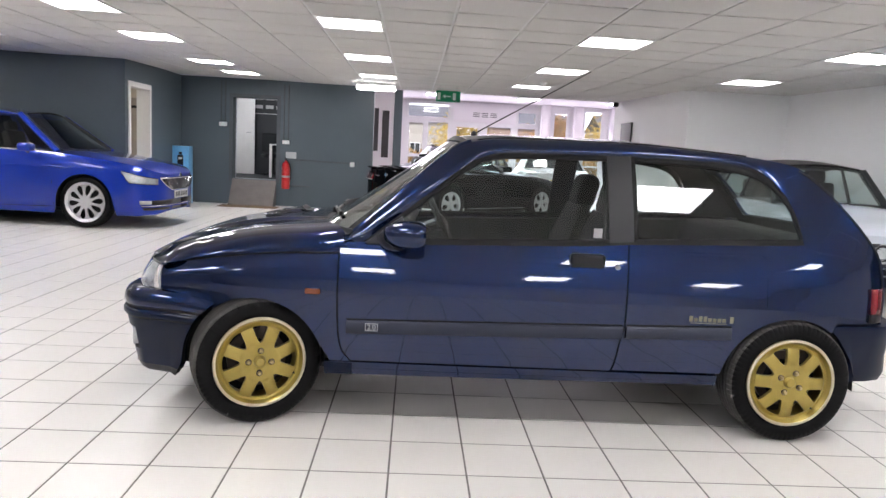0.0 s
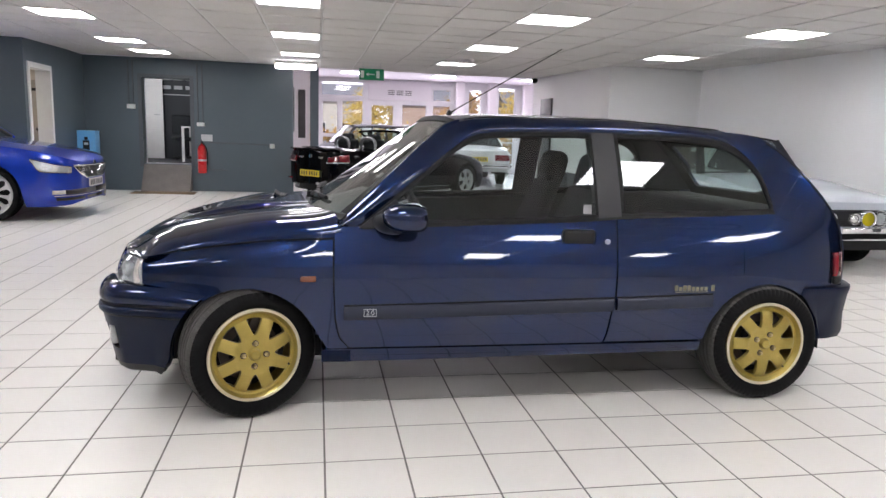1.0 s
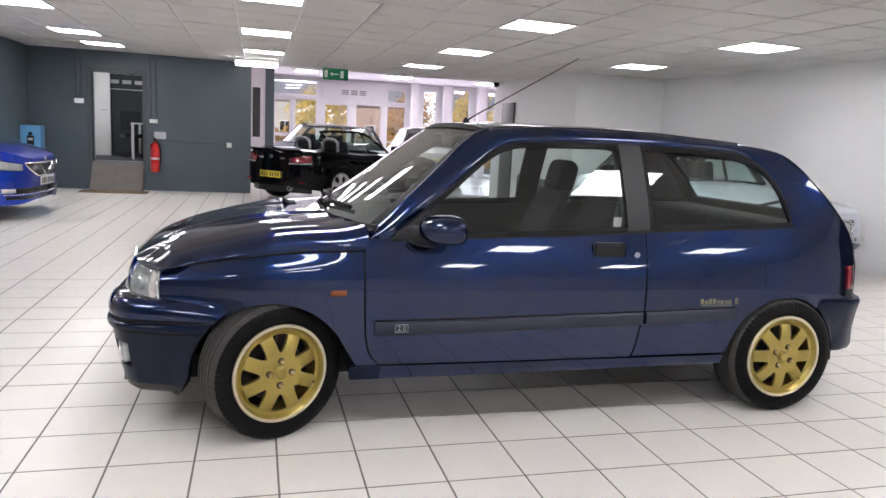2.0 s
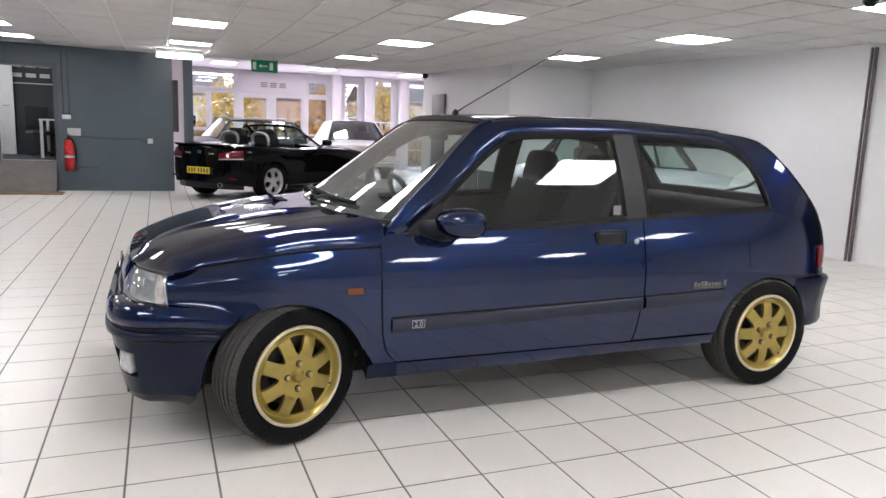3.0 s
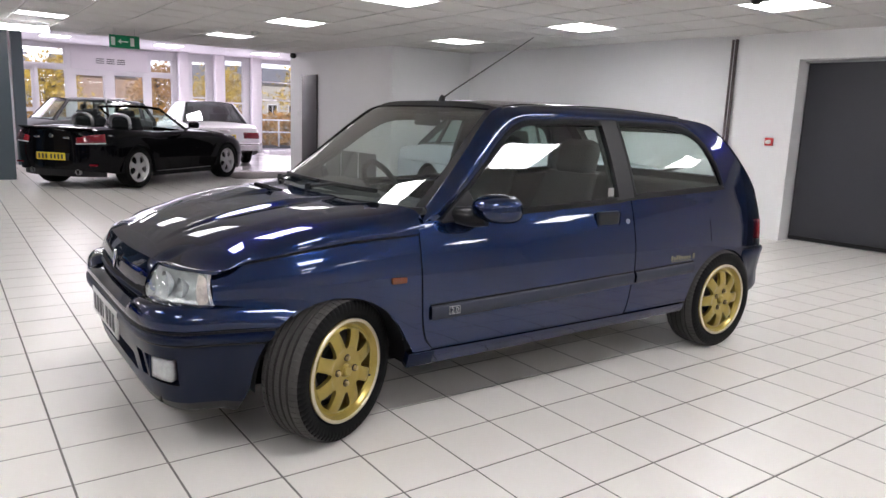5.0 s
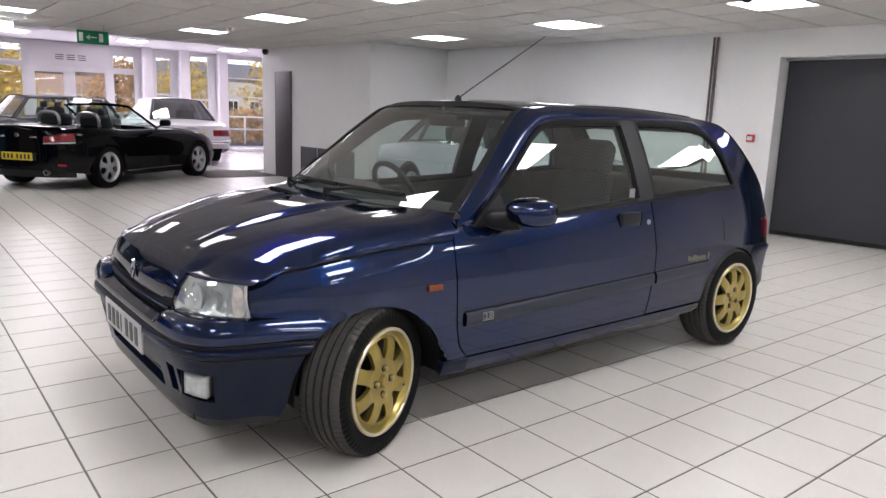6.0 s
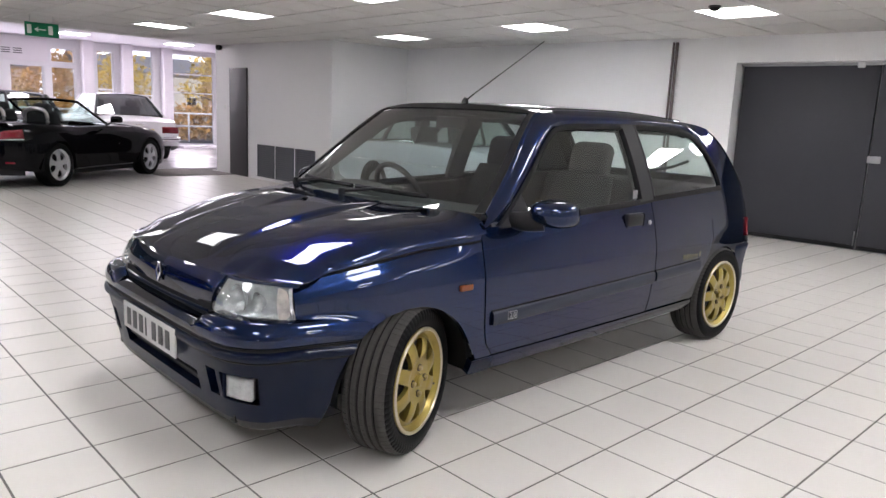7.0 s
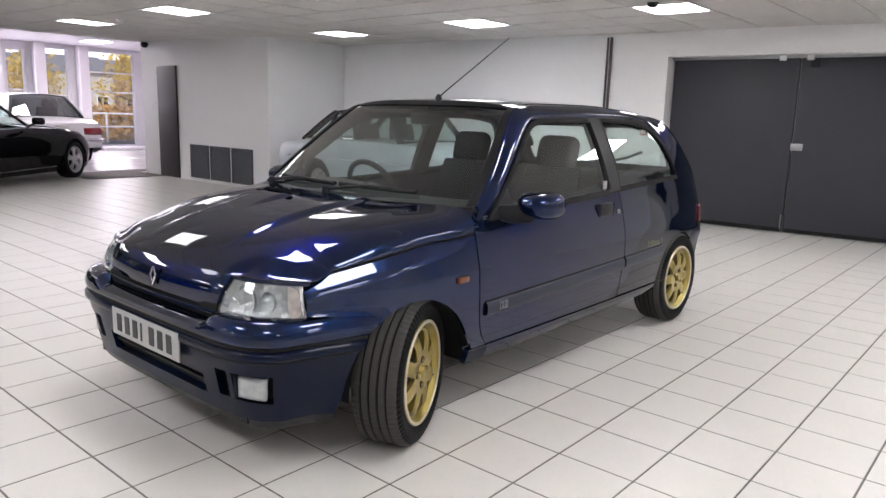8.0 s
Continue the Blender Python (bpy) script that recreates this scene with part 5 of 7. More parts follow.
def bonnet_fn(v, u):
    a = abs(u)
    xf = -0.590 + 0.020 * (min(a, NU) / NU) ** 2 + 0.012 * smoothstep(NU - 0.03, NU + 0.03, a) + 0.116 * max(0, (a - NU) / (1 - NU)) ** 1.9
    xr = 0.236 + 0.168 * a ** 2.1
    t = v ** 1.25
    x = xf + (xr - xf) * t
    xe = min(x, 0.40)
    ye = side_y(xe, SHUT(xe)) - 0.004 if xe > -0.30 else BEDGE(xe)
    z0, z1 = SHUT(max(-0.46, xe)) if xe > -0.46 else 0.698 + (xe + 0.46) * 0.12, BC(x)
    z = z0 + (z1 - z0) * (1 - a ** (2.1 + 7.6 * smoothstep(-0.52, 0.15, x))) ** (1 / (1.5 + 0.7 * smoothstep(-0.52, 0.15, x)))
    z += (0.702 - z) * (1 - smoothstep(0, 0.22, v)) * smoothstep(NU - 0.08, NU + 0.03, a)
    y = u * ye
    bulge = smoothstep(0.285, 0.238, abs(y)) * smoothstep(-0.56, -0.15, x) * (1 - 0.5 * smoothstep(0.0, 0.23, x)) * 0.018
    crease = 0.0032 * smoothstep(0.570, 0.490, abs(y)) * smoothstep(-0.50, -0.1, x)
    scoop = 0.014 * smoothstep(0.035, 0.075, y) * smoothstep(0.385, 0.350, y) * smoothstep(-0.20, 0.04, x) * smoothstep(0.085, 0.068, x)
    return (x, y, z + bulge + crease + scoop)


UB = sorted({*linspace(-1, 1, 141), *[s * q for s in (-1, 1) for q in (0.9995, 0.998, 0.995, 0.99, 0.98, 0.97, 0.96)]})
shell("bonnet", bonnet_fn, linspace(0, 1, 64), UB, M_NAVY, CAR, 0.012)


def nose_fn(v, u):
    back = max(0.0, abs(u) - 1)
    u = max(-1, min(1, u))
    top = Vector(bonnet_fn(0, u * NU))
    bot = Vector((-0.624 + 0.020 * u * u, u * 0.392, 0.588))
    p = bot.lerp(top, v) + Vector((back, 0, 0))
    return (p.x - 0.014 * math.sin(math.pi * v), p.y, p.z)


shell("bonnet_nose", nose_fn, linspace(0, 1, 16), [-1.09, -1.04, -1.01] + linspace(-1, 1, 25) + [1.01, 1.04, 1.09], M_NAVY, CAR, 0.01)
bd = bmesh.new()
for a, b, w in (((0, 0.034), (0.019, 0), 0.0055), ((0.019, 0), (0, -0.034), 0.0055), ((0, -0.034), (-0.019, 0), 0.0055), ((-0.019, 0), (0, 0.034), 0.0055)):
    tube([(-0.632 + 0.1 * a[1], a[0], 0.640 + a[1]), (-0.632 + 0.1 * b[1], b[0], 0.640 + b[1])], w, 8, bm=bd)
part("nose_emblem", bd, M_CHROME, CAR, "small chrome diamond emblem")


def bonnet_at(x, y):
    """The bonnet's surface over (x, y)."""
    u = y / 0.775
    a, b = bonnet_fn(0, u)[0], bonnet_fn(1, u)[0]
    return Vector(bonnet_fn(((x - a) / (b - a)) ** 0.8, u))


sm_ = shell("scoop_mouth", lambda y, x: bonnet_at(x, y) + Vector((0, 0, 0.003 + (0.010 if x < 0.08 else 0))), linspace(0.075, 0.345, 20), (0.068, 0.0735, 0.079, 0.10, 0.128), M_RUBBER, CAR, 0.004, "black slot of the bonnet scoop", flip=True)
for k in range(3):
    part("scoop_bar", tube([bonnet_at(0.088 + 0.013 * k, y) + Vector((0, 0, 0.005)) for y in linspace(0.08, 0.34, 10)], 0.0022, 5), M_BLACK, sm_, "", 0)
part("scoop_rim", tube([bonnet_at(0.132, y) + Vector((0, 0, 0.003)) for y in linspace(0.07, 0.35, 12)], 0.004, 6), M_NAVY, CAR, "")

# scuttle and wipers
def cowl_fn(v, u):
    a, b = Vector(bonnet_fn(1, u * 0.945)), Vector(screen_fn(0, u))
    p = a.lerp(b, v)
    return (p.x, p.y, p.z - 0.012 * math.sin(math.pi * v) - 0.006)


shell("scuttle_panel", cowl_fn, linspace(-0.1, 1.1, 8), linspace(-0.99, 0.99, 25), M_BLACK, CAR, 0.01, "black plastic scuttle panel")
for y0, y1 in ((0.05, -0.50), (0.58, 0.03)):
    wp = part("wiper", tube([Vector(screen_fn(0.03, y0 / 0.74)) + Vector((-0.012, 0, 0.006)), Vector(screen_fn(0.075, (y0 * 0.55 + y1 * 0.45) / 0.74)) + Vector((-0.022, 0, 0.022)),
                             Vector(screen_fn(0.085, (y0 * 0.3 + y1 * 0.7) / 0.74)) + Vector((-0.018, 0, 0.016))], 0.009, 8, 0.006), M_BLACK, CAR, "black wiper arm")
    part("wiper_blade", tube([Vector(screen_fn(0.085, (y0 + (y1 - y0) * k) / 0.76)) + Vector((-0.012, 0, 0.010)) for k in linspace(0.10, 1.0, 8)], 0.011, 6), M_RUBBER, wp)
    part("wiper_pivot", lathe([(0, 0.0), (0.02, 0.0), (0.016, 0.03), (0.0, 0.034)], 14, "z"), M_BLACK, wp).location = Vector(screen_fn(0.03, y0 / 0.74)) + Vector((-0.02, 0, -0.01))
part("washer_jet", boxm(0.10, 0.125, -0.02, 0.02, 0.878, 0.894, bevel=0.005), M_BLACK, CAR)

# aerial
ae = part("aerial_base", lathe([(0.0, 0.0), (0.022, 0.0), (0.016, 0.022), (0.006, 0.035), (0.0, 0.036)], 16, "z"), M_BLACK, CAR, "black aerial base")
ae.location = (1.003, 0.0, 1.352)
part("aerial_rod", tube([(0.006, 0, 0.02), (0.055, 0, 0.052), (0.62, 0, 0.385)], 0.0045, 8, 0.0022), M_BLACK, ae, "thin black raked aerial rod")

# front bumper, swept round the plan
FP = lerp_table([(0.0, -0.672), (0.2, -0.672), (0.4, -0.669), (0.53, -0.657), (0.62, -0.628), (0.68, -0.578), (0.72, -0.50)])
FYS = [0, 0.09, 0.18, 0.27, 0.33, 0.36, 0.39, 0.42, 0.445, 0.505, 0.53, 0.58, 0.61, 0.655, 0.68, 0.70]
plan_half = [(FP(y), y) for y in FYS] + [(x, HW(x) + 0.004 - 0.018 * smoothstep(-0.22, -0.42, x)) for x in (-0.40, -0.36, -0.32, -0.28, -0.24)]
plan_half[-6] = (-0.545, 0.703)
PLAN = [(x, -y) for x, y in plan_half[::-1]] + plan_half[1:]


def plan_normal(k):
    a, b = PLAN[max(0, k - 1)], PLAN[min(len(PLAN) - 1, k + 1)]
    d = Vector((b[0] - a[0], b[1] - a[1]))
    return Vector((-d.y, d.x)).normalized()


def bumper_fn(k, zd):
    z, d = zd
    n = plan_normal(k)
    p = Vector(PLAN[k]) + d * Vector((abs(n.x), -math.copysign(abs(n.y), PLAN[k][1])))
    x = p.x
    if PLAN[k][0] > -0.41:
        end = -math.sqrt(max(0.0, 0.330 ** 2 - (z - 0.262) ** 2)) if z > 0.262 else -0.330 - 0.5 * (0.262 - z)
        x = -0.41 + (end + 0.41) * (PLAN[k][0] + 0.41) / 0.17
    drop = 0.034 * smoothstep(0.515, 0.575, z) * smoothstep(0.425, 0.395, abs(p.y)) * (1 if x < -0.5 else 0)
    return (x, p.y, z - drop)


LOWER = [(0.174, 0.105), (0.177, 0.078), (0.190, 0.062), (0.215, 0.052), (0.245, 0.045), (0.268, 0.040), (0.288, 0.036), (0.345, 0.024), (0.390, 0.015), (0.44, 0.006), (0.478, 0.0), (0.486, 0.003), (0.490, 0.012)]
UPPER = [(0.491, 0.012), (0.494, 0.001), (0.50, -0.004), (0.515, -0.007), (0.535, -0.005), (0.555, 0.003), (0.570, 0.016), (0.578, 0.035), (0.580, 0.085)]


def bumper_hole(x, y, z):
    a = abs(y)
    return (a < 0.36 and 0.268 < z < 0.345 and x < -0.5) or (0.445 < a < 0.505 and 0.288 < z < 0.395) or (0.53 < a < 0.655 and 0.288 < z < 0.395)


shell("bumper_chin", bumper_fn, range(len(PLAN)), LOWER[:4], M_PILLAR, CAR, 0.02, "dark grey bumper chin strip", flip=True)
shell("bumper_lower", bumper_fn, range(len(PLAN)), LOWER[3:], M_NAVYTRIM, CAR, 0.03, "satin navy lower front bumper", bumper_hole, flip=True)
shell("bumper_upper", bumper_fn, range(len(PLAN)), UPPER, M_NAVY, CAR, 0.015, "gloss navy upper front bumper", flip=True)
shell("bumper_strip", lambda k, zd: bumper_fn(k, zd), range(len(PLAN)), [(0.447, 0.004), (0.449, -0.006), (0.454, -0.010), (0.472, -0.010), (0.478, -0.006), (0.481, 0.004)], M_NAVYTRIM, CAR, 0.004, "satin navy bumper rubbing strip", flip=True)
for z in (0.488, 0.4445):
    part("bumper_groove", tube([Vector(bumper_fn(k, (z, 0.004))) for k in range(len(PLAN))], 0.0055, 6), M_RUBBER, CAR, "black bumper groove strip")
part("intake_liner", boxm(-0.60, -0.56, -0.40, 0.40, 0.25, 0.36), M_RUBBER, CAR, "black lower intake", 0)
part("intake_bar", boxm(-0.622, -0.604, -0.375, 0.375, 0.300, 0.312, bevel=0.004), M_BLACK, CAR, "black intake bar")
part("grille_gap", boxm(-0.612, -0.54, -0.405, 0.405, 0.525, 0.600, bevel=0.004), M_RUBBER, CAR, "black grille slot")
part("grille_bar", tube([(-0.634 + 0.02 * (y / 0.39) ** 2, y, 0.569) for y in linspace(-0.39, 0.39, 12)], 0.007, 8), M_NAVYTRIM, CAR, "thin grille bar")
# black blocks fill underside and engine bay, added to keep the gaps dark
bm = bmesh.new()
add_box(bm, -0.60, 2.85, -0.56, 0.56, 0.20, 0.30)
add_box(bm, -0.44, 0.30, -0.50, 0.50, 0.30, 0.66)
part("underbody", bm, M_RUBBER, CAR, "black underbody", 0)

pl = part("number_plate", boxm(-0.683, -0.675, -0.26, 0.26, 0.365, 0.476, bevel=0.003), M_PLATEWHITE, CAR, "white number plate")
for k, y in enumerate((0.195, 0.13, 0.065, 0.015, -0.065, -0.13, -0.195)):
    part("plate_bar", boxm(-0.6855, -0.6835, y - (0.019 if k != 3 else 0.006), y + (0.019 if k != 3 else 0.006), 0.385, 0.457), M_PLATEBAR, pl, "", 0)

for s in (-1, 1):
    # fog lamp in its recess
    fr = bmesh.new()
    add_grid(fr, lambda u, v: (FP(u) + 0.085, s * u, v), linspace(0.43, 0.668, 8), (0.28, 0.40), flip=(s > 0))
    add_grid(fr, lambda u, v: (FP(u) + 0.040 + 0.045 * v, s * u, 0.2875), linspace(0.43, 0.655, 8), (0, 1))
    part("fog_recess", fr, M_RUBBER, CAR, "black fog lamp recess")
    part("fog_divider", boxm(FP(0.517) + 0.032, FP(0.517) + 0.075, s * 0.506, s * 0.529, 0.288, 0.396, bevel=0.005), M_NAVYTRIM, CAR, "")
    fg = bmesh.new()
    add_grid(fg, lambda u, v: (FP(u) + 0.046, s * u, v), linspace(0.542, 0.640, 8), linspace(0.303, 0.378, 6), flip=(s > 0))
    ob = part("fog_lamp", fg, M_LENS, CAR, "clear rectangular fog lamp")
    md = ob.modifiers.new("thickness", "SOLIDIFY")
    md.thickness, md.offset = 0.03, 0
    # headlamp
    bot = spline([(-0.608, 0.400, 0.570), (-0.606, 0.48, 0.568), (-0.578, 0.575, 0.566), (-0.526, 0.644, 0.566), (-0.454, 0.690, 0.568)], 25)
    top = [Vector(bonnet_fn(0, NU + 0.008 + (0.968 - NU) * k / 24)) - Vector((0.004, 0, 0.010)) for k in range(25)]

    def lamp_fn(i, v, off=0.0, s=s):
        p = bot[i].lerp(top[i], v)
        b = 0.012 * math.sin(math.pi * v)
        return (p.x - b + off, s * (p.y + 0.3 * b), p.z)
    hl = shell("headlamp", lambda i, v: lamp_fn(i, v, 0.010 + 0.040 * (math.sin(math.pi * v) * math.sin(math.pi * i / 24)) ** 0.5), range(25), linspace(0, 1, 12), M_REFLECTOR, CAR, 0.01, "clear glass headlamp with bright reflector", flip=(s > 0))
    cv = shell("lamp_lens", lamp_fn, range(25), linspace(0, 1, 12), M_LENSCLEAR, hl, 0, flip=(s > 0))
    cv.visible_shadow = False
    for ci, r in ((7, 0.05), (14, 0.036)):
        c = Vector(lamp_fn(ci, 0.5, 0.035))
        b2 = lathe([(0.0, 0.03), (r * 0.4, 0.026), (r * 0.8, 0.012), (r, 0.0), (r * 1.02, -0.004)], 24, "x")
        bmesh.ops.transform(b2, verts=b2.verts, matrix=Matrix.Translation(c))
        part("reflector_bowl", b2, M_REFLECTOR, hl, "round chrome reflector bowl")
    bm = bmesh.new()
    add_grid(bm, lambda i, v: Vector(lamp_fn(i, v, 0.022)), range(20, 25), linspace(0.04, 0.96, 6), flip=(s > 0))
    part("indicator_lens", bm, mat("smoky_indicator", (0.62, 0.56, 0.53), rough=0.2, var=0.3, scale=30, coat=0.5), hl, "pinkish clear indicator lens")
    bm = bmesh.new()
    tube([lamp_fn(i, 0.0, -0.002) for i in range(25)], 0.005, 6, bm=bm)
    part("lamp_seal", bm, M_RUBBER, hl, "black lamp seal")

# tail: hatch, rear glass, rear bumper, lamps, spoiler
TE = lerp_table([(0.56, 2.912), (0.70, 2.920), (0.80, 2.915), (0.86, 2.905), (0.905, 2.88), (1.02, 2.785), (1.215, 2.585), (1.278, 2.49)])


def tail_fn(z, u):
    x = TE(z)
    return (x + 0.075 * (1 - abs(u) ** 2.2), u * (side_y(min(x, 2.895), z) - 0.002), z)


def tail_hole(x, y, z):
    return 0.965 < z < 1.235 and abs(y) < 0.50 + (1.235 - z) * 0.35


for s in (-1, 1):
    # black tube on the skin draws the shade of the tailgate gap
    part("hatch_seal", tube([(TE(z) - 0.012, s * (side_y(min(TE(z) - 0.012, 2.895), z) + 0.0005), z) for z in linspace(0.60, 1.262, 40)], 0.0042, 6), M_RUBBER, CAR, "black shut line of the tailgate")
shell("tailgate", tail_fn, linspace(0.565, 1.278, 40), linspace(-1, 1, 41), M_NAVY, CAR, 0.02, "navy tailgate", tail_hole, flip=True)
shell("tailgate_trim", lambda z, u: Vector(tail_fn(z, u * 0.955)) - Vector((0.034, 0, 0)), linspace(0.60, 1.262, 30), linspace(-1, 1, 31), M_INTERIOR, CAR, 0.006, "charcoal inner tailgate trim", tail_hole, flip=True)
rg = shell("rear_glass", lambda z, u: Vector(tail_fn(z, u)) - Vector((0.012, 0, 0)), linspace(0.95, 1.25, 12), linspace(-0.96, 0.96, 21), M_CARGLASS, CAR, 0, "tinted rear window")
rg.visible_shadow = False
shell("spoiler", lambda v, u: (2.475 + 0.065 * v + 0.066 * (1 - u * u), u * (0.50 - 0.05 * v), 1.292 - 0.046 * v + 0.010 * (1 - u * u) - 0.022 * v * u ** 6), linspace(0, 1, 5), linspace(-1, 1, 21), M_NAVY, CAR, 0.022, "small navy roof spoiler")
rear_half = [(3.10, 0.0), (3.095, 0.3), (3.08, 0.5), (3.05, 0.62), (3.015, 0.69), (2.965, 0.745), (2.87, 0.782), (2.76, 0.790), (2.73, 0.795), (2.70, 0.799)]
RPLAN = [(x, -y) for x, y in rear_half[::-1]] + rear_half[1:]


def rear_fn(k, zd):
    z, d = zd
    x, y = RPLAN[k]
    c = math.hypot(x - 2.5, y)
    x2, y2 = x - d * (x - 2.5) / c, y - d * y / c
    if x < 2.79:
        arc = 2.462 + (math.sqrt(max(0.0, 0.335 ** 2 - (z - 0.255) ** 2)) if z > 0.255 else 0.335)
        x2 = 2.79 + (max(arc, 2.64) - 2.79) * (2.79 - x) / 0.09
    return (x2, y2, z)


shell("rear_bumper", rear_fn, range(len(RPLAN)), [(0.285, 0.07), (0.29, 0.03), (0.32, 0.018), (0.40, 0.022), (0.50, 0.010), (0.545, 0.0), (0.558, 0.004), (0.567, 0.03), (0.568, 0.10)], M_NAVYTRIM, CAR, 0.02, "satin navy rear bumper")
for s in (-1, 1):
    bm = bmesh.new()
    pts = spline([(2.838, 0.776, 0), (2.872, 0.762, 0), (2.902, 0.735, 0), (2.928, 0.68, 0), (2.945, 0.58, 0)], 10)

    def lampf(i, z):
        return (pts[i].x - 0.04 * max(0, z - 0.70), s * (pts[i].y - 0.10 * (z - 0.58) + 0.004), z)
    add_grid(bm, lampf, range(10), linspace(0.618, 0.735, 6), flip=(s > 0))
    ob = part("tail_lamp", bm, M_REDLENS, CAR, "red tail lamp cluster")
    md = ob.modifiers.new("thickness", "SOLIDIFY")
    md.thickness, md.offset = 0.02, 0
    bm = bmesh.new()
    add_grid(bm, lampf, range(10), linspace(0.578, 0.615, 4), flip=(s > 0))
    dk2 = part("reversing_lens", bm, M_PILLAR, ob, "smoked lower lens")
    md = dk2.modifiers.new("thickness", "SOLIDIFY")
    md.thickness, md.offset = 0.02, 0

# ---- cabin ----
for s in (-1, 1):
    columns("door_card", s, linspace(0.33, 1.70, 12), lambda x: 0.31, lambda x: WLO(x) - 0.02, 4, M_INTERIOR, out=-0.045, thick=0.02, label="charcoal door card")
    columns("rear_side_trim", s, linspace(1.69, 2.78, 12), lambda x: 0.60 if 2.1 < x else 0.3, lambda x: WLO(x) - 0.02, 4, M_INTERIOR, out=-0.05, thick=0.02, label="charcoal rear side trim")
part("cabin_floor", boxm(0.30, 2.80, -0.66, 0.66, 0.30, 0.33), M_INTERIOR, CAR, "dark cabin floor", 0)
bm = bmesh.new()
prof = [(0.30, 0.86), (0.52, 0.895), (0.64, 0.885), (0.70, 0.80), (0.66, 0.62), (0.55, 0.50), (0.30, 0.50)]
add_grid(bm, lambda y, k: (prof[k][0] + 0.10 * (y / 0.7) ** 2 * (1 if k < 3 else 0), y, prof[k][1] + (0.035 * smoothstep(0.12, 0.2, y) * smoothstep(0.56, 0.48, y) if k in (1, 2) else 0)), linspace(-0.70, 0.70, 24), range(len(prof)))
part("dashboard", bm, M_DASH, CAR, "dark grey dashboard", 50)
bm = bmesh.new()
R = 0.185
ring = [(R * math.cos(2 * math.pi * k / 40), R * math.sin(2 * math.pi * k / 40)) for k in range(41)]
tube([(0, a, b) for a, b in ring], 0.016, 10, bm=bm)
for a in (200, 340, 270):
    tube([(0.02, 0, 0), (0, R * math.cos(radians(a)), R * math.sin(radians(a)))], 0.018, 8, bm=bm)
bmesh.ops.transform(bm, verts=bm.verts, matrix=pose(0.86, 0.34, 0.845, 0, -26, 0))
sw = part("steering_wheel", bm, M_BLACK, CAR, "black steering wheel")
part("steering_hub", boxm(0.83, 0.88, 0.29, 0.39, 0.80, 0.89, bevel=0.02, m=None), M_BLACK, sw)
part("steering_column", tube([(0.66, 0.34, 0.76), (0.86, 0.34, 0.845)], 0.035, 10), M_BLACK, sw)


def car_seat(y):
    st = part("front_seat", boxm(1.02, 1.56, y - 0.245, y + 0.245, 0.42, 0.56, bevel=0.05, seg=3), M_INTERIOR, CAR, "charcoal cloth front seat")
    bm = bmesh.new()
    add_grid(bm, lambda a, t: (1.50 + 0.20 * t + 0.06 * math.cos(a) + (0.03 * abs(math.sin(a)) ** 3 * -1), y + (0.24 - 0.06 * t * t) * math.sin(a), 0.50 + 0.50 * t), linspace(0, 2 * math.pi, 25), linspace(0, 1, 10))
    bmesh.ops.remove_doubles(bm, verts=bm.verts, dist=1e-5)
    bmesh.ops.holes_fill(bm, edges=bm.edges, sides=60)
    part("seat_back", bm, M_INTERIOR, st, "", 50)
    part("headrest", boxm(-0.058, 0.058, -0.130, 0.130, -0.105, 0.105, bevel=0.055, seg=6, m=pose(1.715, y, 1.075, 0, 14, 0)), M_INTERIOR, st)
    for q in (-0.06, 0.06):
        part("headrest_post", tube([(1.68, y + q, 0.95), (1.71, y + q, 1.03)], 0.006, 6), M_STEEL, st)


car_seat(-0.325)
car_seat(0.325)
rs = part("rear_seat", boxm(2.0, 2.38, -0.56, 0.56, 0.42, 0.56, bevel=0.05, seg=3), M_INTERIOR, CAR, "charcoal cloth rear seat")
part("rear_seat_back", boxm(-0.06, 0.06, -0.58, 0.58, 0.0, 0.46, bevel=0.04, seg=3, m=pose(2.36, 0, 0.48, 0, 18, 0)), M_INTERIOR, rs)
part("parcel_shelf", boxm(2.50, 2.78, -0.60, 0.60, 0.90, 0.925, bevel=0.006), M_INTERIOR, CAR, "charcoal parcel shelf")
rm = part("interior_mirror", boxm(0.90, 0.925, -0.11, 0.11, 1.225, 1.285, bevel=0.01), M_BLACK, CAR, "black interior mirror")
part("mirror_stalk", tube([(0.915, 0, 1.275), (0.90, 0, 1.335)], 0.008, 6), M_BLACK, rm)
for s in (-1, 1):
    part("sun_visor", boxm(0.955, 1.09, s * 0.14, s * 0.52, 1.285, 1.30, bevel=0.005), M_PILLAR, CAR)
    columns("inner_side_trim", s, linspace(2.20, 2.86, 24), rail_lo, EDGE, 6, M_INTERIOR, out=-0.036, thick=0.004, label="charcoal inner rear pillar trim")
    columns("inner_roof_trim", s, linspace(0.62, 2.20, 30), rail_lo, EDGE, 4, M_INTERIOR, out=-0.036, thick=0.004, label="charcoal inner roof rail trim")
    columns("inner_pillar_trim", s, linspace(1.575, 1.715, 5), lambda x: WLO(x) - 0.002, lambda x: WHI(x), 8, M_INTERIOR, out=-0.035, thick=0.01, label="charcoal inner centre pillar trim")
part("headlining", boxm(1.0, 2.26, -0.52, 0.52, 1.298, 1.306), M_PILLAR, CAR, "grey headlining", 0)
part("glass_sticker", boxm(1.515, 1.555, -side_y(1.53, 0.925) - 0.0, -side_y(1.53, 0.925) + 0.002, 0.912, 0.955), M_STEEL, CAR, "small silver window sticker", 0)
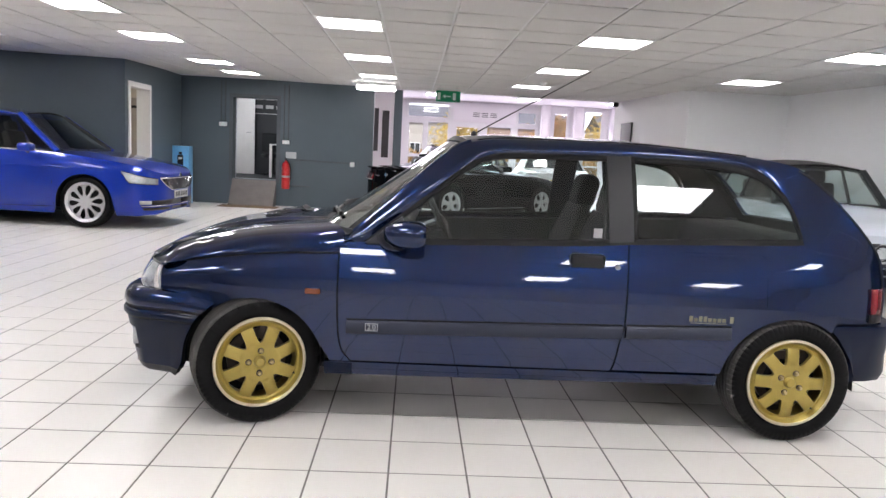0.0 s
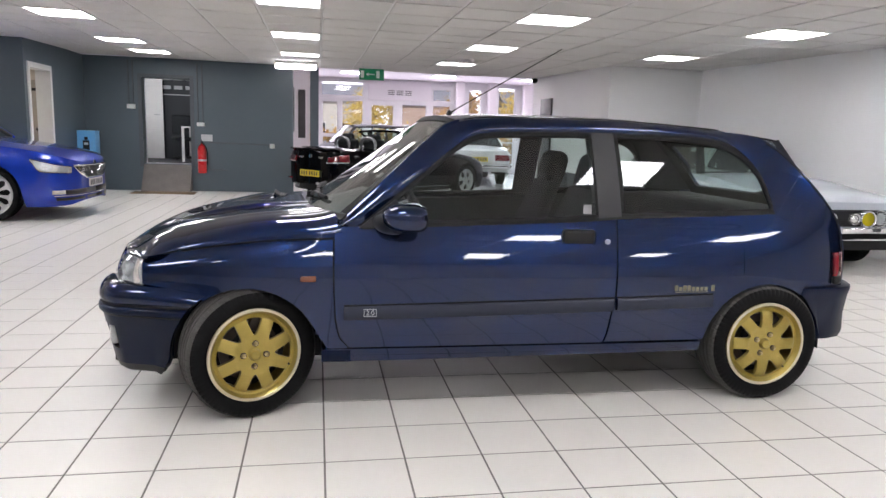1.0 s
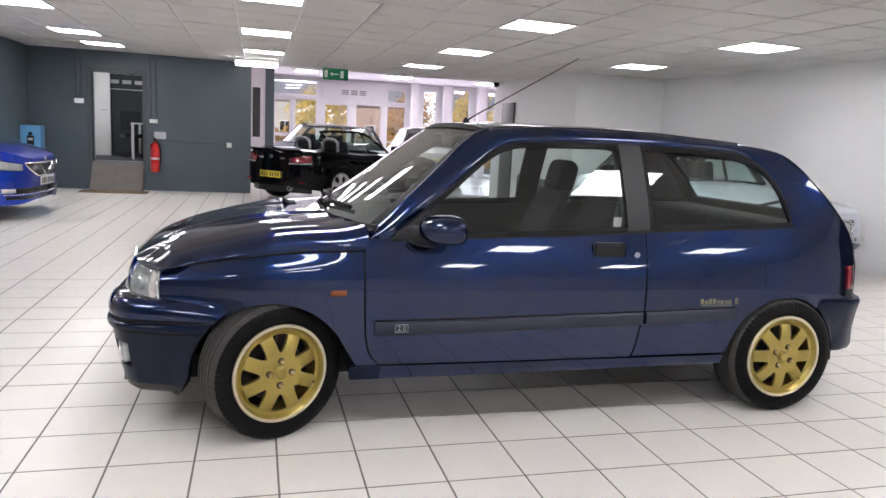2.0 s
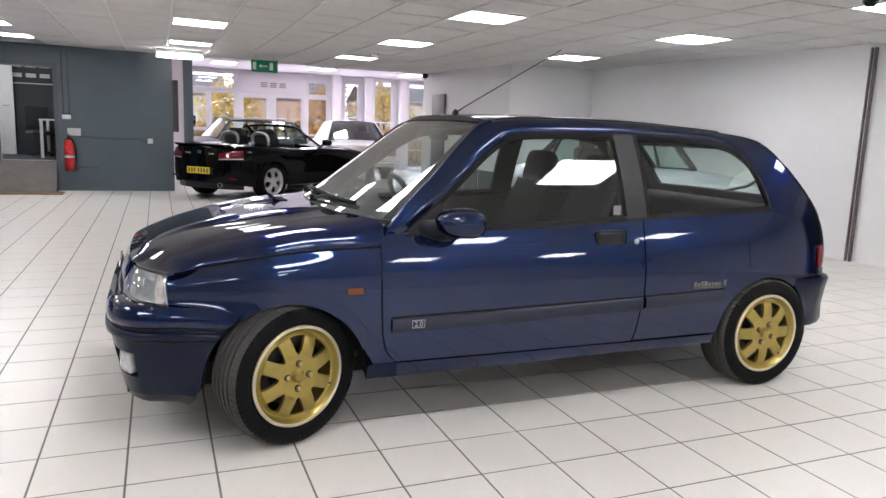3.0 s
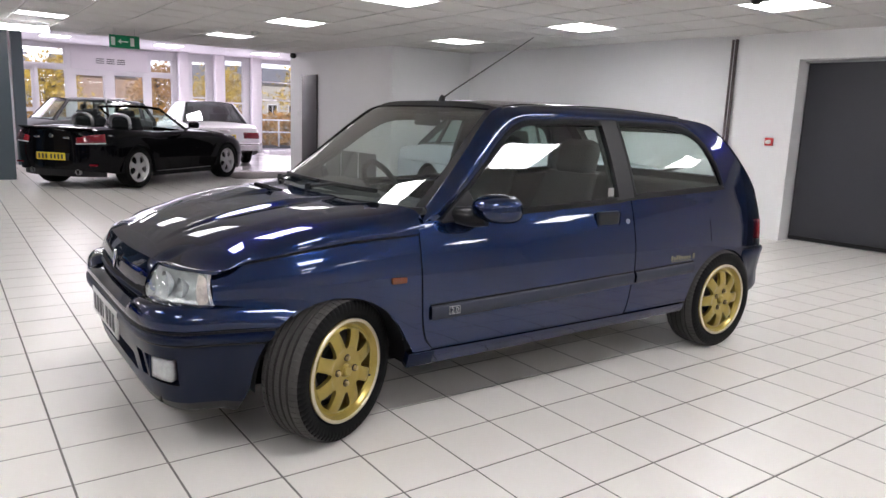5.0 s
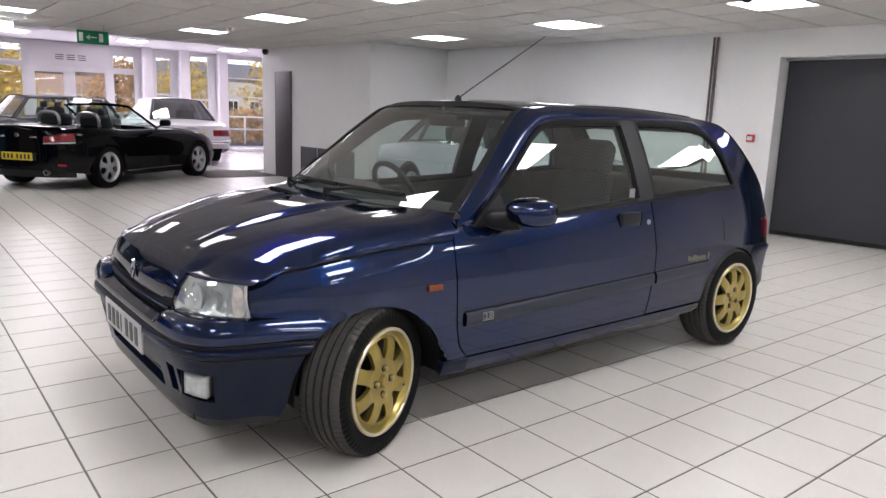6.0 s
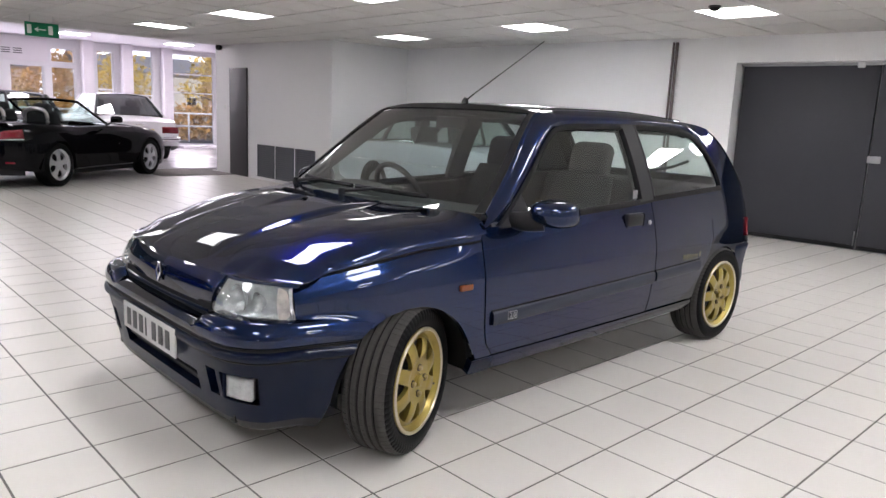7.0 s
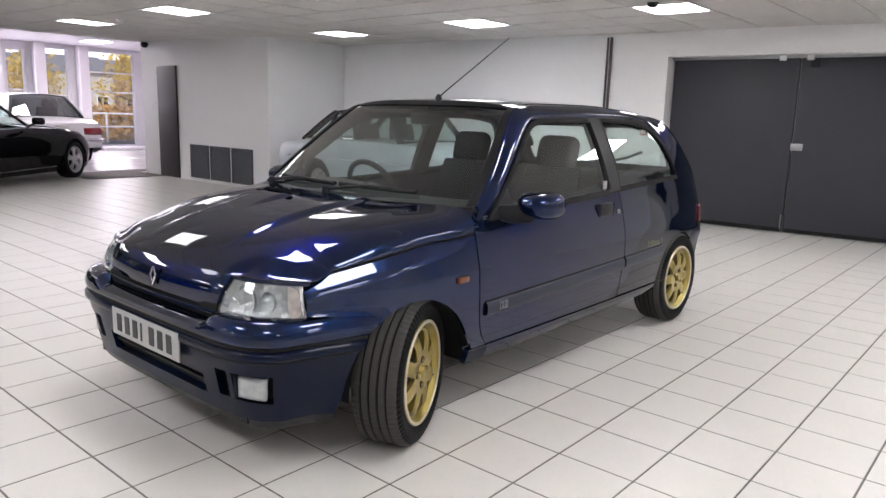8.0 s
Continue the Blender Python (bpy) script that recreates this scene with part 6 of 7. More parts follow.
part("rear_wiper", tube([(2.89, 0.0, 0.965), (2.86, -0.20, 1.01), (2.80, -0.34, 1.06)], 0.010, 8), M_BLACK, CAR, "black rear wiper")


# ---- wheels ----
def tyre_mesh(R, W, rim, blocks=72):
    """Tyre about the y axis, outer side towards -y."""
    prof = [(rim - 0.004, -W * 0.40), (rim + 0.012, -W * 0.46), (R - 0.055, -W * 0.5), (R - 0.028, -W * 0.492), (R - 0.012, -W * 0.45), (R - 0.004, -W * 0.40), (R - 0.001, -W * 0.33)]
    for g in (-0.25, -0.085, 0.085, 0.25):
        prof += [(R, W * (g - 0.028)), (R - 0.007, W * (g - 0.022)), (R - 0.007, W * (g + 0.022)), (R, W * (g + 0.028))]
    prof += [(R - 0.001, W * 0.33), (R - 0.004, W * 0.40), (R - 0.012, W * 0.45), (R - 0.03, W * 0.49), (R - 0.06, W * 0.5), (rim, W * 0.42)]
    bm = bmesh.new()
    steps = (0.0, 0.03, 0.11, 0.14)

    def fn(i, k):
        r, a = prof[k]
        b, j = divmod(i, 4)
        if j in (1, 2) and r > R - 0.016 and (r > R - 0.0015 or abs(a) > W * 0.3):
            r -= 0.0030 if abs(a) > W * 0.3 else 0.0012
        t = 2 * math.pi * (b + steps[j] + (0.4 if abs(a) < W * 0.16 else 0.0)) / blocks
        return (r * math.cos(t), a, r * math.sin(t))
    add_grid(bm, fn, range(blocks * 4), range(len(prof)), closed_u=True)
    bmesh.ops.recalc_face_normals(bm, faces=bm.faces)
    # groove floors take the darker rubber, which paints in their shade
    for f in bm.faces:
        c = f.calc_center_median()
        f.material_index = 1 if math.hypot(c.x, c.z) > R - 0.0049 or (math.hypot(c.x, c.z) > R - 0.016 and abs(c.y) > W * 0.3) else 0
    return finish(bm, "tyre", 50)


def spoke_disc(r0, r1, n, half, dish, cols=9, rows=22, thick=0.018, radii=None):
    """A dished disc with n spokes; half(r) is the spoke's half angle as a share of the pitch."""
    bm = bmesh.new()
    for k in range(n):
        add_grid(bm, lambda r, t: ((r * math.cos(2 * math.pi * (k + 0.5 * t * half(r)) / n)), dish(r) - 0.004 * (1 - t * t) * min(1.0, 3.0 * (1 - half(r))), (r * math.sin(2 * math.pi * (k + 0.5 * t * half(r)) / n))),
                 radii or linspace(r0, r1, rows), linspace(-1, 1, cols))
    bmesh.ops.remove_doubles(bm, verts=bm.verts, dist=2e-4)
    for f in bm.faces:
        f.normal_update()
    if sum(f.normal.y for f in bm.faces) > 0:
        bmesh.ops.reverse_faces(bm, faces=bm.faces)
    ext = bmesh.ops.extrude_face_region(bm, geom=bm.faces[:])
    bmesh.ops.translate(bm, verts=[e for e in ext["geom"] if isinstance(e, bmesh.types.BMVert)], vec=(0, thick, 0))
    bmesh.ops.recalc_face_normals(bm, faces=bm.faces)
    return bm


GOLD_HALF = lerp_table([(0.0, 1.0), (0.086, 1.0), (0.088, 0.90), (0.093, 0.78), (0.102, 0.68), (0.118, 0.58), (0.140, 0.485), (0.154, 0.445), (0.1575, 0.48), (0.1595, 0.60), (0.1605, 1.0), (0.19, 1.0)], False)
GOLD_ROWS = [0.004, 0.03, 0.055, 0.075, 0.086, 0.0875, 0.090, 0.093, 0.097, 0.102, 0.110, 0.118, 0.129, 0.140, 0.148, 0.154, 0.1575, 0.1595, 0.1605, 0.1665, 0.172]
GOLD_DISH = lerp_table([(0.03, -0.083), (0.06, -0.087), (0.09, -0.089), (0.13, -0.086), (0.155, -0.078), (0.172, -0.066)])
TYRE = tyre_mesh(0.281, 0.196, 0.197)
RIM = finish(spoke_disc(0.004, 0.172, 8, GOLD_HALF, GOLD_DISH, radii=GOLD_ROWS), "wheel", 35)
LIP = finish(lathe([(0.168, -0.066), (0.178, -0.070), (0.185, -0.084), (0.192, -0.092), (0.198, -0.0945), (0.2015, -0.090), (0.2015, -0.078), (0.190, -0.070), (0.182, -0.040), (0.182, 0.08), (0.20, 0.085)], 96), "rim_lip", 30)
LIPRING = finish(lathe([(0.1885, -0.0925), (0.1905, -0.0968), (0.1995, -0.0968), (0.2025, -0.0925)], 96), "machined_ring", 30)
CAP = finish(lathe([(0.0, -0.100), (0.017, -0.0995), (0.022, -0.096), (0.0235, -0.0905), (0.027, -0.0885), (0.028, -0.080), (0.0, -0.080)], 32), "hub_cap", 30)
NUT = finish(lathe([(0.0, -0.010), (0.006, -0.010), (0.010, -0.006), (0.011, 0.004), (0.0, 0.004)], 6), "wheel_nut", 0)
# a dark disc stands in for the shaded recess round each bolt
RECESS_SHADE = finish(lathe([(0.0, -0.002), (0.0118, -0.002), (0.0135, -0.0035), (0.0135, 0.002), (0.0, 0.002)], 24), "bolt_recess", 30)
DISC = finish(lathe([(0.03, -0.012), (0.13, -0.012), (0.13, 0.010), (0.03, 0.010)], 48), "brake_disc", 30)
DRUM = finish(lathe([(0.0, -0.02), (0.08, -0.02), (0.10, -0.005), (0.168, 0.02), (0.168, 0.06), (0.0, 0.06)], 40), "wheel_backing", 30)
VALVE = finish(tube([(0.158, -0.055, 0), (0.166, -0.085, 0)], 0.004, 8), "tyre_valve", 30)
CALI = finish(boxm(-0.05, 0.05, -0.03, 0.04, 0.085, 0.155, bevel=0.012), "brake_caliper", 30)


def gold_wheel(x, y, steer, s, spin):
    w = part("wheel", RIM, M_GOLD, CAR, "eight spoke gold alloy wheel")
    w.matrix_local = Matrix.Translation((x, y, 0.287)) @ pose(0, 0, 0, 0, 0, steer + (180 if s > 0 else 0)) @ pose(0, 0, 0, 0, spin, 0) @ Matrix.Diagonal((1.025, 1.0, 1.025, 1))
    part("tyre", TYRE, [M_TYRE, M_TREAD], w, "black low profile tyre")
    part("rim_lip", LIP, M_GOLD, w)
    part("machined_ring", LIPRING, M_GOLDLIP, w, "pale machined rim edge")
    part("hub_cap", CAP, M_GOLD, w)
    for k in range(4):
        a = radians(20 + 90 * k)
        o = part("wheel_nut", NUT, M_BOLT, w, "tarnished steel wheel bolt")
        o.location = (0.050 * math.cos(a), -0.0915, 0.050 * math.sin(a))
        o = part("bolt_recess", RECESS_SHADE, M_DISC, w, "dark disc for the shaded recess of a wheel bolt")
        o.location = (0.050 * math.cos(a), -0.0865, 0.050 * math.sin(a))
    part("brake_disc", DISC, M_DISC, w, "dull iron brake disc")
    part("wheel_backing", DRUM, M_RUBBER, w, "dark wheel back")
    part("brake_caliper", CALI, M_DISC, w)
    part("tyre_valve", VALVE, M_BLACK, w)


gold_wheel(0.0, -0.722, 23, -1, 23)
gold_wheel(2.472, -0.725, 0, -1, 46)
gold_wheel(0.0, 0.722, 23, 1, 40)
gold_wheel(2.472, 0.725, 0, 1, 5)

# ---- the other cars ----
def alloy(R, W, rim, n, material, half_mid=0.45):
    """Meshes of a plain alloy wheel: tyre, spoked disc, lip."""
    hf = lerp_table([(0.0, 1.0), (0.30 * rim, 1.0), (0.38 * rim, half_mid + 0.2), (0.5 * rim, half_mid), (0.78 * rim, half_mid + 0.05), (0.86 * rim, 0.9), (0.89 * rim, 1.0), (rim, 1.0)])
    ds = lerp_table([(0.0, -W * 0.36), (0.4 * rim, -W * 0.40), (0.9 * rim, -W * 0.34)])
    return (tyre_mesh(R, W, rim, 40), finish(spoke_disc(0.004, 0.89 * rim, n, hf, ds, cols=5, rows=14), "wheel", 35),
            finish(lathe([(0.88 * rim, -W * 0.34), (0.94 * rim, -W * 0.42), (rim, -W * 0.46), (rim * 1.02, -W * 0.42), (0.95 * rim, -W * 0.3), (0.95 * rim, W * 0.35)], 56), "rim_lip", 30),
            finish(lathe([(0.0, -W * 0.1), (0.9 * rim, -W * 0.1), (0.9 * rim, W * 0.3), (0, W * 0.3)], 32), "wheel_backing", 30), material)


def fit_wheel(car, meshes, x, y, r, s, steer=0, spin=0, label="silver alloy wheel"):
    ty, di, li, bk, m = meshes
    w = part("wheel", di, m, car, label)
    w.matrix_local = Matrix.Translation((x, y, r)) @ pose(0, 0, 0, 0, 0, steer + (180 if s > 0 else 0)) @ pose(0, 0, 0, 0, spin, 0)
    part("tyre", ty, [M_TYRE, M_TYRE], w, "black tyre")
    part("rim_lip", li, m, w)
    part("wheel_backing", bk, M_RUBBER, w, "dark wheel back")


class Form:
    """The shape of a car body: plan, section, shoulder line, arches."""
    def __init__(self, plan, section, shoulder, crown, arches, sill):
        self.plan, self.sec, self.sh, self.cr = lerp_table(plan), lerp_table(section), lerp_table(shoulder), lerp_table(crown)
        self.arches, self.sill = arches, lerp_table(sill)
        self.x0, self.x1 = plan[0][0], plan[-1][0]

    def y(self, x, z):
        return max(0.0, self.plan(x) * (1 - self.sec(z / self.sh(x))))

    def low(self, x):
        z = self.sill(x)
        for cx, cz, r in self.arches:
            z = max(z, arch_z(x, cx, cz, r))
        return min(z, self.sh(x) - 0.02)

    def xs(self):
        a, b = self.x0, self.x1
        pts = {a + (b - a) * (1 - math.cos(math.pi * k / 60)) / 2 for k in range(61)}
        for cx, cz, r in self.arches:
            pts.update(cx + r * math.cos(math.pi * k / 14) * 0.9999 for k in range(15))
        return sorted(pts)

    def body(self, car, material, label="", hole=None):
        bm = bmesh.new()
        xs = self.xs()
        for s in (-1, 1):
            add_grid(bm, lambda x, t: (x, s * self.y(x, self.low(x) + (self.sh(x) - self.low(x)) * t), self.low(x) + (self.sh(x) - self.low(x)) * t), xs, linspace(0, 1, 14), flip=(s > 0))
        add_grid(bm, self.top, xs, linspace(-1, 1, 17), flip=True)
        if hole:
            bmesh.ops.delete(bm, geom=[f for f in bm.faces if hole(*f.calc_center_median())], context="FACES")
        bmesh.ops.remove_doubles(bm, verts=bm.verts, dist=1e-4)
        b = part("body", bm, material, car, label, 38)
        for cx, cz, r in self.arches:
            for s in (-1, 1):
                bm = bmesh.new()
                yy = self.plan(cx) - 0.012
                add_grid(bm, lambda a, y: (cx + (r + 0.002) * math.cos(a), s * y, cz + (r + 0.002) * math.sin(a)), linspace(-0.2, math.pi + 0.2, 20), (yy - 0.3, yy - 0.1, yy))
                add_grid(bm, lambda a, q: (cx + r * q * math.cos(a), s * (yy - 0.3), cz + r * q * math.sin(a)), linspace(-0.2, math.pi + 0.2, 20), (0.02, 1.0))
                part("arch_liner", bm, M_RUBBER, car, "black wheel arch liner")
        return b

    def top(self, x, u):
        e = self.y(x, self.sh(x))
        return (x, u * e, self.sh(x) + self.cr(x) * (1 - abs(u) ** 2.4))

    def seam(self, car, pts, name="panel_gap", s=-1, r=0.004):
        part(name, tube([(x, s * (self.y(x, z) + 0.0005), z) for x, z in pts], r, 5), M_RUBBER, car, "")

    def patch(self, name, car, material, xs, zs, s, out=0.004, label="", thick=0.01):
        bm = bmesh.new()

        def skin(x, z):
            if x - self.x0 < 0.0021:
                return (self.x0 - out, 0, z)
            if self.x1 - x < 0.0021:
                return (self.x1 + out, 0, z)
            return (x, s * (self.y(x, z) + out), z)
        add_grid(bm, skin, xs, zs, flip=(s > 0))
        ob = part(name, bm, material, car, label)
        md = ob.modifiers.new("thickness", "SOLIDIFY")
        md.thickness, md.offset = thick, -0.5
        return ob


def cabin(car, form, A, B, C, D, ztop, tumble, roofmat, bodymat, glassmat, pillars, crown=0.05, rear_bow=0.05, front_bow=0.16, seats=True, hs=0.012, post=0.028):
    """Greenhouse: screen base A, roof front B, roof rear C, rear glass base D (x along the car)."""
    def belt(x):
        return form.sh(x) + 0.005

    def edge(x):
        if x <= B:
            return belt(A) + (ztop(B) - belt(A)) * (x - A) / (B - A)
        if x >= C:
            return ztop(C) + (belt(D) - ztop(C)) * ((x - C) / (D - C)) ** 1.15
        return ztop(x)

    def yy(x, z):
        b = belt(min(max(x, A), D))
        return form.y(x, form.sh(x)) - hs - tumble * (z - b)

    def ept(x):
        z = edge(x)
        return Vector((x, yy(x, z), z))
    xs = sorted(set(linspace(A, B, 12) + linspace(B, C, 14) + linspace(C, D, 12)))
    for s in (-1, 1):
        bm = bmesh.new()
        add_grid(bm, lambda x, t: (x, s * yy(x, belt(x) + (edge(x) - belt(x)) * t), belt(x) + (edge(x) - belt(x)) * t), xs, linspace(0, 1, 7), flip=(s > 0))
        bmesh.ops.remove_doubles(bm, verts=bm.verts, dist=1e-4)
        part("side_glass", bm, glassmat, car, "side windows").visible_shadow = False
        bm = bmesh.new()
        add_grid(bm, lambda x, t: (x, s * (ept(x).y + 0.006 - 0.012 * t), edge(x) - 0.045 * (1 - t) + 0.004), [x for x in xs if A + 0.02 < x < D - 0.02], (0, 0.5, 1.0), flip=(s > 0))
        ob = part("window_frame", bm, bodymat, car, "")
        md = ob.modifiers.new("thickness", "SOLIDIFY")
        md.thickness, md.offset = 0.02, -1
        for xb, xt, w in pillars:
            bm = bmesh.new()

            def pf(a, t, xb=xb, xt=xt, w=w):
                x = xb + (xt - xb) * t + a * w * (1 - 0.3 * t)
                z = belt(x) + (min(edge(x), ztop(min(max(x, B), C))) - belt(x)) * t
                return (x, s * (yy(x, z) + 0.007), z)
            add_grid(bm, pf, (-0.5, 0.5), linspace(0, 1, 8), flip=(s > 0))
            ob = part("pillar", bm, bodymat, car, "")
            md = ob.modifiers.new("thickness", "SOLIDIFY")
            md.thickness, md.offset = 0.02, -1
        part("belt_line", tube([(x, s * (form.y(x, form.sh(x)) - 0.004), belt(x) + 0.004) for x in linspace(A + 0.1, D - 0.1, 20)], 0.008, 6), M_CHROME if hs > 0.011 else M_RUBBER, car, "bright belt line trim")
    bm = bmesh.new()
    add_grid(bm, lambda x, u: (x - front_bow * 0.45 * (1 - u * u) * (1 - smoothstep(B, B + 0.35, x)) + rear_bow * (1 - u * u) * smoothstep(C - 0.3, C, x), u * (ept(x).y + 0.004), edge(x) + crown * (1 - abs(u) ** 2.3) * (0.55 + 0.45 * smoothstep(B, B + 0.4, x))), linspace(B, C, 20), linspace(-1, 1, 17))
    ob = part("roof", bm, roofmat, car, "")
    md = ob.modifiers.new("thickness", "SOLIDIFY")
    md.thickness, md.offset = 0.03, -1

    def scr(a, b, bow, c):
        def fn(v, u):
            e = ept(a + (b - a) * v)
            return (e.x + bow * (1 - u * u) * (1 - 0.55 * v), u * (e.y - 0.01), e.z + c * (1 - u * u) * (0.4 + 0.15 * v) * v + 0.02 * (1 - u * u))
        return fn
    for nm, a, b, bow, fl in (("windscreen", A, B, -front_bow, True), ("rear_window", D, C, rear_bow * 2, False)):
        bm = bmesh.new()
        fn = scr(a, b, bow, crown)
        add_grid(bm, fn, linspace(0.02, 1, 12), linspace(-1, 1, 17), flip=fl)
        part(nm, bm, glassmat, car, "").visible_shadow = False
        for s in (-1, 1):
            part("screen_pillar", tube([Vector(fn(v, s * 0.985)) for v in linspace(0, 1, 10)], post, 8), bodymat, car, "")
            part("pillar_trim", tube([Vector(fn(v, s * 0.93)) - Vector((0, 0, 0.02)) for v in linspace(0.05, 1, 10)], post + 0.012, 8), M_INTERIOR, car, "dark inner pillar trim")
        bm = bmesh.new()
        for v in (0.03, 0.985):
            tube([Vector(fn(v, u)) for u in linspace(-0.97, 0.97, 16)], 0.012, 6, bm=bm)
        part("screen_seal", bm, M_RUBBER, car, "black screen seal")
    part("cabin_liner", boxm(A + 0.1, D - 0.15, -form.plan(B) * 0.72, form.plan(B) * 0.72, 0.3, form.sh(B) - 0.12), M_INTERIOR, car, "dark cabin interior", 0)
    if seats:
        for q in (-0.36, 0.36):
            sb = part("seat_back", boxm(-0.06, 0.06, -0.22, 0.22, 0, 0.55, bevel=0.04, m=pose(B + 0.55, q, form.sh(B) - 0.30, 0, 12, 0)), M_INTERIOR, car, "dark seat")
            part("headrest", boxm(-0.045, 0.045, -0.12, 0.12, -0.07, 0.07, bevel=0.03, m=pose(B + 0.69, q, form.sh(B) + 0.31, 0, 12, 0)), M_INTERIOR, sb)
    return ept


def plate(car, m, material, w=0.52, h=0.11):
    p = part("number_plate", boxm(-0.005, 0.005, -w / 2, w / 2, -h / 2, h / 2, bevel=0.002), material, car, "number plate with dark characters masked as bars")
    p.matrix_local = m
    for k in range(7):
        y = (k - 3) * w * 0.125 + (0.012 if k > 3 else -0.012)
        part("plate_bar", boxm(-0.0085, -0.0055, y - 0.017, y + 0.017, -h * 0.32, h * 0.32), M_PLATEBAR, p, "", 0)
    return p


SEC = [(0.0, 0.10), (0.22, 0.075), (0.35, 0.02), (0.55, 0.0), (0.72, 0.005), (0.88, 0.03), (0.96, 0.065), (1.0, 0.10)]

# bright blue saloon by the slate wall
BLUE = thing("blue_saloon_car", pose(-4.30, 10.64, 0, 0, 0, 178), "bright blue modern saloon with silver alloy wheels", "car")
bf = Form([(-1.035, 0.0), (-1.025, 0.30), (-1.0, 0.52), (-0.93, 0.70), (-0.80, 0.83), (-0.57, 0.90), (-0.2, 0.925), (0.4, 0.93), (2.0, 0.93), (3.0, 0.915), (3.5, 0.86), (3.75, 0.75), (3.86, 0.5), (3.90, 0.0)],
          SEC, [(-1.035, 0.735), (-0.97, 0.770), (-0.80, 0.830), (-0.5, 0.890), (-0.1, 0.940), (0.35, 0.985), (0.7, 1.0), (2.0, 1.01), (3.0, 1.03), (3.6, 1.05), (3.9, 1.0)],
          [(-1.035, 0.015), (-0.75, 0.03), (-0.3, 0.045), (0.5, 0.05), (3.9, 0.03)],
          [(0.0, 0.345, 0.378), (2.84, 0.345, 0.378)], [(-1.035, 0.25), (-0.92, 0.20), (-0.4, 0.18), (3.3, 0.20), (3.9, 0.3)])
bf.body(BLUE, M_BLUECAR, "bright blue bodywork")
cabin(BLUE, bf, 0.40, 1.02, 2.70, 3.55, lerp_table([(1.02, 1.475), (1.8, 1.515), (2.70, 1.46)]), 0.52, M_BLUECAR, M_BLUECAR, M_TINTED, [(1.70, 1.82, 0.10), (2.80, 2.72, 0.10)], front_bow=0.14, post=0.042)
for pts in ([(0.42, 0.30), (0.42, 0.60), (0.40, 0.93)], [(1.72, 0.28), (1.74, 0.6), (1.78, 0.98)], [(2.70, 0.55), (2.78, 0.75), (2.80, 1.0)], [(0.42, 0.27), (1.1, 0.26), (1.72, 0.27)]):
    bf.seam(BLUE, pts)
    bf.seam(BLUE, pts, s=1)
bf.patch("belt_crease", BLUE, M_BLUECAR, linspace(-0.1, 3.2, 20), (0.80, 0.806, 0.812), 1, 0.003)
wb_m = alloy(0.345, 0.215, 0.268, 10, M_SILVERALLOY, 0.34)
for x in (0.0, 2.84):
    for s in (-1, 1):
        fit_wheel(BLUE, wb_m, x, s * 0.80, 0.345, s, spin=12)
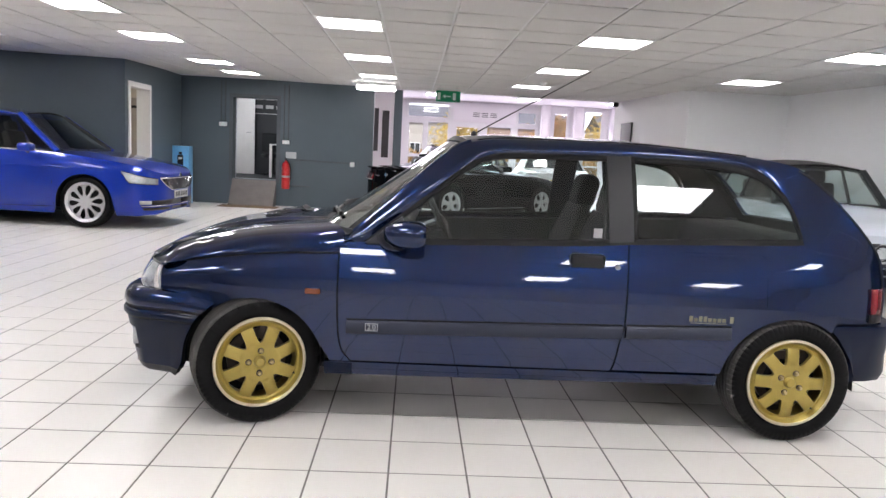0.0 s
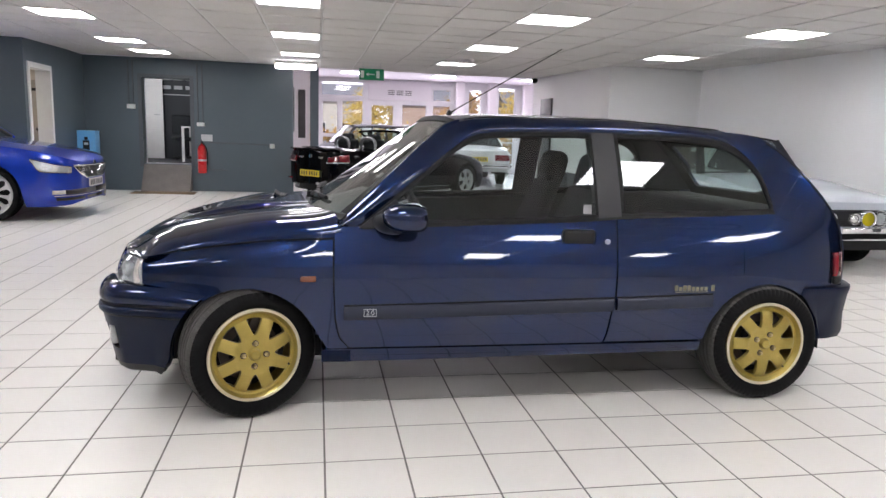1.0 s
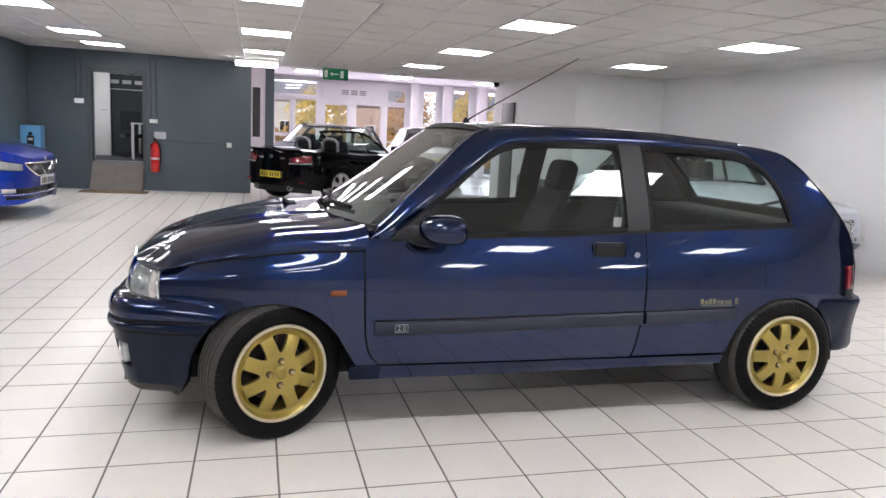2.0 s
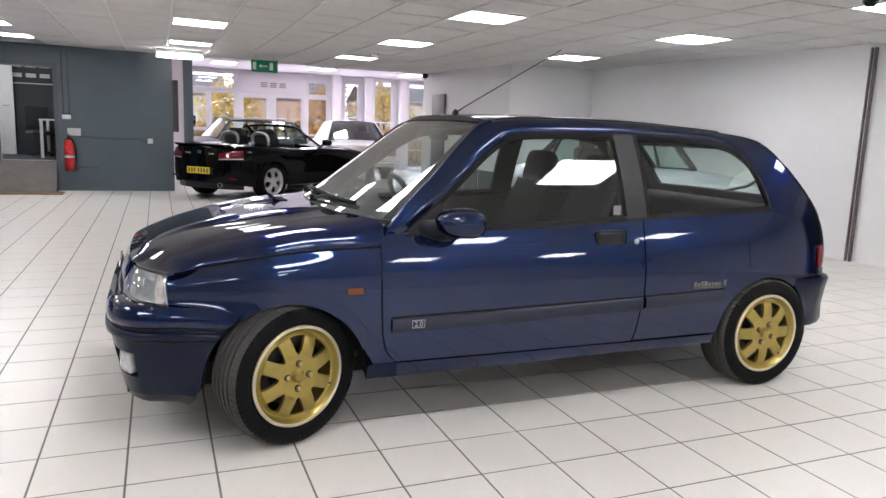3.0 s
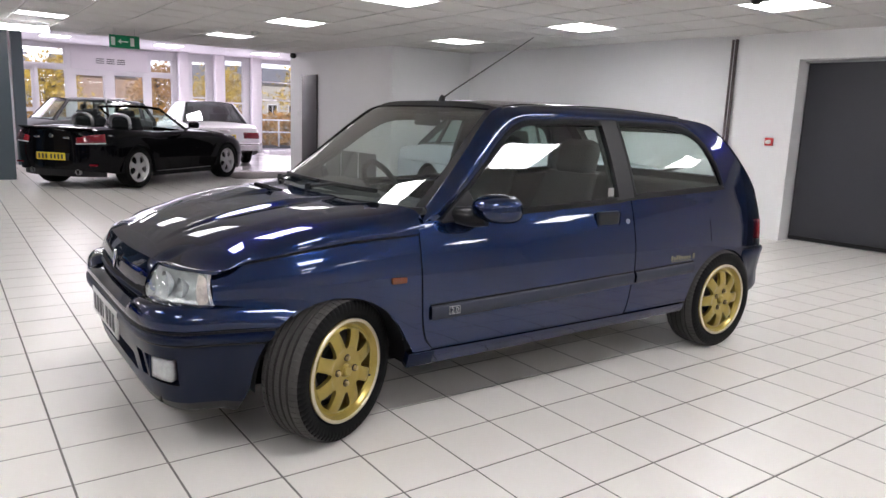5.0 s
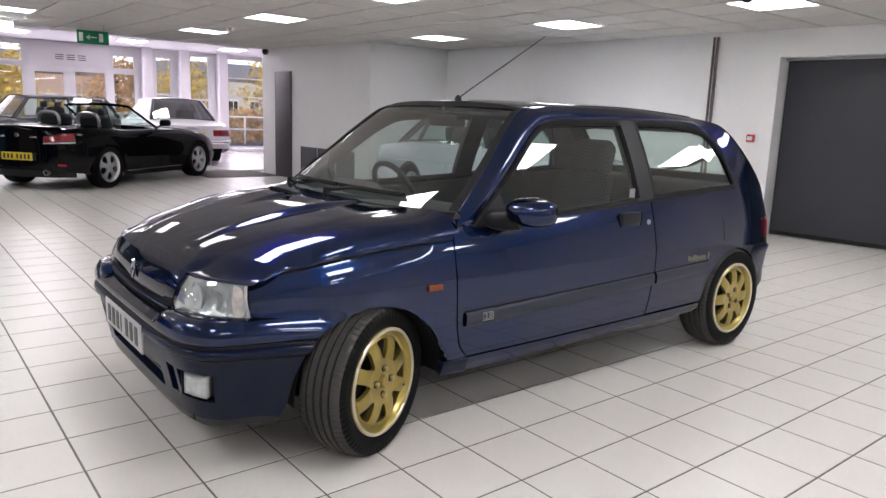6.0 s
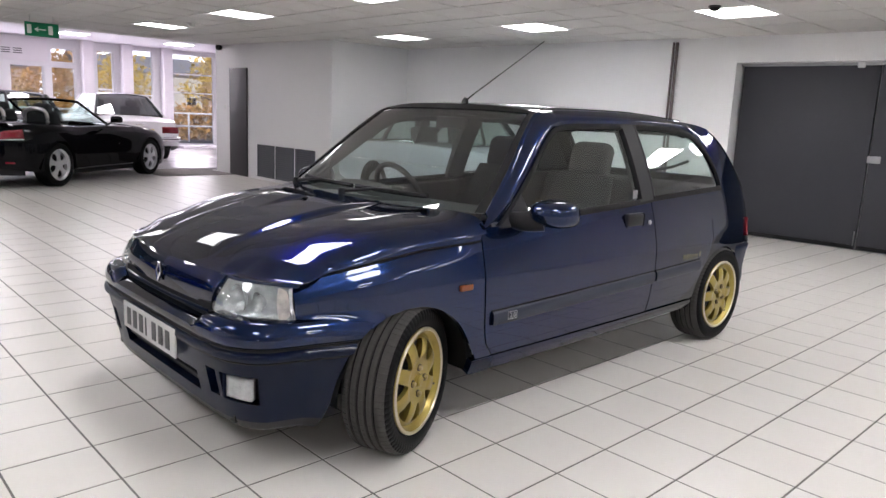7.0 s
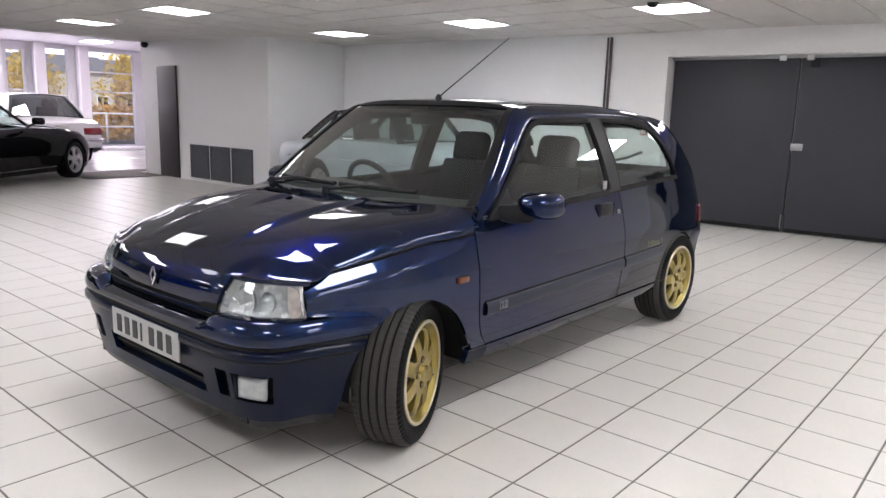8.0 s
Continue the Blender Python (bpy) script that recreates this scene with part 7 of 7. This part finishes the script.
# front end
for s in (-1, 1):
    def grille_end(z):
        return -1.0235 + 0.0585 * ((z - 0.535) / 0.165) ** 1.3

    def grille_pt(z, k, out=0.006):
        x = -1.035 + (grille_end(z) + 1.035) * k
        return (x - 0.8 * out, s * bf.y(x, z) if k > 0 else 0, z)
    bm = bmesh.new()
    add_grid(bm, grille_pt, linspace(0.540, 0.700, 9), linspace(0, 1, 12) + [1.02], flip=(s < 0))
    gr = part("grille", bm, M_BLACK, BLUE, "black front grille")
    for k in linspace(0.12, 0.9, 7):
        part("grille_bar", tube([grille_pt(z, k, 0.012) for z in linspace(0.548, 0.692, 5)], 0.0035, 5), M_CHROME, gr, "")
    bm = bmesh.new()
    tube([grille_pt(0.703, k, 0.012) for k in linspace(0, 1, 12)], 0.010, 6, bm=bm)
    tube([grille_pt(z, 1.0, 0.012) for z in linspace(0.703, 0.538, 10)], 0.009, 6, bm=bm)
    tube([grille_pt(0.538, k, 0.012) for k in linspace(1, 0, 8)], 0.008, 6, bm=bm)
    part("grille_frame", bm, M_CHROME, gr, "chrome grille frame")

    def lamp_z(x, t):
        f = (x + 0.955) / 0.455
        a, b = 0.612 + 0.012 * f + 0.020 * f * f, 0.690 + 0.098 * f
        a += (b - a) * 0.85 * smoothstep(0.72, 1.0, f)
        return a + (b - a) * t
    bm = bmesh.new()
    add_grid(bm, lambda x, t: (x, s * (bf.y(x, lamp_z(x, t)) + 0.006), lamp_z(x, t)), linspace(-0.955, -0.50, 14), linspace(0, 1, 6), flip=(s > 0))
    hl = part("headlamp", bm, M_DARKLAMP, BLUE, "angular clear headlamp")
    md = hl.modifiers.new("thickness", "SOLIDIFY")
    md.thickness, md.offset = 0.02, -0.6
    bm = bmesh.new()
    for t in (0.0, 1.0):
        tube([(x, s * (bf.y(x, lamp_z(x, t)) + 0.008), lamp_z(x, t)) for x in linspace(-0.955, -0.50, 12)], 0.005, 6, bm=bm)
    part("lamp_seal", bm, M_RUBBER, hl, "dark lamp surround")
    for a0, a1 in ((-0.84, -0.77), (-0.72, -0.64)):
        bm = bmesh.new()
        add_grid(bm, lambda x, t: (x, s * (bf.y(x, lamp_z(x, t)) + 0.0125), lamp_z(x, t)), linspace(a0, a1, 6), linspace(0.22, 0.85, 5), flip=(s > 0))
        part("lamp_unit", bm, M_REFLECTOR, hl, "bright lamp unit")
    bf.patch("fog_lamp", BLUE, M_LENS, linspace(-0.90, -0.76, 6), (0.345, 0.37, 0.395), s, 0.008, "slim fog lamp")
    bf.patch("chrome_strip", BLUE, M_CHROME, linspace(-1.0349, -0.78, 12), (0.318, 0.328), s, 0.010, "chrome bumper strip")
    bf.patch("lower_intake", BLUE, M_BLACK, linspace(-1.0349, -0.90, 10), (0.335, 0.37, 0.40), s, 0.004, "black lower intake")
    bf.patch("bumper_lip", BLUE, M_BLACK, linspace(-1.0349, -0.80, 10), (0.262, 0.28, 0.300), s, 0.006, "black lower lip")
    mr = part("door_mirror", boxm(0.62, 0.80, s * 0.99 - 0.09, s * 0.99 + 0.09, 0.99, 1.10, bevel=0.045, seg=4), M_BLUECAR, BLUE, "blue door mirror")
    part("mirror_arm", tube([(0.76, s * 0.86, 0.98), (0.74, s * 0.95, 1.01)], 0.02, 8), M_BLACK, mr)
    part("door_handle", boxm(1.50, 1.66, s * (bf.y(1.6, 0.88) + 0.006) - 0.012, s * (bf.y(1.6, 0.88) + 0.006) + 0.012, 0.87, 0.895, bevel=0.006), M_BLUECAR, BLUE)
    part("sill_trim", tube([(x, s * (bf.y(x, bf.sh(x)) + 0.004), bf.sh(x) + 0.006) for x in linspace(0.75, 3.3, 20)], 0.009, 6), M_CHROME, BLUE, "chrome window sill trim")
plate(BLUE, pose(-1.047, 0, 0.465), M_PLATEWHITE)
part("emblem", lathe([(0.0, -0.006), (0.04, -0.004), (0.045, 0.0), (0.0, 0.0)], 20, "x"), M_CHROME, BLUE, "round chrome emblem").location = (-1.038, 0, 0.722)

for ob in BLUE.children_recursive:
    if ob.location.x < -0.5:
        ob.location.x = -0.38 + (ob.location.x + 0.38) * 0.88
    elif ob.type == "MESH" and abs(ob.location.x) < 0.001 and ob.parent == BLUE or ob.name.startswith(("lamp_", "grille_")):
        for v in ob.data.vertices:
            if v.co.x < -0.38:
                v.co.x = -0.38 + (v.co.x + 0.38) * 0.88

# black open roadster, seen from behind
ROAD = thing("black_roadster_car", pose(2.14, 15.10, 0, 0, 0, 39.3 - 180), "black open top roadster with silver five spoke wheels", "car")
rf = Form([(-0.90, 0.0), (-0.88, 0.35), (-0.82, 0.60), (-0.65, 0.78), (-0.3, 0.87), (0.0, 0.89), (0.8, 0.865), (1.4, 0.855), (2.0, 0.87), (2.5, 0.895), (2.9, 0.875), (3.15, 0.80), (3.27, 0.62), (3.32, 0.35), (3.34, 0.0)],
          [(0.0, 0.14), (0.2, 0.09), (0.38, 0.03), (0.55, 0.0), (0.72, 0.0), (0.88, 0.04), (0.96, 0.09), (1.0, 0.14)],
          [(-0.9, 0.60), (-0.7, 0.69), (-0.3, 0.80), (0.3, 0.855), (1.0, 0.875), (1.8, 0.865), (2.4, 0.905), (2.9, 0.915), (3.15, 0.90), (3.34, 0.87)],
          [(-0.9, 0.02), (0.0, 0.06), (1.0, 0.06), (2.6, 0.05), (3.34, 0.035)],
          [(0.0, 0.325, 0.36), (2.496, 0.325, 0.36)], [(-0.9, 0.22), (-0.6, 0.16), (0.4, 0.15), (2.0, 0.16), (2.9, 0.24), (3.34, 0.30)])
rf.body(ROAD, M_BLACKCAR, "gloss black bodywork", hole=lambda x, y, z: 1.12 < x < 2.28 and abs(y) < 0.63 and z > 0.80)
part("cockpit_tub", boxm(1.05, 2.36, -0.66, 0.66, 0.25, 0.55), M_INTERIOR, ROAD, "dark cockpit", 0)
bm = wall_mesh("x", -0.68, -0.66, 1.05, 2.36, 0.5, 0.86)
part("cockpit_side", bm, M_INTERIOR, ROAD, "", 0)
part("cockpit_side", wall_mesh("x", 0.66, 0.68, 1.05, 2.36, 0.5, 0.86), M_INTERIOR, ROAD, "", 0)
wfn = lambda v, u: (1.02 + 0.60 * v - 0.14 * (1 - u * u) * (1 - 0.4 * v), u * (0.70 - 0.10 * v), 0.90 + 0.345 * v + 0.03 * (1 - u * u))
bm = bmesh.new()
add_grid(bm, wfn, linspace(0, 1, 8), linspace(-1, 1, 15), flip=True)
part("windscreen", bm, M_CARGLASS, ROAD, "raked windscreen").visible_shadow = False
part("windscreen_frame", tube([wfn(v, -1) for v in linspace(0, 1, 6)] + [wfn(1, u) for u in linspace(-0.95, 0.95, 14)] + [wfn(v, 1) for v in linspace(1, 0, 6)], 0.022, 8), M_BLACKCAR, ROAD, "black windscreen frame")
for q in (-0.36, 0.36):
    st = part("seat_back", boxm(-0.08, 0.08, -0.25, 0.25, 0, 0.62, bevel=0.06, seg=3, m=pose(2.0, q, 0.5, 0, 14, 0)), M_INTERIOR, ROAD, "dark sports seat")
    part("headrest", boxm(-0.06, 0.06, -0.14, 0.14, 0, 0.22, bevel=0.045, seg=3, m=pose(2.11, q, 0.99, 0, 8, 0)), M_INTERIOR, st)
    part("roll_hoop", tube(spline([(2.28, q - 0.19, 0.86), (2.29, q - 0.17, 1.08), (2.30, q, 1.13), (2.29, q + 0.17, 1.08), (2.28, q + 0.19, 0.86)], 20), 0.028, 8), M_STEEL, ROAD, "grey roll hoop")
    s = math.copysign(1, q)
    sgl = bmesh.new()
    add_grid(sgl, lambda x, t: (x, s * (0.74 - 0.08 * t), 0.88 + 0.30 * t * (1 - smoothstep(1.9, 2.3, x) * 0.4)), linspace(1.42, 2.2, 8), linspace(0, 1, 4))
    part("side_glass", sgl, M_CARGLASS, ROAD, "").visible_shadow = False
    lm = spline([(3.14, 0.815, 0), (3.22, 0.72, 0), (3.28, 0.58, 0), (3.31, 0.43, 0)], 12)
    bm = bmesh.new()
    add_grid(bm, lambda i, t: (lm[i].x + 0.014 - 0.03 * t, s * lm[i].y * (1.012 - 0.05 * t), 0.695 + (0.105 + 0.025 * (1 - i / 11)) * t + 0.02 * (1 - i / 11)), range(12), linspace(0, 1, 5), flip=(s > 0))
    ob = part("tail_lamp", bm, M_REDLENS, ROAD, "red wrap round tail lamp")
    md = ob.modifiers.new("thickness", "SOLIDIFY")
    md.thickness, md.offset = 0.02, 0
    # pale strip draws the white glint along the lamp's lower edge
    bm = bmesh.new()
    tube([(lm[i].x + 0.022, s * lm[i].y * 1.014, 0.692 + 0.02 * (1 - i / 11)) for i in range(12)], 0.009, 6, bm=bm)
    part("clear_strip", bm, M_LENS, ob, "pale strip for the glint along the lamp's lower edge")
    part("model_badge", boxm(3.325, 3.333, s * 0.27 - 0.06, s * 0.27 + 0.06, 0.765, 0.790, bevel=0.003), M_CHROME, ROAD, "small chrome badge bar")
    part("reflector", boxm(3.24, 3.27, s * 0.54, s * 0.74, 0.37, 0.40, bevel=0.006), M_REDLENS, ROAD, "red bumper reflector")
    part("exhaust", lathe([(0.035, 0.0), (0.042, 0.0), (0.042, 0.14), (0.035, 0.14)], 18, "x"), M_STEEL, ROAD, "steel exhaust tip").location = (3.17, s * 0.42, 0.27)
    mr = part("door_mirror", boxm(1.12, 1.24, s * 0.97 - 0.09, s * 0.97 + 0.09, 0.94, 1.05, bevel=0.04, seg=3), M_BLACKCAR, ROAD, "black door mirror")
    part("mirror_arm", tube([(1.22, s * 0.80, 0.89), (1.19, s * 0.93, 0.97)], 0.018, 8), M_BLACK, mr)
    for pts in ([(0.98, 0.25), (0.95, 0.6), (1.0, 0.85)], [(2.05, 0.28), (2.12, 0.55), (2.16, 0.84)], [(0.98, 0.23), (1.5, 0.22), (2.05, 0.26)]):
        rf.seam(ROAD, pts, s=int(s))
    rf.patch("sill_line", ROAD, M_STEEL, linspace(0.5, 2.0, 10), (0.235, 0.243), int(s), 0.004)
bm = bmesh.new()
add_grid(bm, lambda y, t: (3.30 + 0.055 * t - 0.10 * (abs(y) / 0.72) ** 2.6, y, 0.905 + 0.022 * t - 0.012 * (1 - t)), linspace(-0.66, 0.66, 22), linspace(0, 1, 5))
lip = part("boot_lip", bm, M_BLACKCAR, ROAD, "gloss black boot lid lip")
md = lip.modifiers.new("thickness", "SOLIDIFY")
md.thickness, md.offset = 0.014, 0
part("boot_gap", tube([(2.62, -0.60, 0.952)] + [(3.10, y, 0.945) for y in linspace(-0.55, 0.55, 8)] + [(2.62, 0.60, 0.952)], 0.004, 5), M_RUBBER, ROAD, "")
bm = bmesh.new()
add_grid(bm, lambda y, k: ((3.345, 3.352, 3.33)[k] - 0.10 * (y / 0.4) ** 2 * 0.2, y, (0.44, 0.50, 0.56)[k]), linspace(-0.31, 0.31, 8), range(3))
part("plate_recess", bm, M_BLACK, ROAD, "black plate recess")
plate(ROAD, pose(3.362, 0, 0.495, 0, 0, 180), M_PLATEYELLOW)
rb = bmesh.new()
add_grid(rb, lambda y, z: (3.335 - 0.26 * (abs(y) / 0.78) ** 2.4, y, z), linspace(-0.76, 0.76, 20), (0.20, 0.25, 0.33))
part("rear_diffuser", rb, M_BLACK, ROAD, "matt black rear valance")
part("emblem", lathe([(0.0, 0.010), (0.034, 0.008), (0.038, 0.0), (0.0, 0.0)], 20, "x"), M_CHROME, ROAD, "round silver emblem").location = (3.338, 0, 0.80)
wr_m = alloy(0.325, 0.235, 0.228, 5, M_SILVERALLOY, 0.46)
for x in (0.0, 2.496):
    for s in (-1, 1):
        fit_wheel(ROAD, wr_m, x, s * 0.765, 0.325, s, spin=-20)

# white classic saloon in the far showroom, seen from behind
WSAL = thing("white_classic_saloon", pose(3.82, 20.84, 0.016, 0, 0, 85 - 180), "white classic saloon with chrome rear bumper", "car")
wf = Form([(-0.85, 0.0), (-0.84, 0.55), (-0.80, 0.72), (-0.6, 0.83), (0.0, 0.88), (1.5, 0.893), (2.8, 0.88), (3.5, 0.85), (3.80, 0.81), (3.86, 0.74), (3.88, 0.4), (3.885, 0.0)],
          SEC, [(-0.85, 0.80), (-0.5, 0.86), (0.4, 0.93), (2.0, 0.95), (3.0, 0.95), (3.7, 0.90), (3.885, 0.86)], [(-0.85, 0.02), (0.0, 0.04), (3.0, 0.04), (3.885, 0.0)],
          [(0.0, 0.31, 0.345), (2.795, 0.31, 0.345)], [(-0.85, 0.35), (-0.4, 0.22), (3.3, 0.22), (3.885, 0.36)])
wf.body(WSAL, M_WHITECAR, "ivory white bodywork")
cabin(WSAL, wf, 0.45, 1.02, 2.35, 2.98, lerp_table([(1.02, 1.395), (1.6, 1.42), (2.35, 1.40)]), 0.46, M_WHITECAR, M_WHITECAR, M_TINTED, [(1.55, 1.60, 0.06), (2.35, 2.30, 0.22)], rear_bow=0.06)
for s in (-1, 1):
    wf.patch("tail_lamp", WSAL, M_REDLENS, linspace(3.72, 3.879, 10), linspace(0.63, 0.77, 5), s, 0.012, "ribbed red tail lamp")
    wf.patch("bumper", WSAL, M_CHROME, linspace(3.45, 3.884, 14), linspace(0.46, 0.545, 5), s, 0.045, "chrome rear bumper", 0.02)
    wf.patch("bumper_rubber", WSAL, M_RUBBER, linspace(3.45, 3.884, 14), (0.50, 0.515), s, 0.06, "black bumper strip", 0.02)
    wf.patch("side_moulding", WSAL, M_CHROME, linspace(0.4, 2.4, 12), (0.60, 0.615), s, 0.006)
plate(WSAL, pose(3.90, 0, 0.66, 0, 0, 180), M_PLATEYELLOW)
bb = part("rear_bumper_bar", boxm(3.884, 3.950, -0.80, 0.80, 0.455, 0.552, bevel=0.026, seg=3), M_CHROME, WSAL, "chrome rear bumper bar")
part("bumper_strip", boxm(3.949, 3.958, -0.76, 0.76, 0.496, 0.514), M_RUBBER, bb, "black bumper strip", 0)
part("boot_handle", boxm(3.882, 3.90, -0.12, 0.12, 0.80, 0.82, bevel=0.005), M_CHROME, WSAL, "chrome boot handle")
ww_m = alloy(0.31, 0.185, 0.18, 8, M_STEEL, 0.6)
for x in (0.0, 2.795):
    for s in (-1, 1):
        fit_wheel(WSAL, ww_m, x, s * 0.75, 0.31, s, label="steel wheel with chrome trim")

# pale classic coupe with a black roof, behind the hatchback
PALE = thing("pale_classic_coupe", pose(4.82, 7.00, 0, 0, 0, 90), "pale ice blue classic coupe with black vinyl roof", "car")
pf_ = Form([(-0.64, 0.0), (-0.635, 0.45), (-0.62, 0.66), (-0.56, 0.73), (-0.3, 0.765), (0.5, 0.785), (1.8, 0.79), (2.8, 0.775), (3.2, 0.76), (3.48, 0.72), (3.53, 0.45), (3.54, 0.0)],
           SEC, [(-0.64, 0.70), (-0.5, 0.745), (0.0, 0.80), (0.6, 0.865), (1.6, 0.89), (2.4, 0.885), (3.0, 0.855), (3.54, 0.79)], [(-0.64, 0.01), (-0.3, 0.03), (0.5, 0.04), (3.0, 0.03), (3.54, 0.01)],
           [(0.0, 0.29, 0.325), (2.52, 0.29, 0.325)], [(-0.64, 0.40), (-0.4, 0.24), (3.0, 0.24), (3.54, 0.36)])
pf_.body(PALE, M_PALEBLUECAR, "pale ice blue bodywork")
cabin(PALE, pf_, 0.94, 1.27, 2.36, 2.95, lerp_table([(1.27, 1.295), (1.46, 1.320), (1.75, 1.340), (2.36, 1.275)]), 0.36, M_VINYL, M_VINYL, M_CARGLASS, [(1.72, 1.72, 0.05), (2.45, 2.30, 0.10)], rear_bow=0.04, front_bow=0.10)
for s in (-1, 1):
    for y, r, m, d in ((0.27, 0.070, M_YELLOWLENS, 0.04), (0.43, 0.078, M_LENS, 0.0), (0.13, 0.045, M_CHROME, 0.02)):
        lp = part("lamp_ring", lathe([(r, -0.01), (r + 0.012, -0.016), (r + 0.016, 0.0), (r + 0.012, 0.05), (r - 0.005, 0.05)], 28, "x"), M_CHROME, PALE, "chrome lamp ring")
        lp.location = (-0.65 - d, s * y, 0.545)
        part("lamp_glass", lathe([(0.0, -0.028), (r * 0.5, -0.022), (r * 0.9, -0.008), (r, 0.0), (r, 0.02), (0.0, 0.02)], 28, "x"), m, lp, "round lamp glass")
    pf_.patch("front_bumper", PALE, M_CHROME, linspace(-0.639, -0.40, 14), linspace(0.40, 0.455, 5), s, 0.05, "chrome front bumper", 0.02)
    pf_.patch("front_valance", PALE, M_BLACK, linspace(-0.638, -0.50, 8), linspace(0.40, 0.42, 3), s, 0.004, "black front valance")
    pf_.patch("side_moulding", PALE, M_CHROME, linspace(0.3, 3.2, 16), (0.62, 0.632), s, 0.006, "thin chrome side moulding")
    for pts in ([(0.62, 0.28), (0.60, 0.6), (0.62, 0.84)], [(1.66, 0.28), (1.66, 0.6), (1.66, 0.87)]):
        pf_.seam(PALE, pts, s=s)
gb = part("grille", boxm(-0.662, -0.640, -0.53, 0.53, 0.465, 0.635, bevel=0.01), M_BLACK, PALE, "black front grille with bright slats")
for k in range(9):
    part("grille_slat", boxm(-0.668, -0.660, -0.52, 0.52, 0.474 + k * 0.018, 0.479 + k * 0.018), M_CHROME, gb, "", 0)
part("front_apron", boxm(-0.60, -0.40, -0.62, 0.62, 0.22, 0.41), M_BLACK, PALE, "dark front apron", 0)
part("bumper_bar", boxm(-0.66, -0.63, -0.60, 0.60, 0.325, 0.342, bevel=0.006), M_CHROME, PALE, "chrome lower bar")
wp_m = alloy(0.29, 0.175, 0.17, 8, M_STEEL, 0.6)
for x in (0.0, 2.52):
    for s in (-1, 1):
        fit_wheel(PALE, wp_m, x, s * 0.655, 0.29, s, label="classic steel wheel")

# grey hatchback in the far showroom behind the roadster
GREY = thing("grey_hatchback_car", pose(-0.05, 19.72, 0, 0, 0, 14), "dark grey hatchback parked in the far showroom", "car")
gf = Form([(-0.55, 0.0), (-0.54, 0.4), (-0.48, 0.60), (-0.3, 0.76), (0.1, 0.82), (0.6, 0.84), (1.9, 0.85), (2.3, 0.83), (2.58, 0.76), (2.72, 0.5), (2.75, 0.0)],
          SEC, [(-0.55, 0.62), (-0.3, 0.76), (0.2, 0.90), (1.3, 0.93), (2.2, 0.95), (2.75, 0.92)], [(-0.55, 0.02), (0.3, 0.05), (2.75, 0.03)],
          [(0.05, 0.30, 0.335), (2.15, 0.30, 0.335)], [(-0.55, 0.22), (2.4, 0.22), (2.75, 0.3)])
gf.body(GREY, M_SILVERCAR, "dark grey bodywork")
cabin(GREY, gf, 0.22, 0.62, 2.34, 2.62, lerp_table([(0.62, 1.38), (1.4, 1.40), (2.34, 1.36)]), 0.40, M_SILVERCAR, M_SILVERCAR, M_CARGLASS, [(1.42, 1.45, 0.07), (2.28, 2.24, 0.12)], rear_bow=0.05)
for x in (0.05, 2.15):
    for s in (-1, 1):
        fit_wheel(GREY, wp_m, x, s * 0.71, 0.29, s)

# ---- floor tiles ----
def tile_mesh():
    bm = bmesh.new()
    a, g = TILE / 2 - 0.0034, 0.0009
    top = [bm.verts.new((sx * (a - g), sy * (a - g), 0.0)) for sx, sy in ((-1, -1), (1, -1), (1, 1), (-1, 1))]
    low = [bm.verts.new((sx * a, sy * a, -0.0050)) for sx, sy in ((-1, -1), (1, -1), (1, 1), (-1, 1))]
    bm.faces.new(top)
    for k in range(4):
        bm.faces.new((low[k], low[(k + 1) % 4], top[(k + 1) % 4], top[k]))
    return finish(bm, "tile", 0)


tmesh = tile_mesh()
rng = random.Random(7)
near, rest = [], []
for i in range(-31, 39):
    for j in range(-25, 56):
        x, y = TX + (i + 0.5) * TILE, TY + (j + 0.5) * TILE
        if not (-9.6 < x < 8.0 and -4.6 < y < YS - 0.1):
            continue
        if x > 7.2 and y < 14 or (x < XJOG - 0.1 and y > YLEFT + 0.1) or (x > XRET + 0.15 and YNE < y < YFAR):
            continue
        if y > YFAR + 0.2 and x < -4.7 or x > 2.8 and y > 15.1:
            continue
        (near if -2.6 < x < 2.7 and 1.5 < y < 6.5 else rest).append((x, y))
near.sort(key=lambda p: (p[0] - 0.3) ** 2 + (p[1] - 3.2) ** 2)
rest += near[300:]
for x, y in near[:300]:
    t = part("tile", tmesh, M_TILE, floor)
    t.location = (x, y, rng.uniform(-0.0004, 0.0))
    t.rotation_euler = (rng.uniform(-0.0012, 0.0012), rng.uniform(-0.0012, 0.0012), 0)
vs_, fs_ = [], []
a, g = TILE / 2 - 0.0034, 0.0009
for x, y in rest:
    n = len(vs_)
    z = rng.uniform(-0.0004, 0.0)
    for r, h in ((a - g, z), (a, -0.0050)):
        vs_ += [(x - r, y - r, h), (x + r, y - r, h), (x + r, y + r, h), (x - r, y + r, h)]
    fs_ += [(n, n + 1, n + 2, n + 3)] + [(n + 4 + k, n + 4 + (k + 1) % 4, n + (k + 1) % 4, n + k) for k in range(4)]
me = bpy.data.meshes.new("tile_field")
me.from_pydata(vs_, [], fs_)
tagged(part("tile_field", me, M_TILE, floor), "pale glazed floor tiles further off", kind="stuff")
